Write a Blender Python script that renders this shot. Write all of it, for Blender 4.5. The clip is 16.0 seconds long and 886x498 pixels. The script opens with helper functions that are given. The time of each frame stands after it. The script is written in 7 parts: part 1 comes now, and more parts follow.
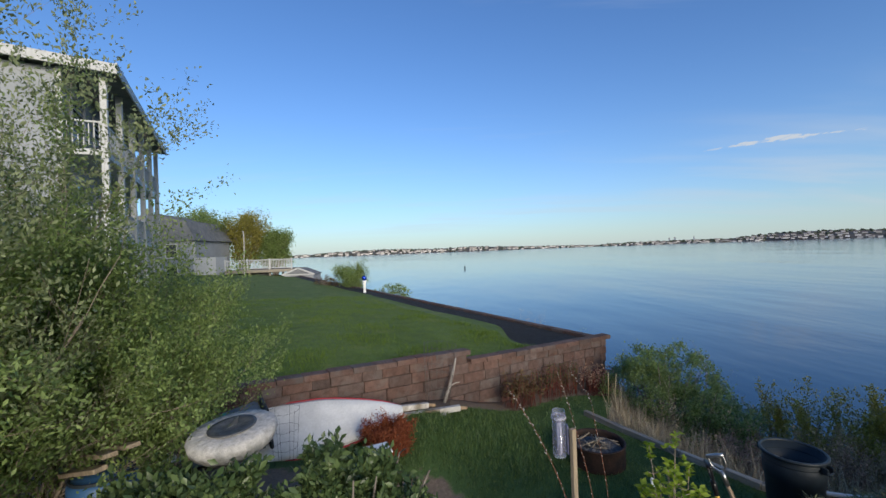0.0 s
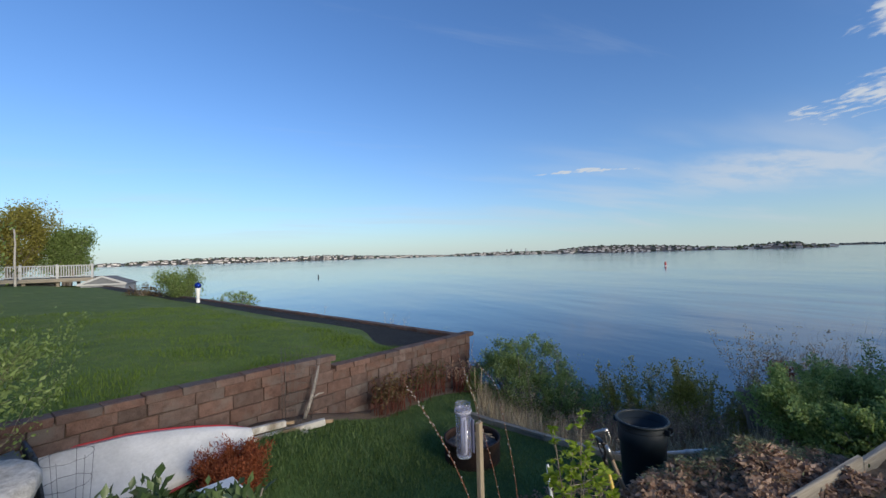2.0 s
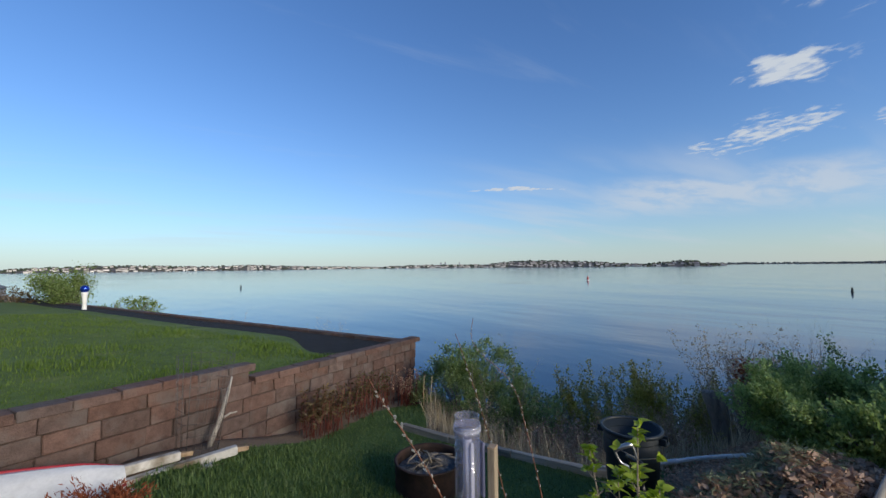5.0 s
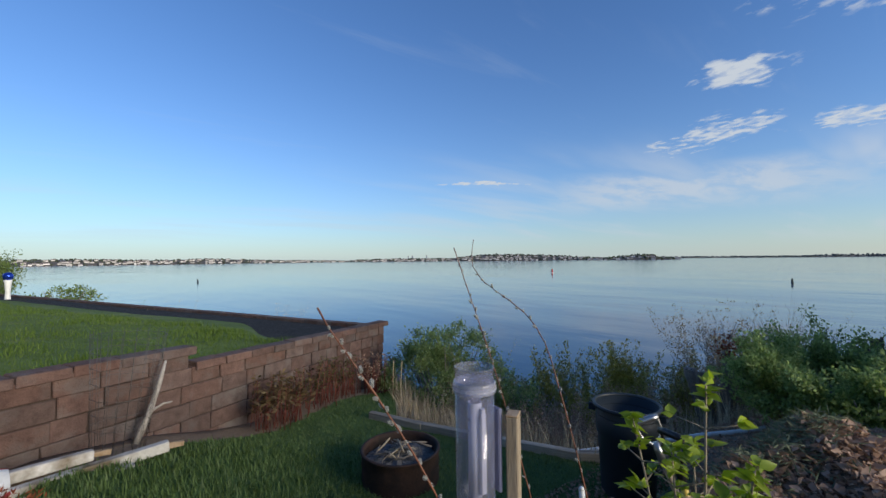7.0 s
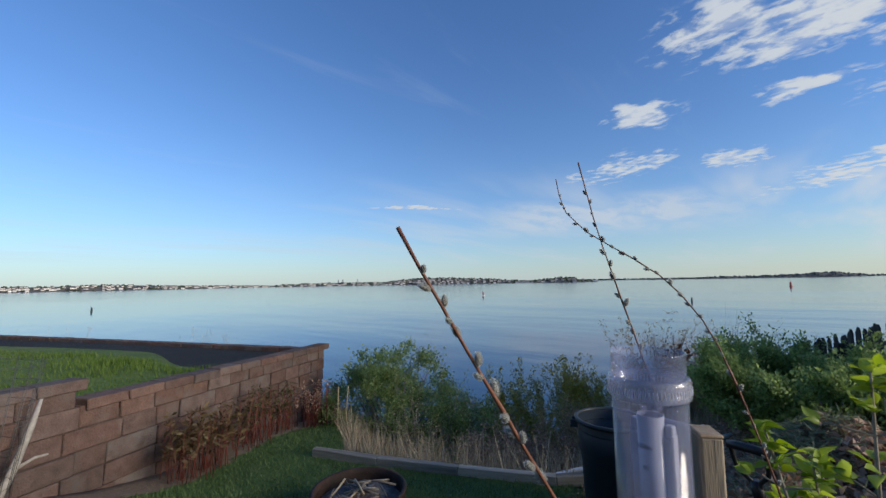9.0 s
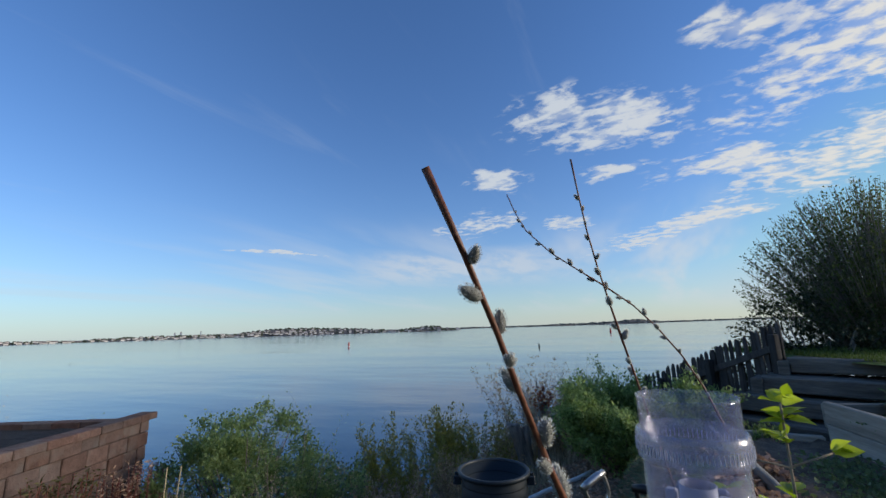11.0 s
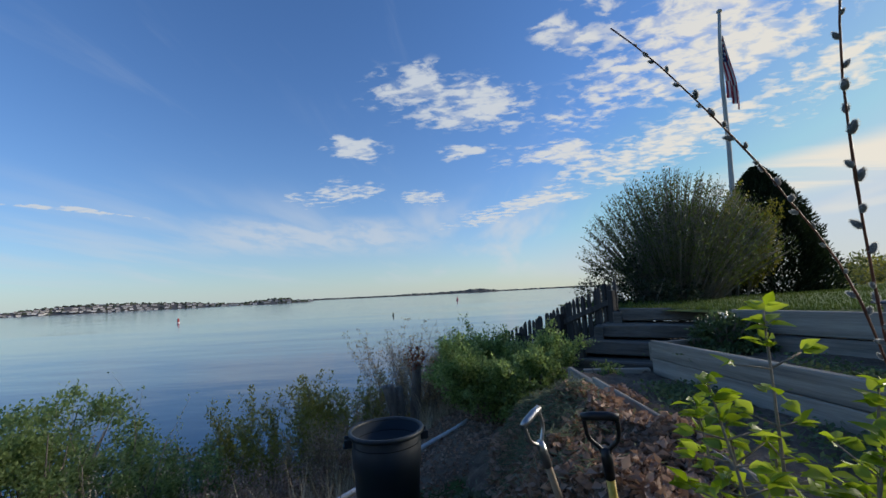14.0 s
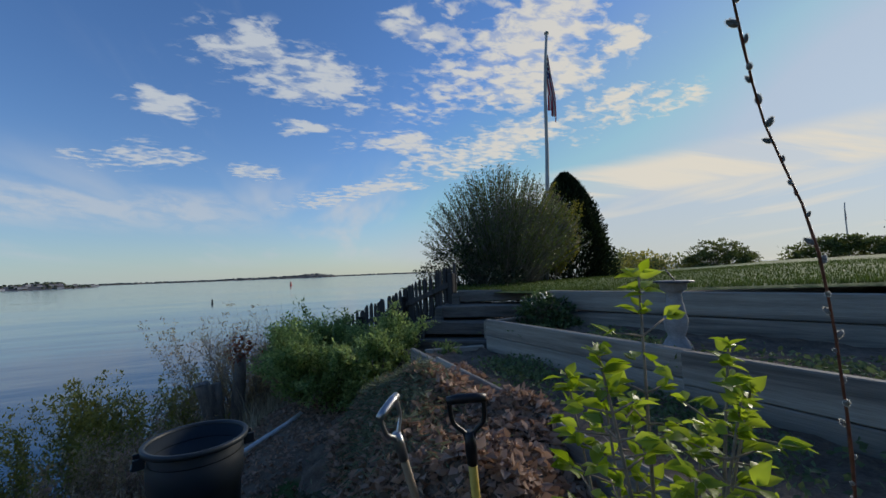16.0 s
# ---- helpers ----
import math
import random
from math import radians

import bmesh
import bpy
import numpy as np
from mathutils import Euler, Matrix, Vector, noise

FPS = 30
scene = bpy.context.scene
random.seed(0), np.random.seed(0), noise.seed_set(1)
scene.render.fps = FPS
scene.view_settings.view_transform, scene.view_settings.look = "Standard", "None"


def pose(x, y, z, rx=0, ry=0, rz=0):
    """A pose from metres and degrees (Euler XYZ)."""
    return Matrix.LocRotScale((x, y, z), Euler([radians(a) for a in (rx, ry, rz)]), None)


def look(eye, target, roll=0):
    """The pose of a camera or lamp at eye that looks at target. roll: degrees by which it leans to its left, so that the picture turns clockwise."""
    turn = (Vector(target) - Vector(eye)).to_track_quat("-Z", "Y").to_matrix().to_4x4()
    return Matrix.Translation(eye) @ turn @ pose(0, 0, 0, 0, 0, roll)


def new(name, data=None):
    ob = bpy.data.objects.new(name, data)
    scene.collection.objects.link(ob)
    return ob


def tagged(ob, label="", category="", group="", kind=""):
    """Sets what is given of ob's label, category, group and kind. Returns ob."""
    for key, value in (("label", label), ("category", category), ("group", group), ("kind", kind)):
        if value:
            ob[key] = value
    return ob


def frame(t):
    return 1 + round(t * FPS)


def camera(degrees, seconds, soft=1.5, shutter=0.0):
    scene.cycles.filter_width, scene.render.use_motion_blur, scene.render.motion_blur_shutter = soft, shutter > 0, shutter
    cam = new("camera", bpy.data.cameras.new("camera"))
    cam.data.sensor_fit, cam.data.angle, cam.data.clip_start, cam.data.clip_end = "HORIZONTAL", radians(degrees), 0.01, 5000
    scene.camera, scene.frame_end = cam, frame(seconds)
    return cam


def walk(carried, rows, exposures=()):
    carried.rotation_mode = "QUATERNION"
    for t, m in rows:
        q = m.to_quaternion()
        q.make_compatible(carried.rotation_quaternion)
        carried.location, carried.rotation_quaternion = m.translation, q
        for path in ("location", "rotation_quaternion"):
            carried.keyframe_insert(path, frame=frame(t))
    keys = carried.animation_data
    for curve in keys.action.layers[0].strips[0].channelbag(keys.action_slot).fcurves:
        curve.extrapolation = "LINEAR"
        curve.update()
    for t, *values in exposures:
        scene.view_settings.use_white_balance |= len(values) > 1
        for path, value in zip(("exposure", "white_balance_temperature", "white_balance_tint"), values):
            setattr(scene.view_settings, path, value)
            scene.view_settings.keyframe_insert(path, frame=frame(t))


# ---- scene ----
cam = camera(95.4, 16.0)
PATH = [
    (0, (-0.145, -0.41, 3.28), (-0.132, 1.59, 3.287), -2.1),
    (0.5, (-0.244, -0.214, 3.261), (-0.023, 1.773, 3.247), -2.4),
    (1, (-0.389, -0.031, 3.236), (0.026, 1.926, 3.218), -2.3),
    (1.5, (-0.425, 0.095, 3.179), (0.15, 2.011, 3.178), -2.1),
    (2, (-0.33, 0.231, 2.994), (0.377, 2.101, 3.024), -1.6),
    (2.5, (-0.294, 0.37, 2.983), (0.505, 2.202, 3.055), -1.1),
    (3, (-0.327, 0.596, 2.909), (0.533, 2.398, 3.016), -0.7),
    (3.5, (-0.296, 0.8, 2.808), (0.61, 2.579, 2.933), -0.4),
    (4, (-0.24, 0.977, 2.734), (0.697, 2.74, 2.856), -0.3),
    (6.5, (-0.07, 1.783, 2.369), (1.03, 3.453, 2.409), -0.8),
    (7, (0.052, 1.898, 2.283), (1.19, 3.543, 2.336), -0.6),
    (7.5, (0.07, 1.991, 2.275), (1.258, 3.599, 2.341), -0.5),
    (8, (0.023, 2.177, 2.19), (1.267, 3.741, 2.282), -0.7),
    (10.5, (0.173, 2.733, 2.087), (1.84, 3.786, 2.416), -1.6),
    (11, (0.17, 2.758, 2.085), (1.921, 3.644, 2.473), -1.9),
    (11.5, (0.18, 2.811, 2.066), (1.984, 3.563, 2.492), -2.1),
    (12, (0.218, 2.877, 2.05), (2.056, 3.538, 2.481), -2.0),
    (12.5, (0.285, 2.957, 2.024), (2.16, 3.531, 2.421), -2.2),
    (13, (0.325, 3.048, 1.989), (2.238, 3.523, 2.327), -2.4),
    (13.5, (0.314, 3.147, 1.968), (2.262, 3.51, 2.24), -2.6),
    (14, (0.336, 3.201, 1.963), (2.311, 3.432, 2.181), -2.9),
    (14.5, (0.354, 3.225, 1.941), (2.345, 3.3, 2.119), -3.0),
    (15, (0.478, 3.244, 1.928), (2.469, 3.132, 2.075), -2.8),
    (15.5, (0.576, 3.245, 1.915), (2.545, 2.919, 2.04), -2.5),
    (16, (0.628, 3.27, 1.911), (2.549, 2.727, 2.023), -2.2),
]
walk(cam, [(t, look(eye, target, roll)) for t, eye, target, roll in PATH], [(0, 0.04), (7, 0.02), (10, 0.05), (14.5, 0.0), (16, -0.2)])

# ---- world, sun ----
world = bpy.data.worlds.new("world")
scene.world = world
world.use_nodes = True
SUN_AZ, SUN_EL = 158.0, 15.0


def sky_nodes():
    nt = world.node_tree
    nt.nodes.clear()
    N, L = nt.nodes.new, nt.links.new

    def op(kind, a, b=None, clamp=False):
        n = N("ShaderNodeMath")
        n.operation, n.use_clamp = kind, clamp
        for i, v in enumerate((a, b)):
            if v is None:
                continue
            if isinstance(v, (int, float)):
                n.inputs[i].default_value = v
            else:
                L(v, n.inputs[i])
        return n.outputs[0]

    def ramp(v, lo, hi):
        n = N("ShaderNodeMapRange")
        n.interpolation_type = "SMOOTHSTEP"
        L(v, n.inputs["Value"])
        n.inputs["From Min"].default_value, n.inputs["From Max"].default_value = lo, hi
        return n.outputs["Result"]

    sky = N("ShaderNodeTexSky")
    sky.sky_type, sky.sun_disc = "NISHITA", False
    sky.sun_elevation, sky.sun_rotation = radians(SUN_EL), radians(SUN_AZ)
    sky.altitude, sky.air_density, sky.dust_density, sky.ozone_density = 0, 1.1, 0.25, 2.5
    tc = N("ShaderNodeTexCoord")
    sep = N("ShaderNodeSeparateXYZ")
    L(tc.outputs["Generated"], sep.inputs[0])
    x, y, z = sep.outputs
    # clouds lie on a flat layer overhead
    up = op("MAXIMUM", z, 0.0)
    inv = op("DIVIDE", 1.0, op("ADD", up, 0.11))
    com = N("ShaderNodeCombineXYZ")
    L(op("MULTIPLY", x, inv), com.inputs[0])
    L(op("MULTIPLY", y, inv), com.inputs[1])

    def fbm(scale, detail, rough, shift, stretch=(1, 1, 1), turn=0.0, distort=0.0):
        mp = N("ShaderNodeMapping")
        mp.inputs["Location"].default_value = shift
        mp.inputs["Rotation"].default_value = (0, 0, radians(turn))
        mp.inputs["Scale"].default_value = stretch
        L(com.outputs[0], mp.inputs[0])
        n = N("ShaderNodeTexNoise")
        n.inputs["Scale"].default_value, n.inputs["Detail"].default_value = scale, detail
        n.inputs["Roughness"].default_value, n.inputs["Distortion"].default_value = rough, distort
        L(mp.outputs[0], n.inputs["Vector"])
        return n.outputs["Fac"]

    # drifts of small fleecy clouds on that layer: centre, half length, half width, turn
    ripple = N("ShaderNodeTexNoise")
    ripple.inputs["Scale"].default_value, ripple.inputs["Detail"].default_value = 2.6, 4
    L(com.outputs[0], ripple.inputs["Vector"])
    bent = N("ShaderNodeVectorMath")
    bent.operation = "MULTIPLY_ADD"
    L(ripple.outputs["Color"], bent.inputs[0])
    bent.inputs[1].default_value, bent.inputs[2].default_value = (0.34, 0.34, 0), (-0.17, -0.17, 0)
    moved = N("ShaderNodeVectorMath")
    L(com.outputs[0], moved.inputs[0])
    L(bent.outputs[0], moved.inputs[1])
    cover = None
    for cx, cy, half, wide, turn in CLOUD_DRIFTS:
        mp = N("ShaderNodeMapping")
        mp.vector_type = "TEXTURE"
        mp.inputs["Location"].default_value = (cx, cy, 0)
        mp.inputs["Rotation"].default_value = (0, 0, radians(turn))
        mp.inputs["Scale"].default_value = (half * 1.1, wide * 1.1, 1)
        L(moved.outputs[0], mp.inputs[0])
        ln = N("ShaderNodeVectorMath")
        ln.operation = "LENGTH"
        L(mp.outputs[0], ln.inputs[0])
        one = op("SUBTRACT", 1.0, ramp(ln.outputs["Value"], 0.35, 1.45))
        cover = one if cover is None else op("MAXIMUM", cover, one)
    # open fleecy sky goes on overhead and behind, out of view
    side = op("ADD", op("MULTIPLY", x, 0.92), op("MULTIPLY", y, -0.40))
    cells = ramp(fbm(11.0, 4, 0.58, (0.4, 0.9, 0), (1.5, 1.0, 1), 35, 0.3), 0.36, 0.66)
    clumps = ramp(fbm(3.2, 3, 0.5, (3.1, 1.7, 0), (1.0, 1.0, 1), 20, 0.2), 0.36, 0.64)
    grain = op("ADD", op("MULTIPLY", cells, 0.6), op("MULTIPLY", clumps, 0.4))
    puffy = op("MULTIPLY", ramp(op("ADD", grain, op("MULTIPLY", cover, 0.85)), 0.84, 1.62), op("MULTIPLY", ramp(cover, 0.02, 0.35), 0.96))
    wisp = fbm(1.3, 5, 0.6, (7.3, 2.2, 0), (0.55, 2.6, 1), -25, 0.8)
    thin = op("MULTIPLY", op("MULTIPLY", ramp(wisp, 0.58, 0.86), 0.11), ramp(up, 0.02, 0.12))
    band = fbm(0.6, 4, 0.55, (1.2, 5.4, 0), (0.5, 1.6, 1), 55, 0.3)
    low = op("MULTIPLY", op("MULTIPLY", ramp(band, 0.47, 0.66), 0.75), op("MULTIPLY", ramp(up, 0.015, 0.08), op("SUBTRACT", 1.0, ramp(up, 0.14, 0.30))))
    low = op("MULTIPLY", low, op("ADD", 0.35, op("MULTIPLY", ramp(side, 0.0, 0.9), 0.65)))
    # whiter where the sun stands
    sx, sy = math.sin(radians(SUN_AZ)), math.cos(radians(SUN_AZ))
    glow = ramp(op("ADD", op("MULTIPLY", x, sx), op("MULTIPLY", y, sy)), 0.2, 1.0)
    streak = fbm(1.1, 5, 0.6, (2.2, 3.4, 0), (2.4, 0.30, 1), -52, 0.25)
    tilt = op("ADD", up, op("MULTIPLY", op("SUBTRACT", glow, 0.8), -0.10))
    sheet_at = op("MULTIPLY", ramp(tilt, 0.125, 0.155), op("SUBTRACT", 1.0, ramp(op("ADD", tilt, op("MULTIPLY", streak, 0.05)), 0.225, 0.26)))
    veil = op("MULTIPLY", ramp(glow, 0.62, 0.90), op("ADD", 0.10, op("MULTIPLY", sheet_at, op("ADD", 0.25, op("MULTIPLY", ramp(streak, 0.40, 0.58), 0.65)))))
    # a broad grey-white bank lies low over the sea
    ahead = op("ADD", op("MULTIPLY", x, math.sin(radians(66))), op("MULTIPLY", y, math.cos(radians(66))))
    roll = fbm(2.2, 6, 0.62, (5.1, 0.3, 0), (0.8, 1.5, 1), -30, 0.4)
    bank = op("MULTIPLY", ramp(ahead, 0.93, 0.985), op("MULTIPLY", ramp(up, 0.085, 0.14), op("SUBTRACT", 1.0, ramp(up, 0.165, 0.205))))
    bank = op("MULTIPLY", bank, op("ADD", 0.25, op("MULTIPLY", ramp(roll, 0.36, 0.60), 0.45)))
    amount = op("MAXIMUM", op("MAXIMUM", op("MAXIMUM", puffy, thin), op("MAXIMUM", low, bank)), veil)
    shade = N("ShaderNodeMix")
    shade.data_type = "RGBA"
    L(glow, shade.inputs[0])
    shade.inputs[6].default_value = (*CLOUD_FAR, 1)
    shade.inputs[7].default_value = (*CLOUD_SUN, 1)
    tint = N("ShaderNodeMix")
    tint.data_type, tint.blend_type = "RGBA", "MULTIPLY"
    tint.inputs[0].default_value = 1.0
    L(sky.outputs[0], tint.inputs[6])
    tint.inputs[7].default_value = (*SKY_TINT, 1)
    # thin overcast keeps the air round the sun from glaring
    soft_sky = N("ShaderNodeMix")
    soft_sky.data_type, soft_sky.blend_type = "RGBA", "DARKEN"
    L(op("MULTIPLY", ramp(glow, 0.0, 0.6), 0.9), soft_sky.inputs[0])
    L(tint.outputs[2], soft_sky.inputs[6])
    soft_sky.inputs[7].default_value = (3.6, 4.5, 5.6, 1)
    # pale moist air low over the bay
    haze = N("ShaderNodeMix")
    haze.data_type = "RGBA"
    L(op("MULTIPLY", op("POWER", 2.718, op("MULTIPLY", up, -9.0)), 0.62), haze.inputs[0])
    L(soft_sky.outputs[2], haze.inputs[6])
    warm = N("ShaderNodeMix")
    warm.data_type = "RGBA"
    L(ramp(op("ADD", op("MULTIPLY", x, sx), op("MULTIPLY", y, sy)), -0.3, 1.0), warm.inputs[0])
    warm.inputs[6].default_value = (*HAZE, 1)
    warm.inputs[7].default_value = (*HAZE_SUN, 1)
    L(warm.outputs[2], haze.inputs[7])
    mix = N("ShaderNodeMix")
    mix.data_type = "RGBA"
    L(amount, mix.inputs[0])
    L(haze.outputs[2], mix.inputs[6])
    L(shade.outputs[2], mix.inputs[7])
    bg = N("ShaderNodeBackground")
    L(mix.outputs[2], bg.inputs[0])
    bg.inputs[1].default_value = SKY_STRENGTH
    out = N("ShaderNodeOutputWorld")
    L(bg.outputs[0], out.inputs[0])


SKY_STRENGTH = 0.13
CLOUD_DRIFTS = [
    (1.53, 0.26, 0.19, 0.15, -69), (1.69, 0.01, 0.32, 0.21, -80), (1.95, 0.65, 0.22, 0.15, -55), (1.50, -0.70, 0.52, 0.30, -138),
    (1.21, -0.62, 0.28, 0.12, -125), (3.20, -0.20, 0.78, 0.22, -128), (2.27, -0.92, 0.74, 0.31, -148), (1.55, -1.39, 0.42, 0.18, -135),
    (2.25, -0.37, 0.34, 0.14, -92), (2.76, 0.48, 0.20, 0.14, -83), (2.12, 0.09, 0.17, 0.09, -92), (2.56, 1.01, 0.33, 0.20, -100),
    (1.17, -1.03, 0.11, 0.11, -145), (1.30, -0.24, 0.10, 0.07, -98), (0.80, -0.75, 0.55, 0.30, -140), (0.2, -1.3, 0.6, 0.3, -150), (2.18, 2.55, 0.45, 0.05, -35),
]
SKY_TINT = (0.70, 0.97, 1.40)
CLOUD_FAR, CLOUD_SUN = (4.4, 4.8, 5.3), (6.4, 6.0, 5.2)
HAZE = (4.05, 4.75, 5.1)
HAZE_SUN = (4.9, 4.7, 3.8)
sky_nodes()

sun = new("sun", bpy.data.lights.new("sun", "SUN"))
sun.data.energy, sun.data.angle, sun.data.color = 3.9, radians(25), (1.0, 0.9, 0.76)
sun.matrix_world = look((math.sin(radians(SUN_AZ)) * 50, math.cos(radians(SUN_AZ)) * 50, 50 * math.tan(radians(SUN_EL))), (0, 0, 0))


# ---- materials ----
def material(name, a, b, rough=0.8, grain=8.0, fine=90.0, bump=0.3, metal=0.0, vary=0.0, island=0.0, stain=None, stain_at=0.6, stretch=(1, 1, 1), coords="Object", spec=0.4, depth=0.01):
    """Two colours mixed by noise at two scales, with relief; vary: by object; island: by mesh island; stain: a third colour in blotches."""
    m = bpy.data.materials.new(name)
    m.use_nodes = True
    nt = m.node_tree
    N, L = nt.nodes.new, nt.links.new
    bs = nt.nodes["Principled BSDF"]
    tc = N("ShaderNodeTexCoord")
    mp = N("ShaderNodeMapping")
    mp.inputs["Scale"].default_value = stretch
    L(tc.outputs[coords], mp.inputs[0])
    info = N("ShaderNodeObjectInfo")
    if vary:
        shift = N("ShaderNodeVectorMath")
        shift.operation = "ADD"
        many = N("ShaderNodeMath")
        many.operation = "MULTIPLY"
        L(info.outputs["Random"], many.inputs[0])
        many.inputs[1].default_value = 37.0
        L(mp.outputs[0], shift.inputs[0])
        L(many.outputs[0], shift.inputs[1])
        vec = shift.outputs[0]
    else:
        vec = mp.outputs[0]

    def tex(scale, detail=4):
        n = N("ShaderNodeTexNoise")
        n.inputs["Scale"].default_value, n.inputs["Detail"].default_value = scale, detail
        n.inputs["Roughness"].default_value = 0.62
        L(vec, n.inputs["Vector"])
        return n.outputs["Fac"]

    g, f = tex(grain), tex(fine, 3)
    both = N("ShaderNodeMath")
    both.operation = "MULTIPLY_ADD"
    L(f, both.inputs[0])
    both.inputs[1].default_value = 0.5
    L(g, both.inputs[2])
    rng = N("ShaderNodeMapRange")
    L(both.outputs[0], rng.inputs["Value"])
    rng.inputs["From Min"].default_value, rng.inputs["From Max"].default_value = 0.5, 1.0
    mix = N("ShaderNodeMix")
    mix.data_type = "RGBA"
    L(rng.outputs[0], mix.inputs[0])
    mix.inputs[6].default_value, mix.inputs[7].default_value = (*a, 1), (*b, 1)
    col = mix.outputs[2]
    if stain:
        big = tex(grain * 0.35, 5)
        r2 = N("ShaderNodeMapRange")
        L(big, r2.inputs["Value"])
        r2.inputs["From Min"].default_value, r2.inputs["From Max"].default_value = stain_at - 0.06, stain_at + 0.1
        m2 = N("ShaderNodeMix")
        m2.data_type = "RGBA"
        L(r2.outputs[0], m2.inputs[0])
        L(col, m2.inputs[6])
        m2.inputs[7].default_value = (*stain, 1)
        col = m2.outputs[2]
    for amount, source in ((vary, info.outputs["Random"]), (island, None)):
        if not amount:
            continue
        if source is None:
            source = N("ShaderNodeNewGeometry").outputs["Random Per Island"]
        r3 = N("ShaderNodeMapRange")
        L(source, r3.inputs["Value"])
        r3.inputs["To Min"].default_value, r3.inputs["To Max"].default_value = 1 - amount, 1 + amount
        hsv = N("ShaderNodeHueSaturation")
        L(r3.outputs[0], hsv.inputs["Value"])
        L(col, hsv.inputs["Color"])
        col = hsv.outputs[0]
    L(col, bs.inputs["Base Color"])
    bs.inputs["Roughness"].default_value = rough
    bs.inputs["Metallic"].default_value = metal
    bs.inputs["Specular IOR Level"].default_value = spec
    if bump:
        bp = N("ShaderNodeBump")
        bp.inputs["Strength"].default_value, bp.inputs["Distance"].default_value = bump, depth
        L(both.outputs[0], bp.inputs["Height"])
        L(bp.outputs[0], bs.inputs["Normal"])
    return m


def leaf_material(name, a, b, through_light=0.35, rough=0.5):
    m = bpy.data.materials.new(name)
    m.use_nodes = True
    nt = m.node_tree
    N, L = nt.nodes.new, nt.links.new
    bs, out = nt.nodes["Principled BSDF"], nt.nodes["Material Output"]
    geo = N("ShaderNodeNewGeometry")
    mix = N("ShaderNodeMix")
    mix.data_type = "RGBA"
    L(geo.outputs["Random Per Island"], mix.inputs[0])
    mix.inputs[6].default_value, mix.inputs[7].default_value = (*a, 1), (*b, 1)
    L(mix.outputs[2], bs.inputs["Base Color"])
    bs.inputs["Roughness"].default_value = rough
    bs.inputs["Specular IOR Level"].default_value = 0.3
    tr = N("ShaderNodeBsdfTranslucent")
    bright = N("ShaderNodeHueSaturation")
    bright.inputs["Value"].default_value, bright.inputs["Saturation"].default_value = 1.5, 1.1
    L(mix.outputs[2], bright.inputs["Color"])
    L(bright.outputs[0], tr.inputs[0])
    ms = N("ShaderNodeMixShader")
    ms.inputs[0].default_value = through_light
    L(bs.outputs[0], ms.inputs[1])
    L(tr.outputs[0], ms.inputs[2])
    L(ms.outputs[0], out.inputs[0])
    return m


def plain(name, col, rough=0.5, metal=0.0, **more):
    return material(name, tuple(c * 0.88 for c in col), tuple(min(1, c * 1.1) for c in col), rough, more.pop("grain", 6), more.pop("fine", 60), more.pop("bump", 0.08), metal, **more)


M_BLOCK = material("weathered red concrete block", (0.068, 0.042, 0.036), (0.15, 0.098, 0.082), 0.92, 9, 70, 1.0, vary=0.2, stain=(0.125, 0.1, 0.09), stain_at=0.56, depth=0.02)
def uneven_fire(m):
    """Blocks differ in redness from one to the next."""
    nt = m.node_tree
    hsv = next(n for n in nt.nodes if n.bl_idname == "ShaderNodeHueSaturation")
    info = next(n for n in nt.nodes if n.bl_idname == "ShaderNodeObjectInfo")
    wave = nt.nodes.new("ShaderNodeMath")
    wave.operation = "PINGPONG"
    wave.inputs[1].default_value = 0.13
    nt.links.new(info.outputs["Random"], wave.inputs[0])
    r = nt.nodes.new("ShaderNodeMapRange")
    nt.links.new(wave.outputs[0], r.inputs["Value"])
    r.inputs["From Max"].default_value = 0.13
    r.inputs["To Min"].default_value, r.inputs["To Max"].default_value = 0.78, 1.25
    nt.links.new(r.outputs[0], hsv.inputs["Saturation"])


uneven_fire(M_BLOCK)
M_MORTAR = material("dark mortar", (0.035, 0.025, 0.02), (0.08, 0.055, 0.045), 0.95, 10, 80, 0.5)
M_SOIL = material("dark garden soil", (0.08, 0.058, 0.040), (0.24, 0.178, 0.122), 0.95, 9, 60, 0.9, depth=0.03)
M_MULCH = material("black mulch", (0.006, 0.006, 0.006), (0.03, 0.028, 0.026), 0.9, 14, 70, 0.9, depth=0.03)
M_LAWN = material("lawn turf", (0.06, 0.098, 0.014), (0.125, 0.185, 0.034), 0.9, 2.2, 55, 0.8, stain=(0.17, 0.20, 0.05), stain_at=0.62, depth=0.03)
M_GRASS = leaf_material("grass blade", (0.065, 0.112, 0.015), (0.165, 0.235, 0.045), 0.35)
M_BANK = material("bank soil with litter", (0.035, 0.03, 0.02), (0.11, 0.095, 0.06), 0.95, 4, 40, 0.8, depth=0.04)
M_TIMBER = material("grey weathered timber", (0.19, 0.168, 0.135), (0.42, 0.375, 0.30), 0.85, 3, 30, 0.6, vary=0.25, stain=(0.06, 0.055, 0.05), stain_at=0.6, stretch=(0.25, 5, 5))
M_FENCE = material("dark weathered fence wood", (0.03, 0.027, 0.024), (0.085, 0.075, 0.066), 0.85, 4, 40, 0.5, vary=0.3, stretch=(5, 5, 0.4))
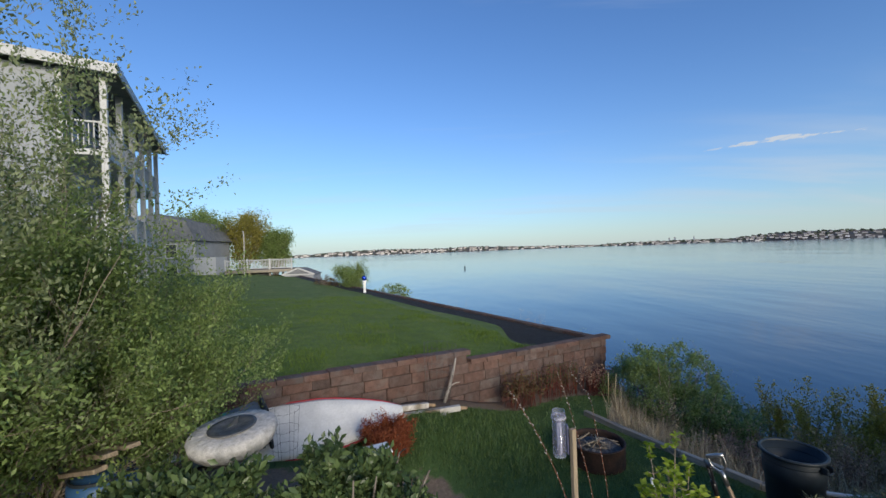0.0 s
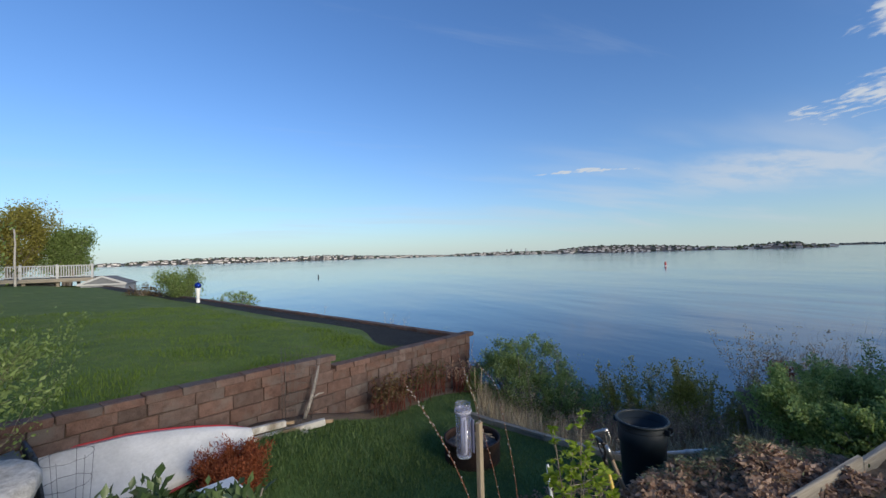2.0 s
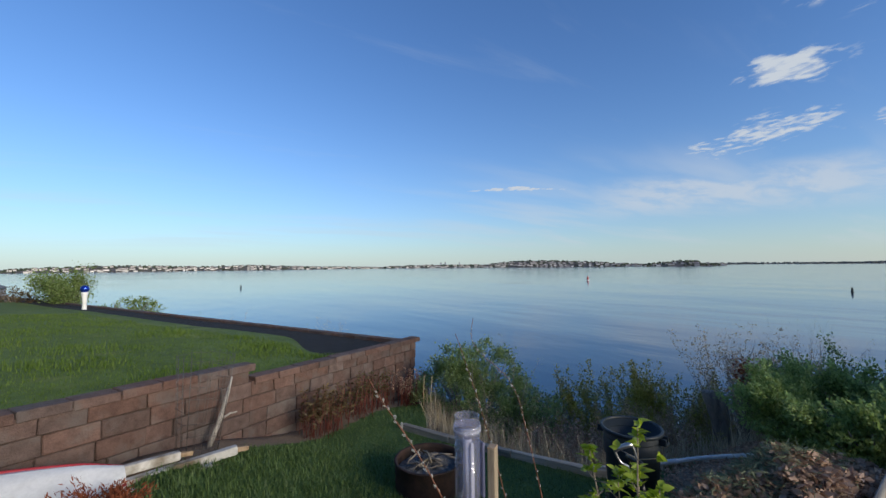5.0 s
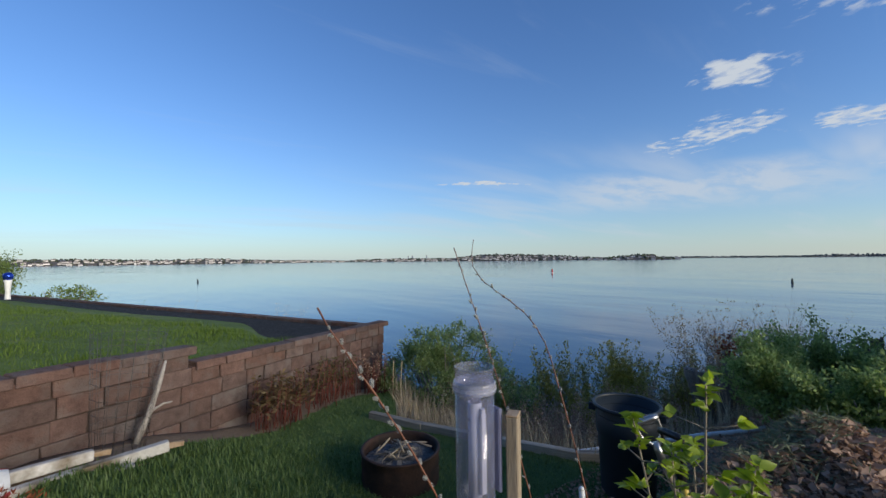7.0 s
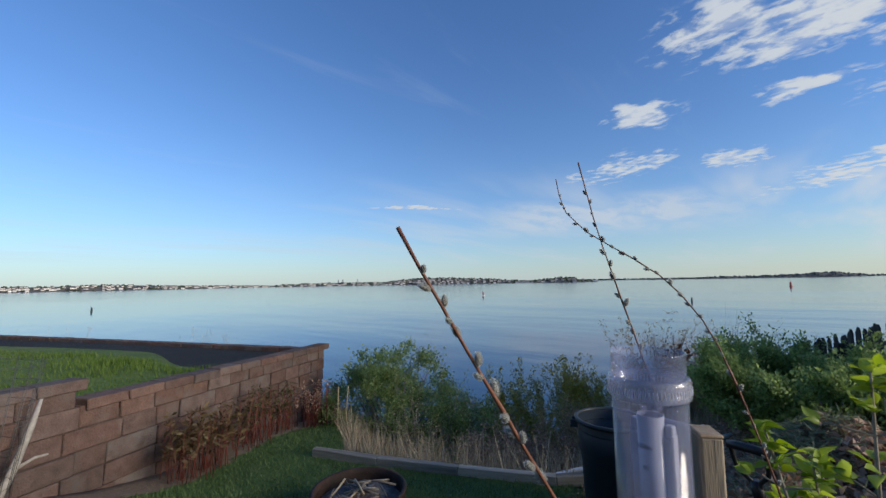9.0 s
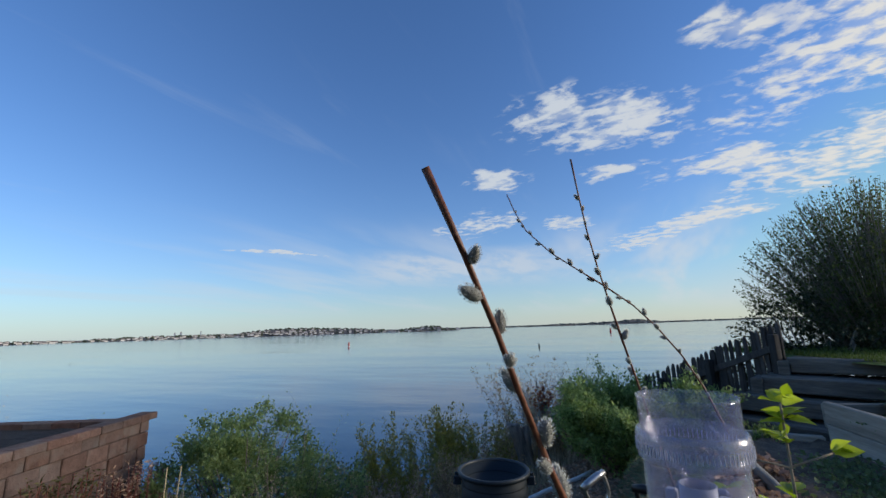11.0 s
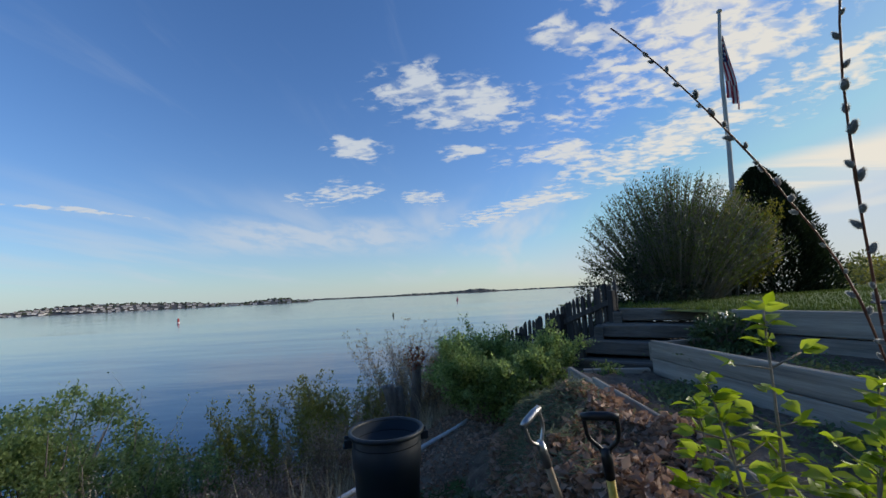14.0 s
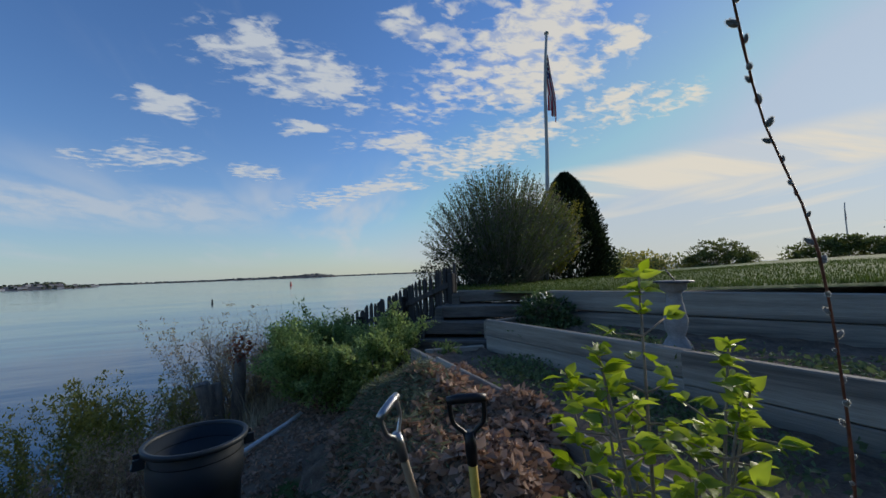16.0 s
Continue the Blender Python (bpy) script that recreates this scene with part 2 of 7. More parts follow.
M_POST = material("raw pine post", (0.20, 0.155, 0.105), (0.38, 0.31, 0.22), 0.8, 5, 40, 0.4, stretch=(6, 6, 0.5), stain=(0.16, 0.13, 0.1), stain_at=0.6)
M_BARK = material("grey brown bark", (0.10, 0.085, 0.07), (0.27, 0.235, 0.19), 0.9, 12, 60, 0.7, stretch=(1, 1, 0.4))
M_TWIG = material("twig bark", (0.17, 0.14, 0.105), (0.36, 0.295, 0.22), 0.85, 20, 90, 0.3)
M_RUST = material("rusted steel", (0.028, 0.02, 0.017), (0.085, 0.046, 0.032), 0.8, 7, 70, 0.5, metal=0.35, stain=(0.02, 0.018, 0.017), stain_at=0.55)
M_WATER = None


def water_material():
    m = bpy.data.materials.new("calm bay water")
    m.use_nodes = True
    nt = m.node_tree
    N, L = nt.nodes.new, nt.links.new
    bs = nt.nodes["Principled BSDF"]
    bs.inputs["Base Color"].default_value = (0.012, 0.05, 0.11, 1)
    bs.inputs["Roughness"].default_value, bs.inputs["IOR"].default_value = 0.09, 1.33
    bs.inputs["Specular IOR Level"].default_value = 0.75
    tc = N("ShaderNodeTexCoord")
    heights = []
    for scale, stretch, detail in ((0.22, (1, 0.35, 1), 3), (0.02, (1, 0.4, 1), 3), (1.1, (1, 0.45, 1), 2)):
        mp = N("ShaderNodeMapping")
        mp.inputs["Scale"].default_value = stretch
        mp.inputs["Rotation"].default_value = (0, 0, radians(55))
        L(tc.outputs["Object"], mp.inputs[0])
        n = N("ShaderNodeTexNoise")
        n.inputs["Scale"].default_value, n.inputs["Detail"].default_value = scale, detail
        L(mp.outputs[0], n.inputs["Vector"])
        heights.append(n.outputs["Fac"])
    bump = None
    for h, s, d in zip(heights, (0.12, 0.25, 0.05), (0.6, 3.0, 0.2)):
        b = N("ShaderNodeBump")
        b.inputs["Strength"].default_value, b.inputs["Distance"].default_value = s, d
        L(h, b.inputs["Height"])
        if bump:
            L(bump, b.inputs["Normal"])
        bump = b.outputs[0]
    L(bump, bs.inputs["Normal"])
    return m


def clear_plastic(name, tint=(0.93, 0.93, 0.98), rough=0.06, body=0.12, colour=(0.55, 0.56, 0.72)):
    """Thin clear plastic: mostly see-through, with a gloss and a slight haze."""
    m = bpy.data.materials.new(name)
    m.use_nodes = True
    nt = m.node_tree
    N, L = nt.nodes.new, nt.links.new
    out = nt.nodes["Material Output"]
    tr = N("ShaderNodeBsdfTransparent")
    tr.inputs[0].default_value = (*tint, 1)
    bs = nt.nodes["Principled BSDF"]
    bs.inputs["Base Color"].default_value = (*colour, 1)
    bs.inputs["Roughness"].default_value = 0.35
    gl = N("ShaderNodeBsdfGlossy")
    gl.inputs["Roughness"].default_value = rough
    haze = N("ShaderNodeMixShader")
    haze.inputs[0].default_value = body
    L(tr.outputs[0], haze.inputs[1])
    L(bs.outputs[0], haze.inputs[2])
    lw = N("ShaderNodeLayerWeight")
    lw.inputs[0].default_value = 0.5
    pw = N("ShaderNodeMath")
    pw.operation = "POWER"
    L(lw.outputs["Facing"], pw.inputs[0])
    pw.inputs[1].default_value = 3.5
    fr = N("ShaderNodeMath")
    fr.operation = "MULTIPLY_ADD"
    L(pw.outputs[0], fr.inputs[0])
    fr.inputs[1].default_value, fr.inputs[2].default_value = 0.45, 0.03
    ms = N("ShaderNodeMixShader")
    L(fr.outputs[0], ms.inputs[0])
    L(haze.outputs[0], ms.inputs[1])
    L(gl.outputs[0], ms.inputs[2])
    L(ms.outputs[0], out.inputs[0])
    return m


# ---- mesh helpers ----
def mesh_of(name, verts, faces, mat, smooth=False):
    me = bpy.data.meshes.new(name)
    me.from_pydata([tuple(v) for v in verts], [], [tuple(f) for f in faces])
    me.materials.append(mat)
    if smooth:
        me.polygons.foreach_set("use_smooth", [True] * len(me.polygons))
    me.update()
    return me


def put(name, me, parent=None, label="", m=None):
    ob = new(name, me)
    if parent:
        ob.parent = parent
    if m is not None:
        ob.matrix_basis = m
    return tagged(ob, label)


def part(name, bm, mat, parent, label="", smooth=False, m=None):
    me = bpy.data.meshes.new(name)
    bmesh.ops.recalc_face_normals(bm, faces=bm.faces)
    bm.to_mesh(me)
    bm.free()
    me.materials.append(mat)
    if smooth:
        me.polygons.foreach_set("use_smooth", [True] * len(me.polygons))
    return put(name, me, parent, label, m)


def thing(name, label, category, m=None, group="", kind=""):
    ob = new(name)
    ob.empty_display_size = 0.1
    if m is not None:
        ob.matrix_basis = m
    return tagged(ob, label, category, group, kind)


def add_box(bm, size, m=None, bevel=0.0, jitter=0.0, rng=None):
    """A box of that size, centred, at the pose m."""
    r = bmesh.ops.create_cube(bm, size=1.0)
    vs = r["verts"]
    for v in vs:
        v.co = Vector((v.co.x * size[0], v.co.y * size[1], v.co.z * size[2]))
        if jitter:
            v.co += Vector([rng.uniform(-jitter, jitter) for _ in range(3)])
    if bevel:
        es = list({e for v in vs for e in v.link_edges})
        vs = bmesh.ops.bevel(bm, geom=es, offset=bevel, segments=1, affect="EDGES")["verts"]
        vs = list({v for v in vs})
    if m is not None:
        bmesh.ops.transform(bm, matrix=m, verts=vs)
    return vs


def box(size, m=None, bevel=0.0, jitter=0.0, rng=None):
    bm = bmesh.new()
    add_box(bm, size, m, bevel, jitter, rng)
    return bm


def lathe(profile, sides=32, closed=False):
    """A turned form from (radius, height) pairs."""
    bm = bmesh.new()
    rings = []
    for r, z in profile:
        if r < 1e-5:
            rings.append([bm.verts.new((0, 0, z))])
        else:
            rings.append([bm.verts.new((r * math.cos(2 * math.pi * k / sides), r * math.sin(2 * math.pi * k / sides), z)) for k in range(sides)])
    pairs = list(zip(rings, rings[1:])) + ([(rings[-1], rings[0])] if closed else [])
    for a, b in pairs:
        for k in range(sides):
            q = [a[k % len(a)], a[(k + 1) % len(a)], b[(k + 1) % len(b)], b[k % len(b)]]
            q = list(dict.fromkeys(q))
            if len(q) > 2:
                bm.faces.new(q)
    return bm


def tube_data(lines, sides=5):
    """Tapered tubes: lines of [(point, radius), ...]. Returns vertices and faces."""
    verts, faces = [], []
    for line in lines:
        base = len(verts)
        pts = [Vector(p) for p, _ in line]
        for i, (p, r) in enumerate(line):
            d = (pts[min(i + 1, len(pts) - 1)] - pts[max(i - 1, 0)]).normalized()
            a = d.orthogonal().normalized() if i == 0 else (a - d * a.dot(d)).normalized()
            b = d.cross(a)
            for k in range(sides):
                t = 2 * math.pi * k / sides
                verts.append(pts[i] + (a * math.cos(t) + b * math.sin(t)) * r)
        for i in range(len(line) - 1):
            for k in range(sides):
                k2 = (k + 1) % sides
                faces.append((base + i * sides + k, base + i * sides + k2, base + (i + 1) * sides + k2, base + (i + 1) * sides + k))
        faces.append(tuple(base + k for k in range(sides))[::-1])
        faces.append(tuple(base + (len(line) - 1) * sides + k for k in range(sides)))
    return verts, faces


def tubes(name, lines, mat, parent=None, sides=5, label="", m=None):
    return put(name, mesh_of(name, *tube_data(lines, sides), mat, True), parent, label, m)


def leaves_mesh(name, at, way, size, mat, wide=0.5, fold=0.25, rng=None):
    """Folded pointed leaves: places, directions (n x 3) and lengths (n)."""
    rng = rng or np.random.default_rng(1)
    at, way, size = np.asarray(at, float), np.asarray(way, float), np.asarray(size, float)[:, None]
    way = way / (np.linalg.norm(way, axis=1, keepdims=True) + 1e-9)
    side = np.cross(way, rng.normal(size=way.shape) + (0, 0, 0.6))
    side /= np.linalg.norm(side, axis=1, keepdims=True) + 1e-9
    lift = np.cross(side, way)
    n = len(at)
    w = size * wide * 0.5
    quad = np.stack([at, at + way * size * 0.5 + side * w + lift * w * fold, at + way * size, at + way * size * 0.5 - side * w + lift * w * fold], 1).reshape(-1, 3)
    me = bpy.data.meshes.new(name)
    me.vertices.add(4 * n)
    me.vertices.foreach_set("co", quad.ravel())
    base = np.arange(n)[:, None] * 4
    tri = np.concatenate([base + (0, 1, 2), base + (0, 2, 3)], 1).ravel()
    me.loops.add(6 * n)
    me.loops.foreach_set("vertex_index", tri.astype(np.int32))
    me.polygons.add(2 * n)
    me.polygons.foreach_set("loop_start", np.arange(2 * n, dtype=np.int32) * 3)
    me.materials.append(mat)
    me.update(calc_edges=True)
    return me


def blades_mesh(name, at, tall, mat, rng, lean=0.5, wide=0.006):
    """Grass blades, one bent pair of triangles each."""
    at, tall = np.asarray(at, float), np.asarray(tall, float)[:, None]
    n = len(at)
    turn = rng.uniform(0, 2 * np.pi, n)
    side = np.stack([np.cos(turn), np.sin(turn), 0 * turn], 1) * (wide * (0.6 + tall / tall.max()))
    bend = np.stack([-np.sin(turn), np.cos(turn), 0 * turn], 1) * tall * rng.uniform(-lean, lean, (n, 1))
    tip = at + bend + np.concatenate([np.zeros((n, 2)), tall], 1)
    verts = np.stack([at - side, at + side, tip], 1).reshape(-1, 3)
    me = bpy.data.meshes.new(name)
    me.vertices.add(3 * n)
    me.vertices.foreach_set("co", verts.ravel())
    me.loops.add(3 * n)
    me.loops.foreach_set("vertex_index", np.arange(3 * n, dtype=np.int32))
    me.polygons.add(n)
    me.polygons.foreach_set("loop_start", np.arange(n, dtype=np.int32) * 3)
    me.materials.append(mat)
    me.update(calc_edges=True)
    return me


def grow(rng, start, way, length, radius, level, lines, buds, spread=0.6, forks=4, lift=0.15, shrink=0.62, wander=0.12, bud_from=1):
    """A branching stem: fills lines for tubes, and buds with (place, direction) on the outer twigs."""
    steps = 5
    p, d = Vector(start), Vector(way).normalized()
    line = [(p.copy(), radius)]
    for i in range(steps):
        d = (d + Vector([rng.uniform(-wander, wander) for _ in range(3)]) + Vector((0, 0, lift * 0.2))).normalized()
        p = p + d * (length / steps)
        line.append((p.copy(), radius * (1 - 0.62 * (i + 1) / steps)))
        if level <= bud_from:
            buds.append((p.copy(), d.copy()))
    lines.append(line)
    if level == 0:
        return
    for k in range(forks):
        i = rng.randint(1, steps)
        q, r = line[i]
        nd = (d + Vector([rng.uniform(-1, 1) for _ in range(3)]) * spread + Vector((0, 0, lift))).normalized()
        grow(rng, q, nd, length * shrink * rng.uniform(0.75, 1.2), r * 0.62, level - 1, lines, buds, spread, forks, lift, shrink, wander, bud_from)


def shrub(name, label, category, at, stems, tall, lean, leaf, per_bud, leaf_mat, seed, bark=None, level=2, radius=0.012, base=0.25, forks=4, spread=0.6, wide=0.5, shrink=0.62, bud_from=1, lift=0.15, tilt=(0, 0), scatter=0.03, wander=0.12, group=""):
    rng, nr = random.Random(seed), np.random.default_rng(seed)
    top = thing(name, label, category, pose(*at), group)
    lines, buds = [], []
    for k in range(stems):
        a = 2 * math.pi * (k + rng.uniform(-0.3, 0.3)) / max(stems, 1)
        rr = base * math.sqrt(rng.random())
        w = Vector((math.cos(a) * lean * rng.uniform(0.3, 1.2) + tilt[0], math.sin(a) * lean * rng.uniform(0.3, 1.2) + tilt[1], 1))
        grow(rng, (math.cos(a) * rr, math.sin(a) * rr, -0.05), w, tall * rng.uniform(0.55, 0.72), radius * rng.uniform(0.8, 1.2), level, lines, buds, spread, forks, lift, shrink, wander, bud_from)
    tagged(tubes("branchwork", lines, bark or M_TWIG, top, 4), kind="stuff")
    if per_bud and buds:
        at_b = np.repeat(np.array([b[0] for b in buds]), per_bud, 0)
        way = np.repeat(np.array([b[1] for b in buds]), per_bud, 0)
        n = len(at_b)
        at_b = at_b + nr.normal(0, scatter, (n, 3))
        way = way * 0.6 + nr.normal(0, 0.7, (n, 3)) + (0, 0, 0.25)
        put("foliage", leaves_mesh("leaves", at_b, way, leaf * nr.uniform(0.6, 1.25, n), leaf_mat, wide, 0.3, nr), top)
    return top


# ---- the lie of the land ----
def soft_step(a, b, v):
    t = np.clip((v - a) / (b - a), 0, 1)
    return t * t * (3 - 2 * t)


WALL_AT, WALL_TURN = Vector((-1.5, 6.6, 0)), math.atan2(3.4, 5.5)
WS, WC = math.sin(WALL_TURN), math.cos(WALL_TURN)
EDGE = [(-13.0, 40.0), (4.25, 10.25), (3.3, 8.2), (2.75, 7.2), (4.1, 4.62), (7.4, 3.75), (9.3, 4.3), (12.0, 2.5), (20.0, -8.0), (45.0, -40.0)]


def beyond_edge(x, y):
    """How far out over the bank a place lies (negative: inland)."""
    best = np.full(np.shape(x), 1e9)
    sign = np.ones(np.shape(x))
    for (ax, ay), (bx, by) in zip(EDGE, EDGE[1:]):
        dx, dy = bx - ax, by - ay
        ll = dx * dx + dy * dy
        t = np.clip(((x - ax) * dx + (y - ay) * dy) / ll, 0, 1)
        px, py = x - ax - t * dx, y - ay - t * dy
        d = np.hypot(px, py)
        s = dx * py - dy * px
        closer = d < best
        best = np.where(closer, d, best)
        sign = np.where(closer, np.where(s > 0, 1, -1), sign)
    return best * sign


def land(x, y):
    """Height of the lower ground."""
    x, y = np.asarray(x, float), np.asarray(y, float)
    z = 0.02 * np.sin(x * 1.3 + 1) * np.cos(y * 0.9)
    z = z + 1.75 * soft_step(4.3, -1.4, y + 0.35 * x) * soft_step(3.2, 0.6, x)            # slope up to the house
    z = z + 0.75 * soft_step(2.9, 1.2, y) * soft_step(1.2, 2.6, x) * soft_step(8.6, 7.4, x)  # beds beside the steps
    z = z + 0.30 * soft_step(1.9, 3.2, y) * soft_step(3.9, 2.4, y) * soft_step(1.2, 2.2, x) * soft_step(5.5, 4.2, x)
    z = z + 0.35 * soft_step(-0.2, -1.6, y) * soft_step(3.0, 5.0, x)
    z = z + 0.36 * soft_step(4.7, 3.5, y) * soft_step(1.6, 2.6, y) * soft_step(3.9, 4.8, x) * soft_step(7.2, 6.0, x)   # leaf mulch beside the bin
    n = -(x - WALL_AT.x) * WS + (y - WALL_AT.y) * WC
    s = (x - WALL_AT.x) * WC + (y - WALL_AT.y) * WS
    z = z - 0.45 * soft_step(4.0, 6.6, s) * soft_step(-3.0, -0.3, n)
    z = z + 0.26 * soft_step(3.2, 1.6, s) * soft_step(-0.2, 0.7, s) * soft_step(-2.2, -0.9, n)
    z = z + (0.32 * soft_step(2.5, 0.2, s) + 0.25 * soft_step(0.2, -3.5, s)) * soft_step(-3.5, -1.2, n)
    z = np.where(n > 0.1, np.minimum(z, -0.1), z)
    out = beyond_edge(x, y)
    fall = np.where(out > 0, -0.62 * out - 0.12 * np.minimum(out, 1), 0)
    return np.maximum(z + fall, -9.0)


def lawn_height(s, n):
    """Height of the upper lawn behind the block wall, by the distance along it and back from it."""
    z = 1.02 - 0.045 * np.clip(s, -12, 7) + 0.016 * np.clip(n, 0, 32) - 0.01 * np.clip(n - 32, 0, 60)
    z = z + 0.13 * soft_step(0.0, 3.0, n) * soft_step(5.2, 3.0, s)
    return z + 0.02 * np.sin(s * 0.9) * np.cos(n * 0.7)


def to_world(s, n):
    return WALL_AT.x + s * WC - n * WS, WALL_AT.y + s * WS + n * WC


def sheet(name, us, vs, fn, mat, skip=None):
    """A grid mesh; fn(u, v) gives x, y, z."""
    U, V = np.meshgrid(us, vs, indexing="ij")
    X, Y, Z = fn(U, V)
    verts = np.stack([X, Y, Z], -1).reshape(-1, 3)
    w = len(vs)
    faces = [(i * w + j, (i + 1) * w + j, (i + 1) * w + j + 1, i * w + j + 1) for i in range(len(us) - 1) for j in range(w - 1) if skip is None or not skip(us[i], vs[j])]
    return new(name, mesh_of(name, verts, faces, mat, True))


def steps_to(a, b, fine_lo, fine_hi, fine, coarse):
    vals = list(np.arange(a, fine_lo, coarse)) + list(np.arange(fine_lo, fine_hi, fine)) + list(np.arange(fine_hi, b + coarse, coarse))
    return np.array(sorted(set(np.round(vals, 4))))


def ground_material():
    """Turf on the flat lawn, bare litter on the bank, soil under the shrubs and beds."""
    m = material("lower ground", (0.04, 0.08, 0.018), (0.09, 0.155, 0.04), 0.92, 2.5, 60, 0.8, depth=0.03)
    nt = m.node_tree
    N, L = nt.nodes.new, nt.links.new
    bs = nt.nodes["Principled BSDF"]
    turf = bs.inputs["Base Color"].links[0].from_socket
    at = N("ShaderNodeAttribute")
    at.attribute_name = "bare"
    tc = N("ShaderNodeTexCoord")
    n = N("ShaderNodeTexNoise")
    n.inputs["Scale"].default_value, n.inputs["Detail"].default_value = 26, 6
    L(tc.outputs["Object"], n.inputs["Vector"])
    soil = N("ShaderNodeMix")
    soil.data_type = "RGBA"
    L(n.outputs["Fac"], soil.inputs[0])
    soil.inputs[6].default_value, soil.inputs[7].default_value = (0.095, 0.068, 0.048, 1), (0.32, 0.235, 0.16, 1)
    n2 = N("ShaderNodeTexNoise")
    n2.inputs["Scale"].default_value, n2.inputs["Detail"].default_value = 5, 5
    L(tc.outputs["Object"], n2.inputs["Vector"])
    add = N("ShaderNodeMath")
    add.operation = "ADD"
    L(at.outputs["Fac"], add.inputs[0])
    L(n2.outputs["Fac"], add.inputs[1])
    r = N("ShaderNodeMapRange")
    L(add.outputs[0], r.inputs["Value"])
    r.inputs["From Min"].default_value, r.inputs["From Max"].default_value = 0.92, 1.1
    mix = N("ShaderNodeMix")
    mix.data_type = "RGBA"
    L(r.outputs[0], mix.inputs[0])
    L(turf, mix.inputs[6])
    L(soil.outputs[2], mix.inputs[7])
    L(mix.outputs[2], bs.inputs["Base Color"])
    return m


def bareness(x, y):
    n = -(x - WALL_AT.x) * WS + (y - WALL_AT.y) * WC
    b = soft_step(-0.1, 0.3, beyond_edge(x, y))
    b = np.maximum(b, soft_step(3.3, 2.9, y) * soft_step(1.3, 1.8, x) * soft_step(9, 8.4, x))
    b = np.maximum(b, soft_step(4.6, 4.0, y) * soft_step(3.9, 4.6, x) * soft_step(7, 6, x) * 0.8)
    b = np.maximum(b, soft_step(-0.75, -0.35, n) * 0.9)
    b = np.maximum(b, soft_step(0.3, -0.3, x) * soft_step(5.6, 4.4, y))
    b = np.maximum(b, soft_step(2.6, 1.6, y) * 0.8)
    return b


def build_ground():
    xs = steps_to(-70, 120, -5, 11, 0.16, 4.0)
    ys = steps_to(-110, 90, -4, 12, 0.16, 4.0)
    ob = sheet("ground", xs, ys, lambda x, y: (x, y, land(x, y)), ground_material())
    co = np.empty(len(ob.data.vertices) * 3)
    ob.data.vertices.foreach_get("co", co)
    co = co.reshape(-1, 3)
    a = ob.data.attributes.new("bare", "FLOAT", "POINT")
    a.data.foreach_set("value", bareness(co[:, 0], co[:, 1]))
    tagged(ob, "dark grassy yard ground falling as a bank to the bay", "ground", kind="structure")


build_ground()
M_WATER = water_material()
WATER_Z = -6.0
water = sheet("water", np.linspace(-4800, 4800, 40), np.linspace(-4800, 4800, 40), lambda x, y: (x, y, 0 * x + WATER_Z), M_WATER)
tagged(water, "calm blue bay water mirroring the sky", "water", kind="structure")


# upper lawn on both sides
def build_upper_lawn():
    ss = steps_to(-34, 5.7, -10, 5.7, 0.25, 2.0)
    ns = steps_to(0.2, 62, 0.2, 14, 0.25, 2.0)

    def place(s, n):
        lim = 5.75 - 1.1 * np.exp(-((n - 1.0) / 1.6) ** 2) - 0.12 * np.sin(n * 1.1)
        s2 = np.minimum(s, lim)
        x, y = to_world(s2, n)
        return x, y, lawn_height(s2, n)
    tagged(sheet("upper_lawn", ss, ns, place, M_LAWN), "mown green upper lawn behind the block wall", "lawn", kind="structure")
    ns2 = steps_to(0.2, 42, 0.2, 14, 0.3, 2.0)
    tagged(sheet("mulch_strip", np.linspace(3.4, 6.62, 14), ns2, lambda s, n: (*to_world(s, n), lawn_height(s, n) - 0.03 - 0.05 * soft_step(3.6, 4.6, s) + 0.10 * soft_step(4.8, 6.3, s) + 0.03 * np.sin(n * 7 + s * 9) * 0.5), M_MULCH), "strip of black mulch between lawn and border wall", "mulch", kind="structure")


build_upper_lawn()


def right_lawn_height(x, y):
    d = (x - 5.4) * -0.46 + (y - 0.33) * -0.89
    return 1.605 + 0.03 * np.clip(d, 0, 14) + 0.006 * np.clip(d - 14, 0, 60) - 0.02 * np.clip(x - 8, 0, 20) + 0.02 * np.sin(x * 0.8) * np.cos(y * 0.6)


UPPER_A, UPPER_B = Vector((5.55, 0.40, 0)), Vector((1.2, -1.85, 0))


def build_right_lawn():
    along = (UPPER_B - UPPER_A).normalized()
    back = Vector((along.y, -along.x, 0))
    back = back if back.y < 0 else -back

    def place(u, v):
        x = UPPER_A.x + along.x * u + back.x * v
        y = UPPER_A.y + along.y * u + back.y * v
        return x, y, right_lawn_height(x, y) - 0.03 * soft_step(0.25, 0.03, v)
    ob = sheet("terrace_lawn", steps_to(-3.4, 60, -3.4, 8, 0.3, 3.0), steps_to(0.03, 75, 0.03, 12, 0.3, 3.0), place, M_LAWN)
    tagged(ob, "green terrace lawn above the timber retaining walls", "lawn", kind="structure")


build_right_lawn()


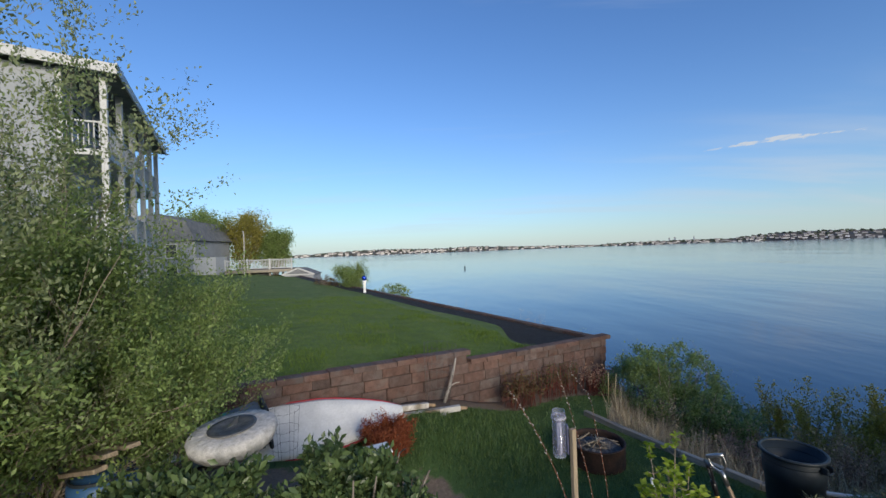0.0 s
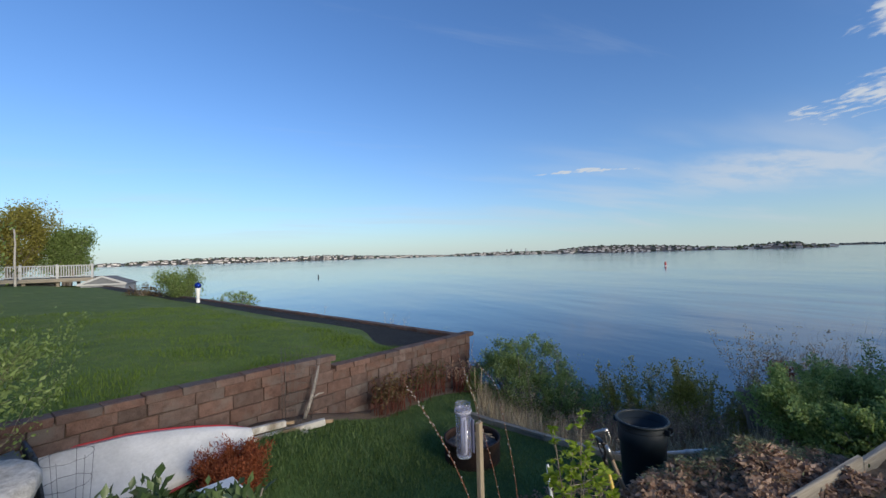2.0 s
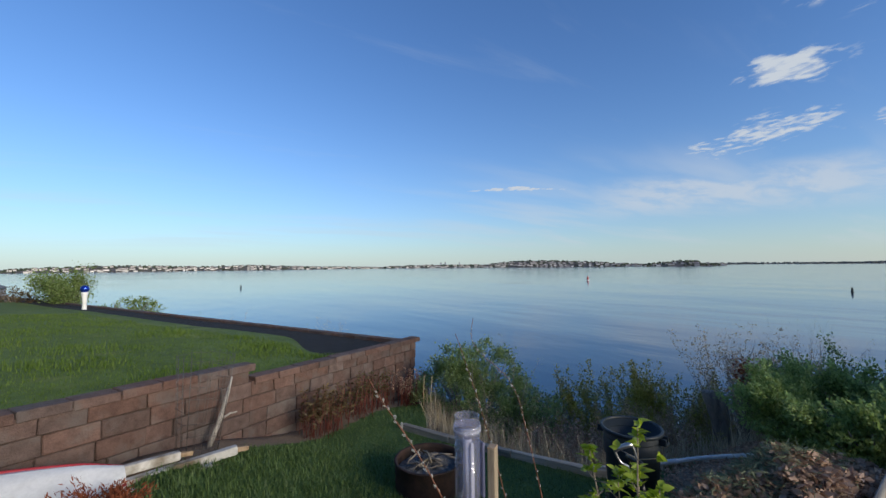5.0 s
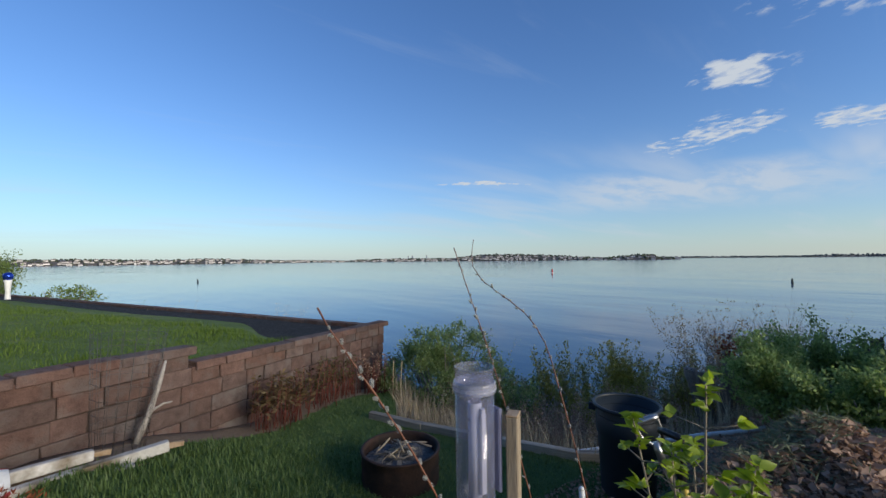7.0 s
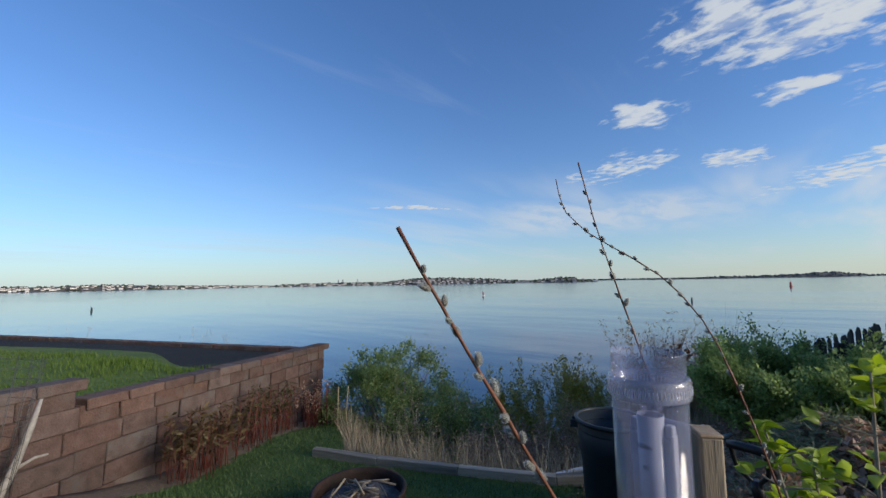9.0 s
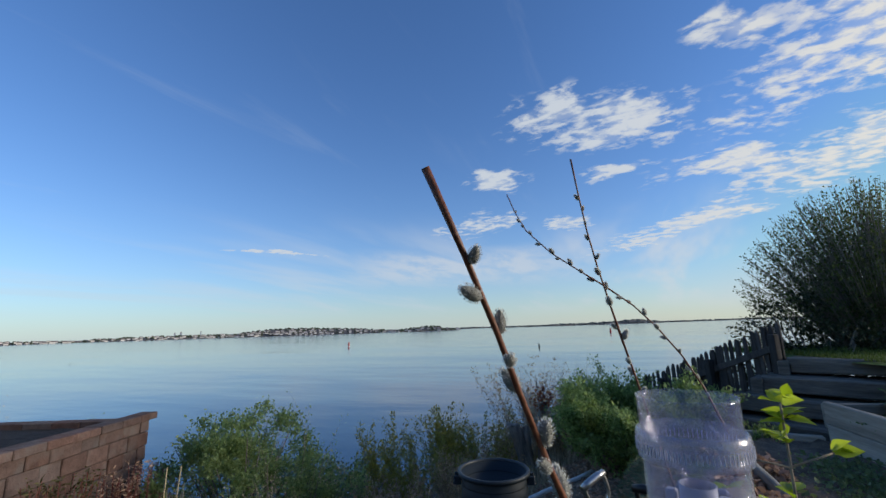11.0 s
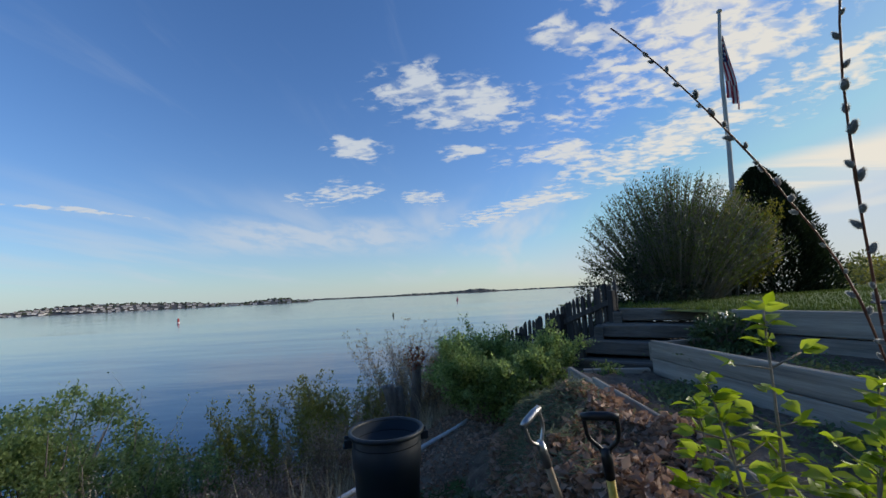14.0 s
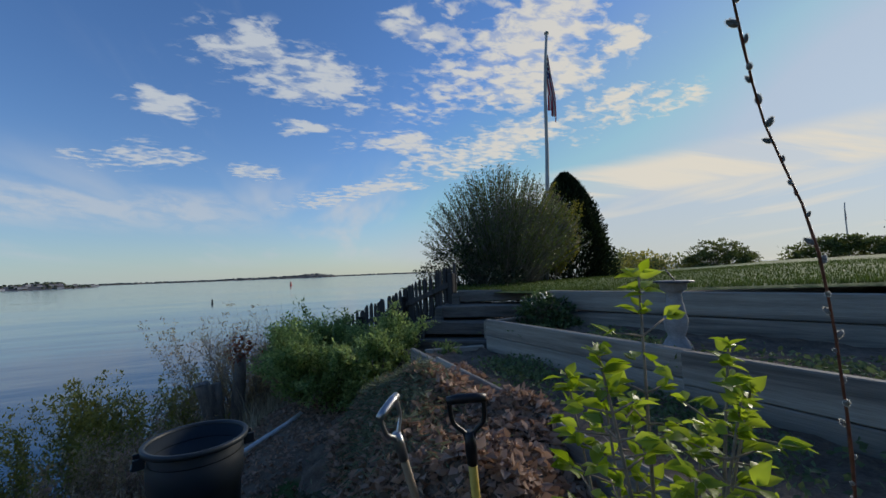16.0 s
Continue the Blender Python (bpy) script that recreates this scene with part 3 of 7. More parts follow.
# ---- far shores ----
M_FARTREE = material("distant trees", (0.035, 0.05, 0.03), (0.075, 0.09, 0.055), 0.95, 0.02, 0.2, 0.0, island=0.3)
# aerial haze is painted into this blue-grey tree colour
M_FARTREE_HAZE = material("distant trees tinted with haze", (0.055, 0.07, 0.075), (0.085, 0.1, 0.1), 0.95, 0.02, 0.2, 0.0, island=0.2)
M_FARHOUSE = material("distant pale houses", (0.42, 0.40, 0.37), (0.62, 0.6, 0.57), 0.9, 0.05, 0.3, 0.0, island=0.3)
M_FARROOF = material("distant dark roofs", (0.12, 0.1, 0.1), (0.22, 0.18, 0.17), 0.9, 0.05, 0.3, 0.0, island=0.3)
M_SHORE = material("distant shore rock", (0.10, 0.09, 0.075), (0.17, 0.15, 0.13), 0.95, 0.02, 0.2, 0.0)


def bearing(deg, dist):
    return math.sin(radians(deg)) * dist, math.cos(radians(deg)) * dist


def far_shore(name, label, b0, b1, dist, profile, houses, seed, mat, dist_b=None, tree=5.0):
    """A wooded shore between two bearings; profile(u) gives the height of its land."""
    rng = random.Random(seed)
    dist_b = dist_b or dist
    top = thing(name, label, "shore", kind="structure")
    us = np.linspace(0, 1, 120)
    vs = np.linspace(0, 1, 5)

    def place(u, v):
        b = np.radians(b0 + (b1 - b0) * u)
        d = dist + (dist_b - dist) * u + 260 * v
        h = profile(u) * np.sin(np.clip(v * 1.2, 0, 1) * np.pi / 2) * soft_step(0, 0.03, u) * soft_step(1, 0.97, u)
        return np.sin(b) * d, np.cos(b) * d, WATER_Z - 1.5 + (h + 2.2 * (v > 0)) * 1.0
    ob = sheet("shore_land", us, vs, place, M_SHORE)
    ob.parent = top
    verts, faces, hv, hf, rv, rf = [], [], [], [], [], []
    arc = math.pi * abs(b1 - b0) / 180 * (dist + dist_b) / 2
    for k in range(int(arc / tree * 1.7)):
        u, v = rng.random(), rng.random() ** 0.8
        X, Y, Z = place(np.array(u), np.array(v * 0.8))
        r, hh = tree * rng.uniform(0.6, 1.3), tree * rng.uniform(0.6, 1.25)
        i = len(verts)
        for lev, rad in ((0.0, 0.8), (0.55, 1.0), (0.9, 0.55)):
            for q in range(6):
                a = q * math.pi / 3 + rng.uniform(-0.3, 0.3)
                verts.append((X + math.cos(a) * r * rad, Y + math.sin(a) * r * rad, Z + hh * lev + rng.uniform(-0.5, 0.5)))
        for lev in range(2):
            for q in range(6):
                faces.append((i + lev * 6 + q, i + lev * 6 + (q + 1) % 6, i + lev * 6 + 6 + (q + 1) % 6, i + lev * 6 + 6 + q))
        faces.append(tuple(i + 12 + q for q in range(6)))
    put("shore_trees", mesh_of("shore_trees", verts, faces, mat, True), top)
    for k in range(houses):
        u, v = rng.random(), rng.uniform(0.0, 0.5)
        X, Y, Z = place(np.array(u), np.array(v))
        w, dpt, h = rng.uniform(4, 8), rng.uniform(4, 6), rng.uniform(3.0, 5.5)
        b = math.radians(b0 + (b1 - b0) * u)
        cx, sx = math.cos(b), math.sin(b)
        # broad side to the water, drawn forward so that it clears the trees
        X, Y = X - sx * 14, Y - cx * 14
        i = len(hv)
        cor = [(-w, -dpt), (w, -dpt), (w, dpt), (-w, dpt)]
        for zz in (Z - 1, Z + h):
            for p, q in cor:
                hv.append((X + cx * p + sx * q, Y - sx * p + cx * q, zz))
        hf += [(i, i + 1, i + 5, i + 4), (i + 1, i + 2, i + 6, i + 5), (i + 2, i + 3, i + 7, i + 6), (i + 3, i, i + 4, i + 7)]
        j = len(rv)
        for p, q in cor:
            rv.append((X + cx * p * 1.05 + sx * q * 1.05, Y - sx * p * 1.05 + cx * q * 1.05, Z + h))
        for p in (-w, w):
            rv.append((X + cx * p, Y - sx * p, Z + h + 2.4))
        rf += [(j, j + 1, j + 5, j + 4), (j + 2, j + 3, j + 4, j + 5), (j + 1, j + 2, j + 5), (j + 3, j, j + 4)]
    if houses:
        tagged(put("shore_houses", mesh_of("shore_houses", hv, hf, M_FARHOUSE), top), kind="stuff")
        tagged(put("shore_roofs", mesh_of("shore_roofs", rv, rf, M_FARROOF), top), kind="stuff")
    return top


def bumps(*rows):
    """A height profile from (place, width, height) hills over a base."""
    return lambda u: 3 + sum(h * np.exp(-((u - p) / w) ** 2) for p, w, h in rows)


far_shore("backdrop_west_shore", "long low wooded shore with pale houses across the bay", -22, 22, 1900, bumps((0.3, 0.2, 20), (0.62, 0.14, 18), (0.85, 0.1, 6)), 220, 11, M_FARTREE, 2300)
far_shore("backdrop_middle_shore", "distant wooded shore with rows of small houses", 21, 58, 2300, bumps((0.55, 0.14, 26), (0.75, 0.15, 19), (0.2, 0.2, 11)), 190, 12, M_FARTREE, 1900, 6)
far_shore("backdrop_headland", "wooded headland with houses reaching into the bay", 55, 65, 1750, bumps((0.6, 0.22, 17), (0.3, 0.15, 6)), 24, 13, M_FARTREE, 1750, 6)
# these two farthest shores get their haze from the tree colour alone
far_shore("backdrop_island", "long low hazy wooded island on the horizon", 71, 91, 3300, bumps((0.4, 0.12, 10), (0.85, 0.12, 22), (0.65, 0.15, 12)), 0, 14, M_FARTREE_HAZE, 3300, 7)
far_shore("backdrop_far_coast", "faint low coast at the horizon", 62, 110, 4200, bumps((0.1, 0.15, 6), (0.6, 0.4, 4)), 0, 15, M_FARTREE_HAZE, 4200, 8)


# concrete colour lightened towards blue to paint in the distance haze
M_TOWER = material("grey concrete tinted with haze", (0.22, 0.25, 0.3), (0.3, 0.33, 0.38), 0.9, 0.05, 0.3, 0.0)


def tower_row():
    for k, (b, h, w) in enumerate(((29.7, 30, 4), (30.3, 32, 5), (32.3, 34, 3))):
        x, y = bearing(b, 2700)
        t = thing("tower_block", "slender distant grey tower block above the far shore", "building", pose(x, y, WATER_Z, 0, 0, -b), "far towers")
        part("shaft", box((w * 2, w * 2, h), pose(0, 0, h / 2), 0.5), M_TOWER, t)
        part("crown", box((w * 1.4, w * 1.4, 5), pose(0, 0, h + 2.4), 0.3), M_FARROOF, t)


tower_row()


# ---- block retaining wall ----
def block_mesh(name, size, seed, mat):
    rng = random.Random(seed)
    bm = box(size, None, 0.009, 0.006, rng)
    me = bpy.data.meshes.new(name)
    bmesh.ops.recalc_face_normals(bm, faces=bm.faces)
    bm.to_mesh(me)
    bm.free()
    me.materials.append(mat)
    return me


COURSE, BLOCK, THICK = 0.205, 0.41, 0.20


def build_block_wall():
    m = Matrix.Translation(WALL_AT) @ Matrix.Rotation(WALL_TURN, 4, "Z") @ Matrix.Rotation(0.03, 4, "Y")
    wall = thing("wall_north", "weathered red-brown concrete block retaining wall with stepped top", "wall", m, kind="structure")
    rng = random.Random(5)
    full = [block_mesh("brick", (BLOCK - 0.008, THICK, COURSE - 0.008), k, M_BLOCK) for k in range(5)]
    sized = {w: [block_mesh("brick", (w - 0.008, THICK, COURSE - 0.008), k + int(w * 900), M_BLOCK) for k in range(3)] for w in (0.2, 0.3, 0.38, 0.46, 0.54)}
    cap = [block_mesh("coping", (BLOCK - 0.01, THICK + 0.05, 0.1), k + 40, M_BLOCK) for k in range(3)]
    right, step, left = 6.5, 2.1, -5.2
    base = -0.95
    top_right, top_left = 1.06, 1.265
    part("mortar_core", box((right - step - 0.02, THICK - 0.045, top_right - base - 0.12), pose((right + step) / 2, THICK / 2, (top_right + base - 0.1) / 2)), M_MORTAR, wall)
    part("mortar_core", box((step - left, THICK - 0.045, top_left - base - 0.12), pose((step + left) / 2, THICK / 2, (top_left + base - 0.1) / 2)), M_MORTAR, wall)
    row = 0
    z = top_right - COURSE / 2
    z += COURSE
    while z > base:
        shift = 0 if row % 2 else BLOCK / 2
        s = left - shift * 0.5
        while s < right - 0.05:
            room = right - s
            w = rng.choice((0.3, 0.38, 0.38, 0.46, 0.46, 0.54))
            if room < w + 0.1:
                w = min((0.2, 0.3, 0.38, 0.46, 0.54), key=lambda c: abs(c - room))
            mid = s + w / 2
            if not (z > top_right and mid > step - 0.1):
                put("brick", rng.choice(sized[w]), wall, m=pose(mid, THICK / 2 + rng.uniform(-0.012, 0.012), z + rng.uniform(-0.004, 0.004), rng.uniform(-0.8, 0.8), rng.uniform(-0.7, 0.7), rng.choice((0, 180)) + rng.uniform(-0.6, 0.6)))
            s += w
        z -= COURSE
        row += 1
    s = left
    while s < right - 0.1:
        mid = s + BLOCK / 2
        zt = top_left + 0.05 if mid < step - 0.05 else top_right + 0.05
        if mid < step - 0.05 or mid > step + 0.1:
            put("coping", rng.choice(cap), wall, m=pose(mid, THICK / 2, zt - 0.045 + rng.uniform(-0.006, 0.006), 0, rng.uniform(-0.6, 0.6), rng.uniform(-0.8, 0.8)))
        s += BLOCK
    # seaward border wall, turning back from the corner
    m2 = Matrix.Translation(m @ Vector((right, 0, 0))) @ Matrix.Rotation(WALL_TURN + math.pi / 2 + 0.0, 4, "Z") @ Matrix.Rotation(-0.014, 4, "Y")
    border = thing("wall_border", "low block border wall along the seaward lawn edge", "wall", m2, kind="structure")
    length = 36.0
    part("mortar_core", box((length, THICK - 0.03, 1.5), pose(length / 2 + 0.2, -THICK / 2, 0.13)), M_MORTAR, border)
    for r in range(2):
        for k in range(int(length / BLOCK)):
            put("brick", rng.choice(full), border, m=pose(0.2 + BLOCK * (k + 0.5 + 0.5 * (r % 2)), -THICK / 2, 0.93 - r * COURSE + rng.uniform(-0.004, 0.004), 0, 0, rng.uniform(-0.5, 0.5)))
    for r in range(2, 7):
        for k in range(8):
            put("brick", rng.choice(full), border, m=pose(0.2 + BLOCK * (k + 0.5 + 0.5 * (r % 2)), -THICK / 2, 0.93 - r * COURSE, 0, 0, rng.uniform(-0.5, 0.5)))


build_block_wall()


# ---- garden things ----
def gz(x, y):
    return float(land(np.array(float(x)), np.array(float(y))))


M_CAN = plain("dark navy black plastic", (0.02, 0.029, 0.037), 0.5, grain=3, fine=40, bump=0.1)
M_WHITE = material("scuffed white paint", (0.6, 0.6, 0.58), (0.82, 0.82, 0.8), 0.5, 3, 30, 0.1, stain=(0.45, 0.43, 0.38), stain_at=0.66)
M_RED = plain("red rim paint", (0.35, 0.03, 0.04), 0.5)
M_STONE = material("speckled pale granite", (0.28, 0.27, 0.25), (0.62, 0.6, 0.57), 0.9, 30, 160, 0.7)
M_STONE_GREY = material("cast stone grey", (0.2, 0.2, 0.19), (0.4, 0.39, 0.37), 0.9, 8, 80, 0.5, stain=(0.16, 0.17, 0.15), stain_at=0.6)
M_SLATE = material("dark pewter dial", (0.05, 0.055, 0.06), (0.16, 0.165, 0.17), 0.55, 20, 90, 0.4, metal=0.5)
M_STEEL = plain("worn bare steel", (0.42, 0.42, 0.42), 0.32, 0.95)
M_BLACKP = plain("black grip plastic", (0.012, 0.012, 0.014), 0.38)
M_YELLOW = material("yellow fibreglass shaft", (0.55, 0.36, 0.05), (0.78, 0.56, 0.12), 0.45, 6, 60, 0.05)
M_ASHWOOD = material("ash wood shaft", (0.24, 0.16, 0.09), (0.42, 0.31, 0.2), 0.6, 6, 60, 0.2, stretch=(8, 8, 0.6))
M_BAMBOO = plain("pale bamboo", (0.42, 0.33, 0.18), 0.6)
M_WIRE = plain("galvanised wire", (0.12, 0.115, 0.11), 0.5, 0.7)
M_ASH = material("grey ash and char", (0.03, 0.03, 0.03), (0.2, 0.19, 0.18), 0.95, 14, 80, 0.8, depth=0.02)
M_DEADLEAF = leaf_material("dead brown leaf", (0.24, 0.15, 0.10), (0.52, 0.36, 0.26), 0.2, 0.8)
M_DARKLEAF = leaf_material("dark glossy shrub leaf", (0.035, 0.065, 0.025), (0.12, 0.17, 0.065), 0.25, 0.35)
M_BUSHLEAF = leaf_material("spring green shrub leaf", (0.095, 0.145, 0.04), (0.26, 0.335, 0.115), 0.4, 0.5)
M_LILAC = leaf_material("bright lilac leaf", (0.17, 0.24, 0.025), (0.36, 0.44, 0.07), 0.5, 0.4)
M_BANKLEAF = leaf_material("bank rose leaf", (0.115, 0.165, 0.055), (0.31, 0.38, 0.15), 0.5, 0.5)
M_OLIVE = leaf_material("olive yellow bud leaf", (0.17, 0.16, 0.035), (0.34, 0.31, 0.08), 0.4, 0.6)
M_RUSTLEAF = leaf_material("rust brown needles", (0.14, 0.035, 0.015), (0.32, 0.10, 0.045), 0.2, 0.8)
M_STRAW = leaf_material("dry straw stem", (0.32, 0.25, 0.16), (0.60, 0.50, 0.34), 0.2, 0.8)
M_REDSTEM = leaf_material("red peony shoot", (0.11, 0.028, 0.024), (0.22, 0.07, 0.05), 0.2, 0.6)
M_TEAL = plain("teal plastic", (0.02, 0.2, 0.19), 0.5)
M_BLUE = plain("faded blue plastic", (0.03, 0.09, 0.2), 0.5)


def trash_can():
    x, y = 3.78, 4.16
    g = gz(x, y) - 0.01
    can = thing("trash_can", "open dark navy plastic trash can on the lawn edge", "trash can", pose(x, y, g, 0, 0, 20))
    h = 0.862 - g
    part("body", lathe([(0, 0.02), (0.235, 0.0), (0.245, 0.03), (0.27, h * 0.66), (0.283, h * 0.68), (0.287, h * 0.86), (0.277, h * 0.88), (0.29, h - 0.03), (0.283, h - 0.02), (0.265, h * 0.66), (0.228, 0.03), (0, 0.04)], 48), M_CAN, can, smooth=True)
    part("rim", lathe([(0.286, h - 0.035), (0.312, h - 0.03), (0.316, h - 0.004), (0.306, h + 0.004), (0.286, h)], 48, True), M_CAN, can, smooth=True)
    for sgn in (1, -1):
        bm = box((0.10, 0.02, 0.018), pose(0, 0.335 * sgn + 0.012 * sgn, h - 0.10), 0.006)
        for e in (-1, 1):
            add_box(bm, (0.018, 0.065, 0.07), pose(0.05 * e, 0.315 * sgn, h - 0.075), 0.005)
        part("handle", bm, M_CAN, can)


def fire_pit():
    x, y = 2.118, 5.71
    g = gz(x, y) - 0.02
    pit = thing("fire_pit", "rusty steel ring fire pit filled with sticks on the grass", "fire pit", pose(x, y, g))
    h, r = 0.315 - g, 0.40
    part("ring", lathe([(r - 0.01, 0), (r + 0.012, 0.0), (r, 0.04), (r + 0.006, 0.1), (r, 0.16), (r + 0.008, h * 0.6), (r, h - 0.03), (r + 0.018, h - 0.012), (r + 0.016, h), (r - 0.014, h), (r - 0.02, h - 0.05), (r - 0.016, 0.05)], 40, True), M_RUST, pit, smooth=True)
    rng = random.Random(8)
    bm = lathe([(0, 0.26), (0.15, 0.27), (0.28, 0.25), (r - 0.025, 0.23)], 28)
    for v in bm.verts:
        v.co.z += rng.uniform(-0.02, 0.025)
    part("ash_bed", bm, M_ASH, pit)
    for k in range(34):
        a, b = rng.uniform(0, 6.28), rng.uniform(0, 6.28)
        r0, ln = rng.uniform(0, 0.24), rng.uniform(0.12, 0.34)
        p = Vector((math.cos(a) * r0, math.sin(a) * r0, rng.uniform(0.28, 0.36)))
        d = Vector((math.cos(b), math.sin(b), rng.uniform(-0.25, 0.3)))
        q, e = p - d * ln / 2, p + d * ln / 2
        for w in (q, e):
            m = math.hypot(w.x, w.y)
            if m > 0.33:
                w.x, w.y = w.x * 0.33 / m, w.y * 0.33 / m
        rr = rng.uniform(0.004, 0.011)
        tubes("stick", [[(q, rr), ((q + e) / 2 + Vector((0, 0, rng.uniform(-0.01, 0.02))), rr * 0.95), (e, rr * 0.7)]], rng.choice((M_TWIG, M_BARK, M_STRAW)), pit, 5)


def rain_gauge():
    top = thing("rain_gauge", "clear plastic cylinder rain gauge with ribbed collar on a post", "rain gauge", pose(0.728, 2.736, 1.646, 0, 0, 50))
    clear = clear_plastic("clear acrylic", (0.97, 0.97, 1.0), body=0.10)
    milky = clear_plastic("milky ribbed plastic", (0.93, 0.93, 0.98), 0.12, 0.26, (0.6, 0.61, 0.7))
    inner = plain("lilac inner tube", (0.42, 0.43, 0.52), 0.25, bump=0)
    ob = part("outer_cylinder", lathe([(0.0, 0.0), (0.050, 0.0), (0.0515, 0.01), (0.0515, 0.285), (0.0490, 0.285), (0.0490, 0.006), (0, 0.005)], 56), clear, top, smooth=True)
    bm = lathe([(0.0522, 0.288), (0.0562, 0.29), (0.0570, 0.296), (0.0570, 0.312), (0.0555, 0.318), (0.053, 0.32), (0.0525, 0.304)], 56, True)
    rib = part("collar", bm, milky, top, "ribbed screw collar", smooth=True)
    for k in range(72):
        a = k * 2 * math.pi / 72
        put("rib", RIB, rib, m=Matrix.Rotation(a, 4, "Z") @ Matrix.Translation((0.0571, 0, 0.302)))
    part("funnel", lathe([(0.0515, 0.318), (0.0515, 0.352), (0.0525, 0.355), (0.0505, 0.355), (0.0495, 0.306), (0.03, 0.285), (0.013, 0.268), (0.012, 0.245), (0.011, 0.245), (0.011, 0.268), (0.029, 0.288)], 56), clear, top, smooth=True)
    part("inner_tube", lathe([(0.0, 0.012), (0.0185, 0.012), (0.0185, 0.262), (0.0172, 0.262), (0.0172, 0.015), (0, 0.015)], 36), inner, top, smooth=True)
    bm = box((0.006, 0.062, 0.20), pose(0.0, 0, 0.13), 0.002)
    for e in (-1, 1):
        add_box(bm, (0.016, 0.006, 0.205), pose(0.006, 0.03 * e, 0.135), 0.002)
        add_box(bm, (0.012, 0.012, 0.02), pose(0.006, 0.026 * e, 0.24), 0.002)
    part("scale_plate", bm, inner, top, m=pose(0.004, -0.002, 0, 0, 0, -60))
    part("bracket", box((0.012, 0.055, 0.22), pose(0.0, 0.0, 0.13), 0.003), plain("purple grey bracket", (0.16, 0.165, 0.25), 0.5), top, m=pose(0.035, -0.052, 0, 0, 0, -55))
    ink = plain("dark grey print", (0.05, 0.05, 0.07), 0.6, bump=0)
    for word, zz in (("100IN", 0.216), ("90", 0.186)):
        cu = bpy.data.curves.new("print", "FONT")
        cu.body, cu.size, cu.extrude, cu.align_x = word, 0.0095, 0.0002, "CENTER"
        cu.materials.append(ink)
        t = new("print", cu)
        t.parent = top
        t.matrix_basis = Matrix.Rotation(radians(120), 4, "Z") @ Matrix.Translation((0.0192, 0, zz)) @ Matrix.Rotation(radians(90), 4, "Z") @ Matrix.Rotation(radians(90), 4, "X")
    tagged(top)
    for o in (ob,):
        o.visible_shadow = False


RIB = bpy.data.meshes.new("rib")
_bm = box((0.0007, 0.0011, 0.010), None, 0.0002)
_bm.to_mesh(RIB)
_bm.free()
RIB.materials.append(plain("rib plastic", (0.52, 0.53, 0.60), 0.35, bump=0))


def wooden_post():
    x, y = 0.82, 2.688
    g = gz(x, y)
    post = thing("wooden_post", "raw pine stake carrying the rain gauge", "post", pose(x, y, g, 0, 0, 35))
    h = 1.868 - g
    bm = box((0.045, 0.032, h + 0.1), pose(0, 0, h / 2 - 0.05), 0.003)
    part("stake", bm, M_POST, post)
    part("top_edge", box((0.046, 0.033, 0.006), pose(0, 0, h + 0.002), 0.002), M_ASHWOOD, post)


def catkin_mesh():
    bm = bmesh.new()
    bmesh.ops.create_uvsphere(bm, u_segments=10, v_segments=7, radius=1.0)
    for v in bm.verts:
        v.co = Vector((v.co.x * 0.52 * (1 - 0.25 * v.co.z), v.co.y * 0.52 * (1 - 0.25 * v.co.z), v.co.z + 0.9))
    me = bpy.data.meshes.new("catkin")
    bm.to_mesh(me)
    bm.free()
    me.materials.append(M_CATKIN)
    me.polygons.foreach_set("use_smooth", [True] * len(me.polygons))
    return me


def fuzz_mesh():
    """Fine silky hairs of a catkin, with the brown bud scale left at its foot."""
    nr = np.random.default_rng(3)
    n = 260
    d = nr.normal(size=(n, 3))
    d /= np.linalg.norm(d, axis=1, keepdims=True)
    at = d * (0.50, 0.50, 0.95) + (0, 0, 0.9)
    return leaves_mesh("hairs", at, d + (0, 0, 0.7), np.full(n, 0.3), M_FUZZ, 0.14, 0.1, nr)


M_CATKIN = material("silver grey catkin", (0.26, 0.26, 0.23), (0.52, 0.52, 0.47), 0.95, 25, 120, 0.8)
M_FUZZ = leaf_material("catkin silk", (0.45, 0.45, 0.42), (0.72, 0.72, 0.68), 0.5, 0.9)
M_SCALE = plain("brown bud scale", (0.10, 0.05, 0.025), 0.5)
M_WILLOW = material("red brown willow bark", (0.10, 0.034, 0.018), (0.22, 0.085, 0.045), 0.5, 30, 120, 0.2)
CATKIN, HAIRS = catkin_mesh(), fuzz_mesh()
SCALE_BM = lathe([(0.0, -0.1), (0.3, 0.05), (0.46, 0.4), (0.44, 0.75), (0.38, 0.7), (0.4, 0.4), (0.25, 0.1)], 10)
SCALE = bpy.data.meshes.new("bud_scale")
SCALE_BM.to_mesh(SCALE)
SCALE_BM.free()
SCALE.materials.append(M_SCALE)


def bezier(points, n):
    """A smooth line through control points."""
    pts = [Vector(p) for p in points]
    out = []
    seg = len(pts) - 1
    for i in range(n + 1):
        t = i / n * seg
        k = min(int(t), seg - 1)
        u = t - k
        p0, p1, p2, p3 = pts[max(k - 1, 0)], pts[k], pts[k + 1], pts[min(k + 2, seg)]
        out.append(0.5 * ((2 * p1) + (p2 - p0) * u + (2 * p0 - 5 * p1 + 4 * p2 - p3) * u * u + (3 * p1 - p0 - 3 * p2 + p3) * u ** 3))
    return out


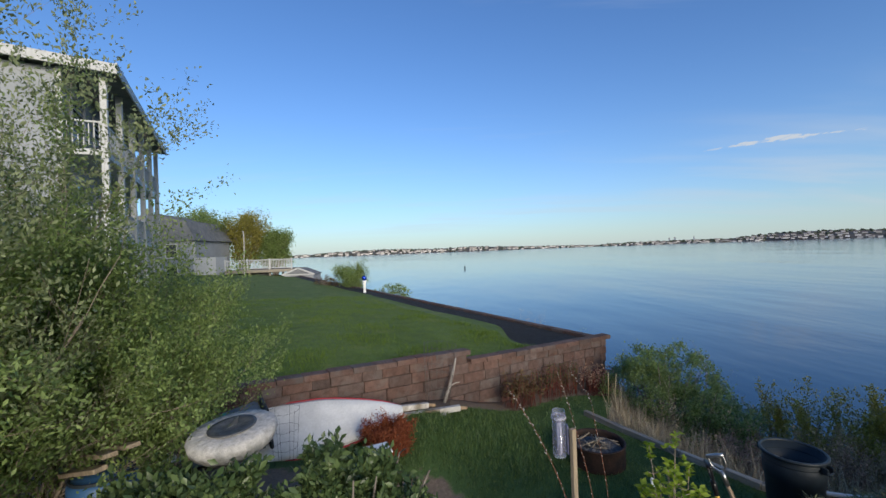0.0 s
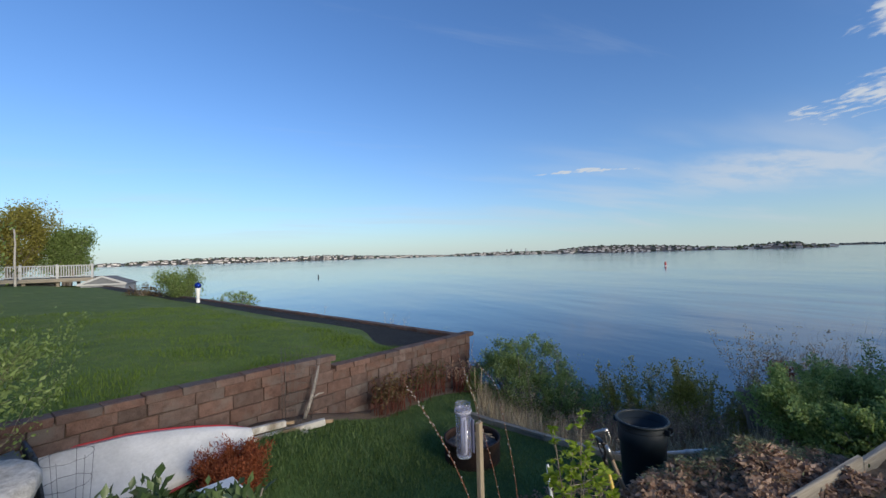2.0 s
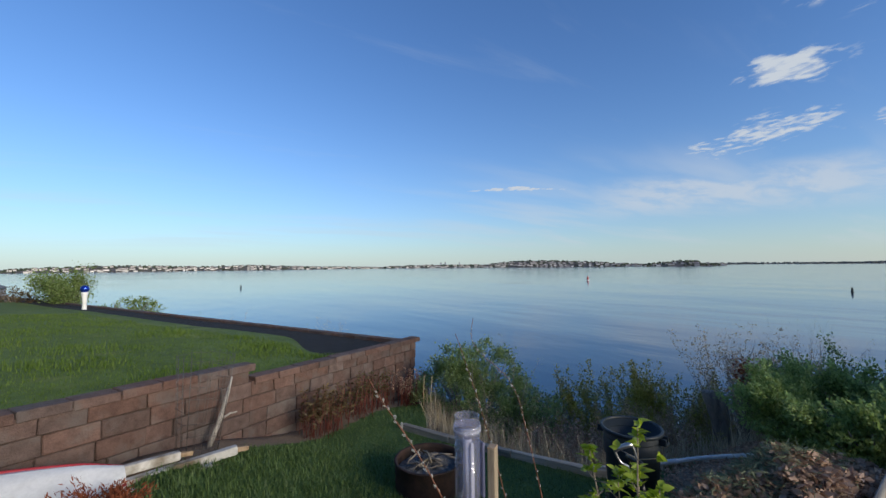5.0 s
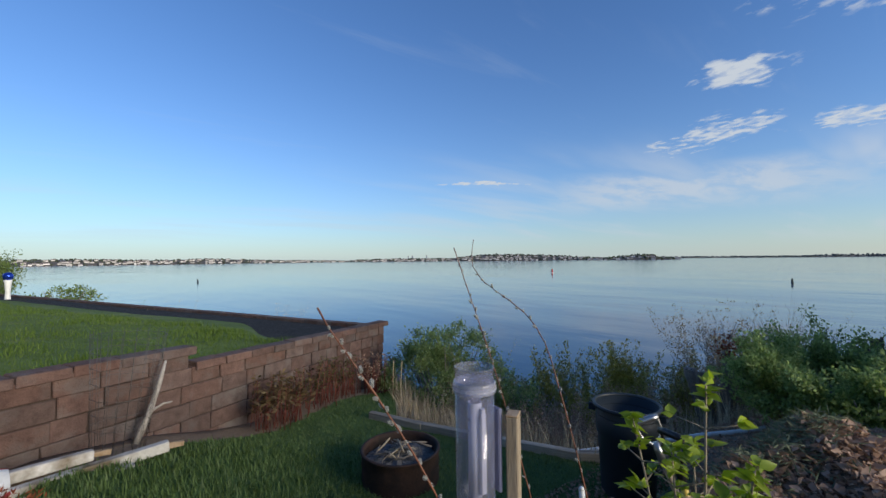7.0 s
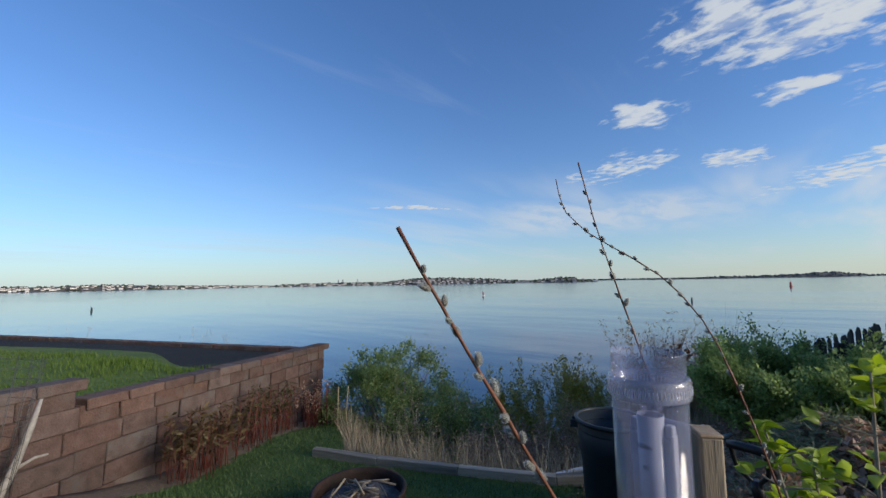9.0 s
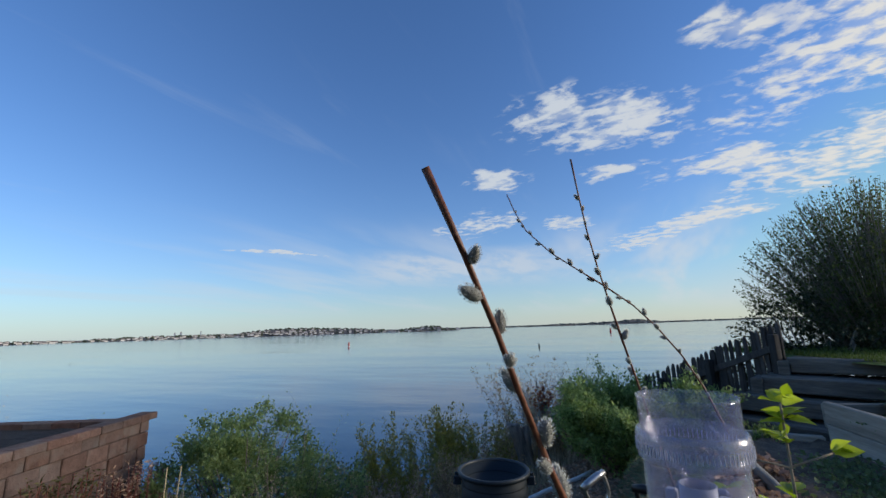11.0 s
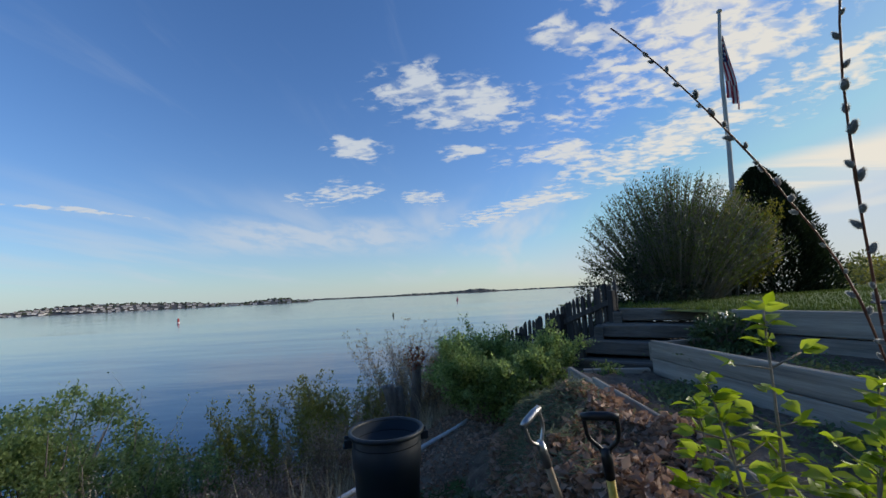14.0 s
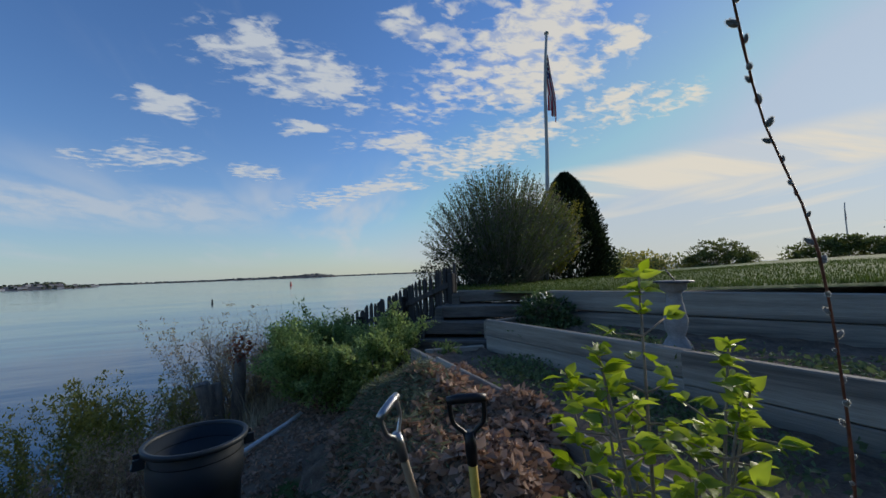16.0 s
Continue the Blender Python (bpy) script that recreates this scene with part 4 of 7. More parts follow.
def willow_twig(points, r0, r1, catkins, size, seed, label):
    rng = random.Random(seed)
    fine = bezier(points, 160)
    run = [0.0]
    for p, q in zip(fine, fine[1:]):
        run.append(run[-1] + (q - p).length)
    line = [fine[min(range(161), key=lambda j: abs(run[j] - run[-1] * i / 40))] for i in range(41)]
    base = line[0]
    tw = thing("willow_twig", label, "twig", pose(*base), "pussy willow twigs")
    rad = [r0 + (r1 - r0) * i / 40 for i in range(41)]
    body = [(p - base + Vector([rng.uniform(-1, 1) * r1 * 0.5 for _ in range(3)]), r * (1.35 if i % 5 == 0 else 1)) for i, (p, r) in enumerate(zip(line, rad))]
    tubes("stem", [body], M_WILLOW, tw, 8)
    for k in range(catkins):
        u = 0.30 + 0.68 * ((k + rng.uniform(0.1, 0.7)) / catkins) ** 0.6
        i = min(int(u * 40), 39)
        p = line[i].lerp(line[i + 1], u * 40 - i) - base
        d = (line[i + 1] - line[i]).normalized()
        side = d.orthogonal().normalized()
        side.rotate(Matrix.Rotation(k * 2.4 + rng.uniform(-0.5, 0.5), 3, d))
        w = (d + side * rng.uniform(0.4, 0.9)).normalized()
        s = size * rng.uniform(0.6, 1.1) * (0.65 + 0.35 * min(1, max(0, (u - 0.5) / 0.35))) * (1.0 if u < 0.95 else 0.7)
        m = Matrix.Translation(p + side * rad[i]) @ w.to_track_quat("Z", "Y").to_matrix().to_4x4() @ Matrix.Diagonal((s, s, s, 1))
        c = put("catkin", CATKIN, tw, "silvery furry catkin", m)
        put("hairs", HAIRS, c)
        put("bud_scale", SCALE, c)
    return tw


def tool_handle(kind, grip, foot, label, seed):
    """A long-handled garden tool stuck in the heap: D grip at the top."""
    g, f = Vector(grip), Vector(foot)
    ax = (g - f).normalized()
    turn = Vector((-0.75, 0.65, 0)) if kind == "garden_fork" else Vector((0.30, 0.95, 0))
    side = turn - ax * turn.dot(ax)
    side.normalize()
    yv = ax.cross(side)
    m = Matrix((( side.x, yv.x, ax.x, f.x), (side.y, yv.y, ax.y, f.y), (side.z, yv.z, ax.z, f.z), (0, 0, 0, 1)))
    top = thing(kind, label, kind.split("_")[-1], m)
    ln = (g - f).length
    wood = kind == "garden_fork"
    steel, shaft = (M_STEEL, M_ASHWOOD) if wood else (M_BLACKP, M_YELLOW)
    tubes("shaft", [[((0, 0, -0.1), 0.017), ((0, 0, ln * 0.5), 0.0165), ((0, 0, ln - 0.16), 0.016)]], shaft, top, 12)
    yoke = []
    for e in (-1, 1):
        pts = bezier([(0, 0, ln - 0.2), (0.012 * e, 0, ln - 0.13), (0.05 * e, 0, ln - 0.085), (0.058 * e, 0, ln - 0.03), (0.055 * e, 0, ln + 0.008)], 14)
        yoke.append([(p, 0.012 if i < 4 else 0.0085) for i, p in enumerate(pts)])
    tubes("yoke", yoke, steel, top, 10, "bare steel yoke" if wood else "black plastic yoke")
    tubes("socket", [[((0, 0, ln - 0.24), 0.0185), ((0, 0, ln - 0.17), 0.021), ((0, 0, ln - 0.12), 0.018)]], steel, top, 12)
    tubes("grip", [[((-0.066, 0, ln), 0.015), ((-0.03, 0, ln + 0.004), 0.0165), ((0.03, 0, ln + 0.004), 0.0165), ((0.066, 0, ln), 0.015)]], M_STEEL if kind == "garden_fork" else M_BLACKP, top, 12, "bare steel grip" if kind == "garden_fork" else "black plastic grip")
    return top


def lilac():
    """A young lilac: a few upright stems with pairs of broad pointed leaves."""
    x, y = 1.45, 2.50
    g = gz(x, y)
    rng, nr = random.Random(21), np.random.default_rng(21)
    top = thing("lilac_shrub", "young lilac shrub with bright yellow-green leaves", "shrub", pose(x, y, g))
    lines, at, way, size = [], [], [], []
    stems = [((0.02, 0.02), (0.05, 0.0), 1.68), ((-0.02, 0.05), (-0.12, -0.10), 1.40), ((0.06, -0.04), (-0.02, -0.26), 1.38), ((-0.02, 0.0), (-0.04, 0.20), 1.52), ((0.05, 0.04), (0.22, 0.12), 1.40), ((-0.05, -0.03), (-0.05, -0.16), 1.50), ((0.03, -0.06), (0.10, -0.22), 1.25), ((0.0, 0.06), (0.02, 0.24), 1.15), ((0.08, 0.0), (0.18, -0.06), 1.30), ((-0.04, 0.03), (-0.16, 0.08), 1.28), ((0.02, 0.05), (0.06, 0.12), 1.42)]
    for (bx, by), (tx, ty), hgt in stems:
        pts = bezier([(bx, by, -0.03), (bx + (tx - bx) * 0.25, by + (ty - by) * 0.2, hgt * 0.45), (bx + (tx - bx) * 0.7, by + (ty - by) * 0.65, hgt * 0.78), (tx, ty, hgt)], 18)
        lines.append([(p, 0.0075 - 0.0048 * i / 18) for i, p in enumerate(pts)])
        for i in range(7, 19):
            reach = 0 if i > 15 else rng.uniform(0.02, 0.13)
            for e in (-1, 1):
                a = i * 1.57 + (0 if e > 0 else math.pi) + rng.uniform(-0.4, 0.4)
                out = Vector((math.cos(a), math.sin(a), rng.uniform(0.1, 0.6)))
                q = pts[i] + out * reach
                if reach > 0.03:
                    lines.append([(pts[i], 0.003), (q, 0.002)])
                for _ in range(rng.choice((3, 4, 4, 5))):
                    at.append(q + Vector([rng.uniform(-0.012, 0.012) for _ in range(3)]))
                    w = out + Vector([rng.uniform(-0.8, 0.8) for _ in range(3)])
                    w.z = w.z * 0.5 + 0.15
                    way.append(w)
                    size.append(rng.uniform(0.034, 0.064))
    tubes("stemwork", lines, M_TWIG, top, 6)
    put("foliage", broad_leaves("leaves", at, way, size, M_LILAC, nr), top)


def broad_leaves(name, at, way, size, mat, nr, wide=0.62):
    """Heart-shaped leaves with a folded midrib, curled at the tip."""
    verts, faces = [], []
    shape = [(0.0, 0.0), (0.12, 0.5), (0.34, 0.98), (0.58, 0.8), (0.82, 0.36), (1.0, 0.0)]
    for p, w, s in zip(at, way, size):
        w = Vector(w).normalized()
        side = w.cross(Vector((nr.normal(), nr.normal(), 1.6))).normalized()
        up = side.cross(w)
        curl = nr.uniform(-0.05, 0.3)
        i = len(verts)
        for u, half in shape:
            mid = Vector(p) + w * (u * s) - up * (curl * u * u * s)
            verts.append(mid)
            for e in (-1, 1):
                verts.append(mid + side * (e * half * s * wide * 0.5) + up * (half * s * 0.12))
        for k in range(len(shape) - 1):
            a, b = i + 3 * k, i + 3 * k + 3
            faces += [(a, a + 1, b + 1, b), (a, b, b + 2, a + 2)]
    return mesh_of(name, verts, faces, mat, True)


trash_can()
fire_pit()
rain_gauge()
wooden_post()
willow_twig([(0.90, 2.63, gz(0.90, 2.63)), (0.823, 2.66, 1.005), (0.742, 2.71, 1.375), (0.621, 2.76, 1.688), (0.5, 2.818, 1.924), (0.376, 2.847, 2.123), (0.352, 2.859, 2.172)], 0.0042, 0.0019, 34, 0.0105, 31, "red-brown pussy willow twig with silvery catkins")
willow_twig([(0.975, 2.56, gz(0.975, 2.56)), (0.964, 2.603, 1.003), (0.947, 2.683, 1.39), (0.885, 2.736, 1.738), (0.826, 2.793, 2.023), (0.777, 2.827, 2.205), (0.739, 2.836, 2.318)], 0.0038, 0.0010, 38, 0.0074, 32, "upright pussy willow twig with small grey catkins")
willow_twig([(1.06, 2.58, gz(1.06, 2.58)), (1.049, 2.592, 1.008), (1.027, 2.587, 1.484), (0.991, 2.666, 1.885), (0.983, 2.762, 2.087), (0.899, 2.932, 2.236), (0.942, 2.996, 2.352)], 0.0036, 0.0009, 42, 0.0068, 33, "arching pussy willow twig with small buds")
tool_handle("garden_fork", (2.163, 3.072, 1.416), (2.42, 2.80, 0.45), "garden fork with steel yoke and wooden shaft standing in compost", 1)
tool_handle("garden_spade", (1.949, 2.836, 1.477), (2.14, 2.71, 0.45), "garden spade with black grip and yellow shaft in compost", 2)
lilac()


def stake(x, y, top, r, mat, label, lean=(0, 0), name="stake", group=""):
    g = gz(x, y)
    st = thing(name, label, "stake", pose(x, y, g), group)
    tubes("rod", [[((-lean[0], -lean[1], -0.1), r), ((0, 0, (top - g) * 0.5), r), ((lean[0], lean[1], top - g), r * 0.95)]], mat, st, 10)
    tubes("tip", [[((lean[0], lean[1], top - g - 0.001), r * 0.97), ((lean[0] * 1.01, lean[1] * 1.01, top - g + 0.008), r * 0.7)]], mat, st, 10)


stake(1.66, 3.06, 1.24, 0.014, M_WHITE, "white plastic pipe stake leaning in the lawn", (-0.05, 0.01), "pipe_stake")
stake(3.36, 8.26, 0.52, 0.008, M_BAMBOO, "thin pale bamboo cane by the wall corner", (0.01, 0), "bamboo_cane", "bamboo canes")
stake(3.50, 8.24, 0.50, 0.008, M_BAMBOO, "thin pale bamboo cane by the wall corner", (0.03, 0), "bamboo_cane", "bamboo canes")


# ---- along the block wall ----
def white_board():
    m = pose(-2.62, 5.54, 0.70) @ Matrix.Rotation(radians(198), 4, "Z") @ Matrix.Rotation(radians(-38), 4, "X")
    b = thing("paddle_board", "upturned white board with a red rim leaning beside the wall", "board", m)
    bm = bmesh.new()
    n, ln, wd = 40, 3.7, 0.9
    rows = []
    for i in range(n + 1):
        u = i / n
        half = wd / 2 * min(1, 1.9 * math.sin(math.pi * min(u * 0.94 + 0.045, 1)) ** 0.75 * 0.56 + 0.0) * (1 if u > 0.06 else 0.75 + u * 4.1)
        rows.append((ln * (u - 0.5), half, 0.03 * (2 * u - 1) ** 2))
    rings = []
    for x, h, r in rows:
        prof = [(-1, 0), (-0.86, 0.045), (-0.5, 0.06), (0, 0.065), (0.5, 0.06), (0.86, 0.045), (1, 0), (0.86, -0.045), (0, -0.06), (-0.86, -0.045)]
        rings.append([bm.verts.new((x, p * h, q + r)) for p, q in prof])
    for a, c in zip(rings, rings[1:]):
        for k in range(10):
            bm.faces.new((a[k], a[(k + 1) % 10], c[(k + 1) % 10], c[k]))
    bm.faces.new(rings[0][::-1])
    bm.faces.new(rings[-1])
    part("hull", bm, M_WHITE, b, smooth=True)
    for e in (-1, 1):
        tubes("rim", [[((x, e * (h + 0.006), r - 0.004), 0.016) for x, h, r in rows]], M_RED, b, 8, "red painted rim")


def white_posts():
    for k, (a, c) in enumerate((((-1.15, 6.33, 0.50), (0.10, 6.58, 0.545)), ((-1.1, 6.20, 0.46), (-0.15, 6.42, 0.47)), ((-1.0, 6.50, 0.60), (-0.45, 6.62, 0.60)))):
        p, q = Vector(a), Vector(c)
        zz = gz(p.x, p.y)
        t = thing("white_post", "peeling white wooden post lying at the wall foot", "post", pose(p.x, p.y, zz), "white posts")
        d = q - p
        m = d.to_track_quat("X", "Z").to_matrix().to_4x4()
        m.translation = Vector((0, 0, max(p.z - zz, 0.06)))
        rng = random.Random(k)
        part("beam", box((d.length, 0.09, 0.09), pose(d.length / 2, 0, 0), 0.008, 0.006, rng), M_PEEL, t, m=m)
        part("split_end", box((0.14, 0.05, 0.05), pose(d.length + 0.05, 0.01, -0.01, 0, 12, 8), 0.006, 0.008, rng), M_ASHWOOD, t, m=m)


M_PEEL = material("peeling white paint on wood", (0.40, 0.39, 0.35), (0.64, 0.62, 0.58), 0.7, 6, 40, 0.6, stain=(0.17, 0.13, 0.08), stain_at=0.53)


def wheelie_bin():
    x, y = to_world(-2.15, -0.40)
    m = pose(x, y, 0.60 + 0.28) @ Matrix.Rotation(WALL_TURN, 4, "Z") @ Matrix.Rotation(radians(84), 4, "Y")
    b = thing("wheelie_bin", "dark grey-green wheeled bin lying on its side by the wall", "bin", m)
    grey = plain("slate grey bin plastic", (0.15, 0.19, 0.21), 0.4)
    bm = bmesh.new()
    for k, (z, hx, hy) in enumerate(((-0.55, 0.2, 0.22), (0.42, 0.26, 0.28))):
        ring = [bm.verts.new((sx * hx, sy * hy, z)) for sx, sy in ((-1, -1), (1, -1), (1, 1), (-1, 1))]
        if k:
            for q in range(4):
                bm.faces.new((last[q], last[(q + 1) % 4], ring[(q + 1) % 4], ring[q]))
            bm.faces.new(ring)
        else:
            bm.faces.new(ring[::-1])
        last = ring
    bmesh.ops.bevel(bm, geom=bm.edges[:], offset=0.03, segments=3, affect="EDGES")
    part("body", bm, grey, b, smooth=False)
    part("lid", box((0.58, 0.6, 0.05), pose(0, 0, 0.47), 0.018), M_CAN, b)
    part("handle_bar", box((0.05, 0.44, 0.035), pose(-0.31, 0, 0.46), 0.012), M_CAN, b)
    for e in (-1, 1):
        w = part("wheel", lathe([(0.03, -0.03), (0.1, -0.032), (0.125, -0.02), (0.125, 0.02), (0.1, 0.032), (0.03, 0.03)], 28, True), M_CAN, b, smooth=True, m=pose(-0.17, 0.27 * e, -0.52, 90, 0, 0))
        part("hub", lathe([(0, -0.034), (0.035, -0.034), (0.04, 0.0), (0.035, 0.034), (0, 0.034)], 16), grey, w)


def wire_cage(x, y, h, r, seed, label, bent=0.0, hoops=3, legs=6):
    g = gz(x, y)
    c = thing("wire_cage", label, "plant support", pose(x, y, g, bent, bent * 0.5, seed * 31), "wire plant cages")
    for k in range(hoops):
        v = (k + 1) / hoops
        zz, rr = h * v * 0.97, r * (0.7 + 0.3 * v)
        tubes("hoop", [[((rr * math.cos(a * math.pi / 12), rr * math.sin(a * math.pi / 12), zz + 0.006 * math.sin(a * 2.1)), 0.0022) for a in range(25)]], M_WIRE, c, 4)
    for k in range(legs):
        a = k * 2 * math.pi / legs
        tubes("leg", [[((r * 0.68 * math.cos(a), r * 0.68 * math.sin(a), -0.05), 0.0022), ((r * math.cos(a), r * math.sin(a), h), 0.0022)]], M_WIRE, c, 4)


white_board()
white_posts()
wheelie_bin()
wire_cage(-2.35, 5.1, 0.78, 0.2, 1, "rusty wire tomato cage standing before the white board")
wire_cage(-0.30, 6.85, 1.15, 0.30, 2, "tall wire mesh plant cage leaning at the block wall", 4, 8, 18)


def drift_branch():
    x, y = to_world(1.55, -0.22)
    t = thing("dead_branch", "pale dead branch leaning on the block wall", "branch", pose(x, y, gz(x, y)))
    tubes("limb", [[((-0.12, -0.05, 0), 0.035), ((0.0, 0.02, 0.3), 0.03), ((0.09, 0.1, 0.6), 0.024), ((0.14, 0.15, 0.8), 0.012)], [((0.0, 0.02, 0.3), 0.016), ((0.12, 0.04, 0.36), 0.012), ((0.2, 0.06, 0.36), 0.008)]], material("pale drift wood", (0.22, 0.2, 0.18), (0.42, 0.39, 0.35), 0.9, 10, 50, 0.4), t, 8)


drift_branch()


def shoots(name, label, s0, s1, n_back, count, tall, mat, leafmat, seed, leaf=0.05):
    """A clump of herb shoots along the wall foot."""
    rng, nr = random.Random(seed), np.random.default_rng(seed)
    cx, cy = to_world((s0 + s1) / 2, n_back)
    g = gz(cx, cy)
    t = thing(name, label, "plant", pose(cx, cy, g), "herb clumps along the wall")
    lines, at, way = [], [], []
    for k in range(count):
        x, y = to_world(rng.uniform(s0, s1), n_back + rng.gauss(0, 0.12))
        zz = gz(x, y) - g
        h = tall * rng.uniform(0.5, 1.1)
        p = Vector((x - cx, y - cy, zz - 0.02))
        q = p + Vector((rng.uniform(-0.1, 0.1), rng.uniform(-0.1, 0.1), h))
        lines.append([(p, 0.006), ((p + q) / 2, 0.005), (q, 0.003)])
        for j in range(16):
            u = rng.uniform(0.55, 1.06)
            at.append(p.lerp(q, u))
            way.append((rng.gauss(0, 1), rng.gauss(0, 1), rng.uniform(0, 1.2)))
    tubes("stemwork", lines, mat, t, 4)
    put("foliage", leaves_mesh("leaves", at, way, leaf * nr.uniform(0.6, 1.4, len(at)), leafmat, 0.35, 0.2, nr), t)


M_REDLEAF = leaf_material("bronze peony leaf", (0.075, 0.045, 0.025), (0.16, 0.12, 0.055), 0.3)
shoots("peony_clump", "clump of dark red peony shoots at the wall foot", 2.75, 3.65, -0.45, 62, 0.66, M_REDSTEM, M_REDLEAF, 41, 0.075)
shoots("peony_clump", "bronze green peony clump at the wall foot", 3.75, 5.0, -0.42, 70, 0.66, M_REDSTEM, leaf_material("olive peony leaf", (0.05, 0.045, 0.02), (0.13, 0.12, 0.045), 0.3), 42)
shoots("peony_clump", "dark brown dry herb clump near the wall corner", 5.1, 6.2, -0.5, 60, 0.7, M_REDSTEM, M_DEADLEAF, 43)


# ---- beds, steps and fence beside the compost ----
def timber(parent, name, a, b, zc, h, w, seed, mat=None):
    """A squared timber between two plan points, as a part."""
    p, q = Vector((a[0], a[1], zc)), Vector((b[0], b[1], zc if len(b) < 3 else b[2]))
    d = q - p
    m = Matrix.Translation(p) @ d.to_track_quat("X", "Z").to_matrix().to_4x4()
    return part(name, box((d.length, w, h), pose(d.length / 2, 0, 0), 0.008, 0.006, random.Random(seed)), mat or M_TIMBER, parent, m=m)


def timber_walls():
    up = thing("wall_upper_terrace", "upper retaining wall of long grey weathered timbers", "wall", kind="structure")
    for k, (z, h) in enumerate(((1.475, 0.24), (1.22, 0.24), (0.985, 0.2))):
        timber(up, "timber", (UPPER_A.x, UPPER_A.y), (UPPER_B.x, UPPER_B.y), z, h, 0.12, k + 50)
    for s in (0.02, 0.5, 0.98):
        p = UPPER_A.lerp(UPPER_B, s)
        part("post", box((0.1, 0.1, 0.8), pose(p.x + 0.05, p.y - 0.12, 1.15, 0, 0, 27), 0.01), M_TIMBER, up)
    mid = thing("wall_middle_terrace", "middle retaining wall of grey planks edging a bed", "wall", kind="structure")
    timber(mid, "timber", (5.28, 1.425), (2.86, 0.905), 1.212, 0.195, 0.06, 61)
    timber(mid, "timber", (5.28, 1.425), (2.86, 0.905), 1.02, 0.18, 0.06, 62)
    timber(mid, "timber", (2.90, 0.93), (0.9, 0.495), 1.19, 0.23, 0.07, 63)
    timber(mid, "timber", (2.90, 0.93), (0.9, 0.495), 0.98, 0.18, 0.07, 64)
    timber(mid, "timber", (5.31, 1.445), (5.62, 0.42), 1.175, 0.22, 0.06, 65)
    low = thing("wall_lower_terrace", "lower bed edging of weathered boards round the compost", "wall", kind="structure")
    timber(low, "board", (4.35, 2.31), (2.98, 2.17), 0.985, 0.26, 0.04, 66)
    timber(low, "board", (3.0, 2.19), (1.25, 1.99), 0.97, 0.28, 0.04, 67)
    timber(low, "board", (3.12, 3.12), (2.02, 2.96, 0.60), 0.68, 0.22, 0.05, 68)
    timber(low, "board", (5.1, 2.40), (4.35, 2.31), 0.98, 0.18, 0.05, 69)
    timber(low, "board", (5.35, 2.2), (5.3, 1.48), 0.91, 0.18, 0.05, 70)
    # bed fill
    def bed(name, label, x0, x1, y0, y1, z, seed, rise=0.0):
        rng = random.Random(seed)
        ob = sheet(name, np.linspace(x0, x1, 26), np.linspace(0, 1, 14), lambda x, v: (x, y0(x) + (y1(x) - y0(x)) * v, z - rise * v + 0.03 * np.sin(x * 9 + v * 7) * np.cos(v * 11 + x * 3) + 0.02 * np.sin(x * 23) * np.sin(v * 31)), M_SOIL)
        tagged(ob, label, "soil", kind="structure")
    upper = lambda x: UPPER_A.y + (x - UPPER_A.x) * (UPPER_B.y - UPPER_A.y) / (UPPER_B.x - UPPER_A.x)
    middle = lambda x: 1.425 + (x - 5.28) * 0.215
    bed("soil_upper_bed", "dark soil bed below the upper timbers", 1.2, 5.5, upper, lambda x: middle(x) - 0.03, 1.185, 1, 0.02)
    bed("soil_middle_bed", "dark leaf-strewn soil bed behind the compost", 1.25, 5.28, lambda x: middle(x) + 0.04, lambda x: 2.0 + (x - 1.25) * 0.105 - 0.03, 0.95, 2, -0.02)


timber_walls()


def compost_heap():
    nr = np.random.default_rng(77)
    cx, cy = 3.15, 2.68
    g = 0.3
    t = tagged(thing("compost_heap", "heap of brown dead leaves and clippings in a timber bay", "compost heap", pose(cx, cy, g)), kind="stuff")

    def height(x, y):
        u, v = (x - cx) / 1.95, np.where(y < cy, (y - cy) / 1.4, (y - cy) / 0.52)
        return 0.80 * np.exp(-(np.abs(u) ** 2.6)) * np.exp(-(np.abs(v) ** 2.6)) * (1 + 0.15 * np.sin(x * 5) * np.cos(y * 6)) + 0.04 * np.sin(x * 17) * np.sin(y * 19)
    xs, ys = np.linspace(cx - 2.0, cx + 2.0, 64), np.linspace(cy - 0.62, cy + 0.85, 36)
    ob = sheet("heap", xs, ys, lambda x, y: (x - cx, y - cy, height(x, y)), M_SOIL)
    ob.parent = t
    n = 19000
    x, y = nr.uniform(cx - 1.8, cx + 1.7, n), nr.uniform(cy - 0.6, cy + 0.62, n)
    z = height(x, y) + nr.uniform(0, 0.035, n)
    way = nr.normal(size=(n, 3)) * (1, 1, 0.45)
    put("dead_leaves", leaves_mesh("dead_leaves", np.stack([x - cx, y - cy, z], 1), way, nr.uniform(0.025, 0.075, n), M_DEADLEAF, 0.6, 0.6, nr), t)
    m = 10000
    x, y = nr.normal(cx + 0.55, 0.5, m), nr.normal(cy + 0.22, 0.17, m)
    z = height(x, y) + nr.uniform(0.02, 0.075, m)
    put("clippings", leaves_mesh("clippings", np.stack([x - cx, y - cy, z], 1), nr.normal(size=(m, 3)) * (1, 1, 0.4), nr.uniform(0.03, 0.09, m), leaf_material("grey green clippings", (0.10, 0.12, 0.07), (0.24, 0.26, 0.15), 0.2, 0.8), 0.12, 0.3, nr), t)


compost_heap()


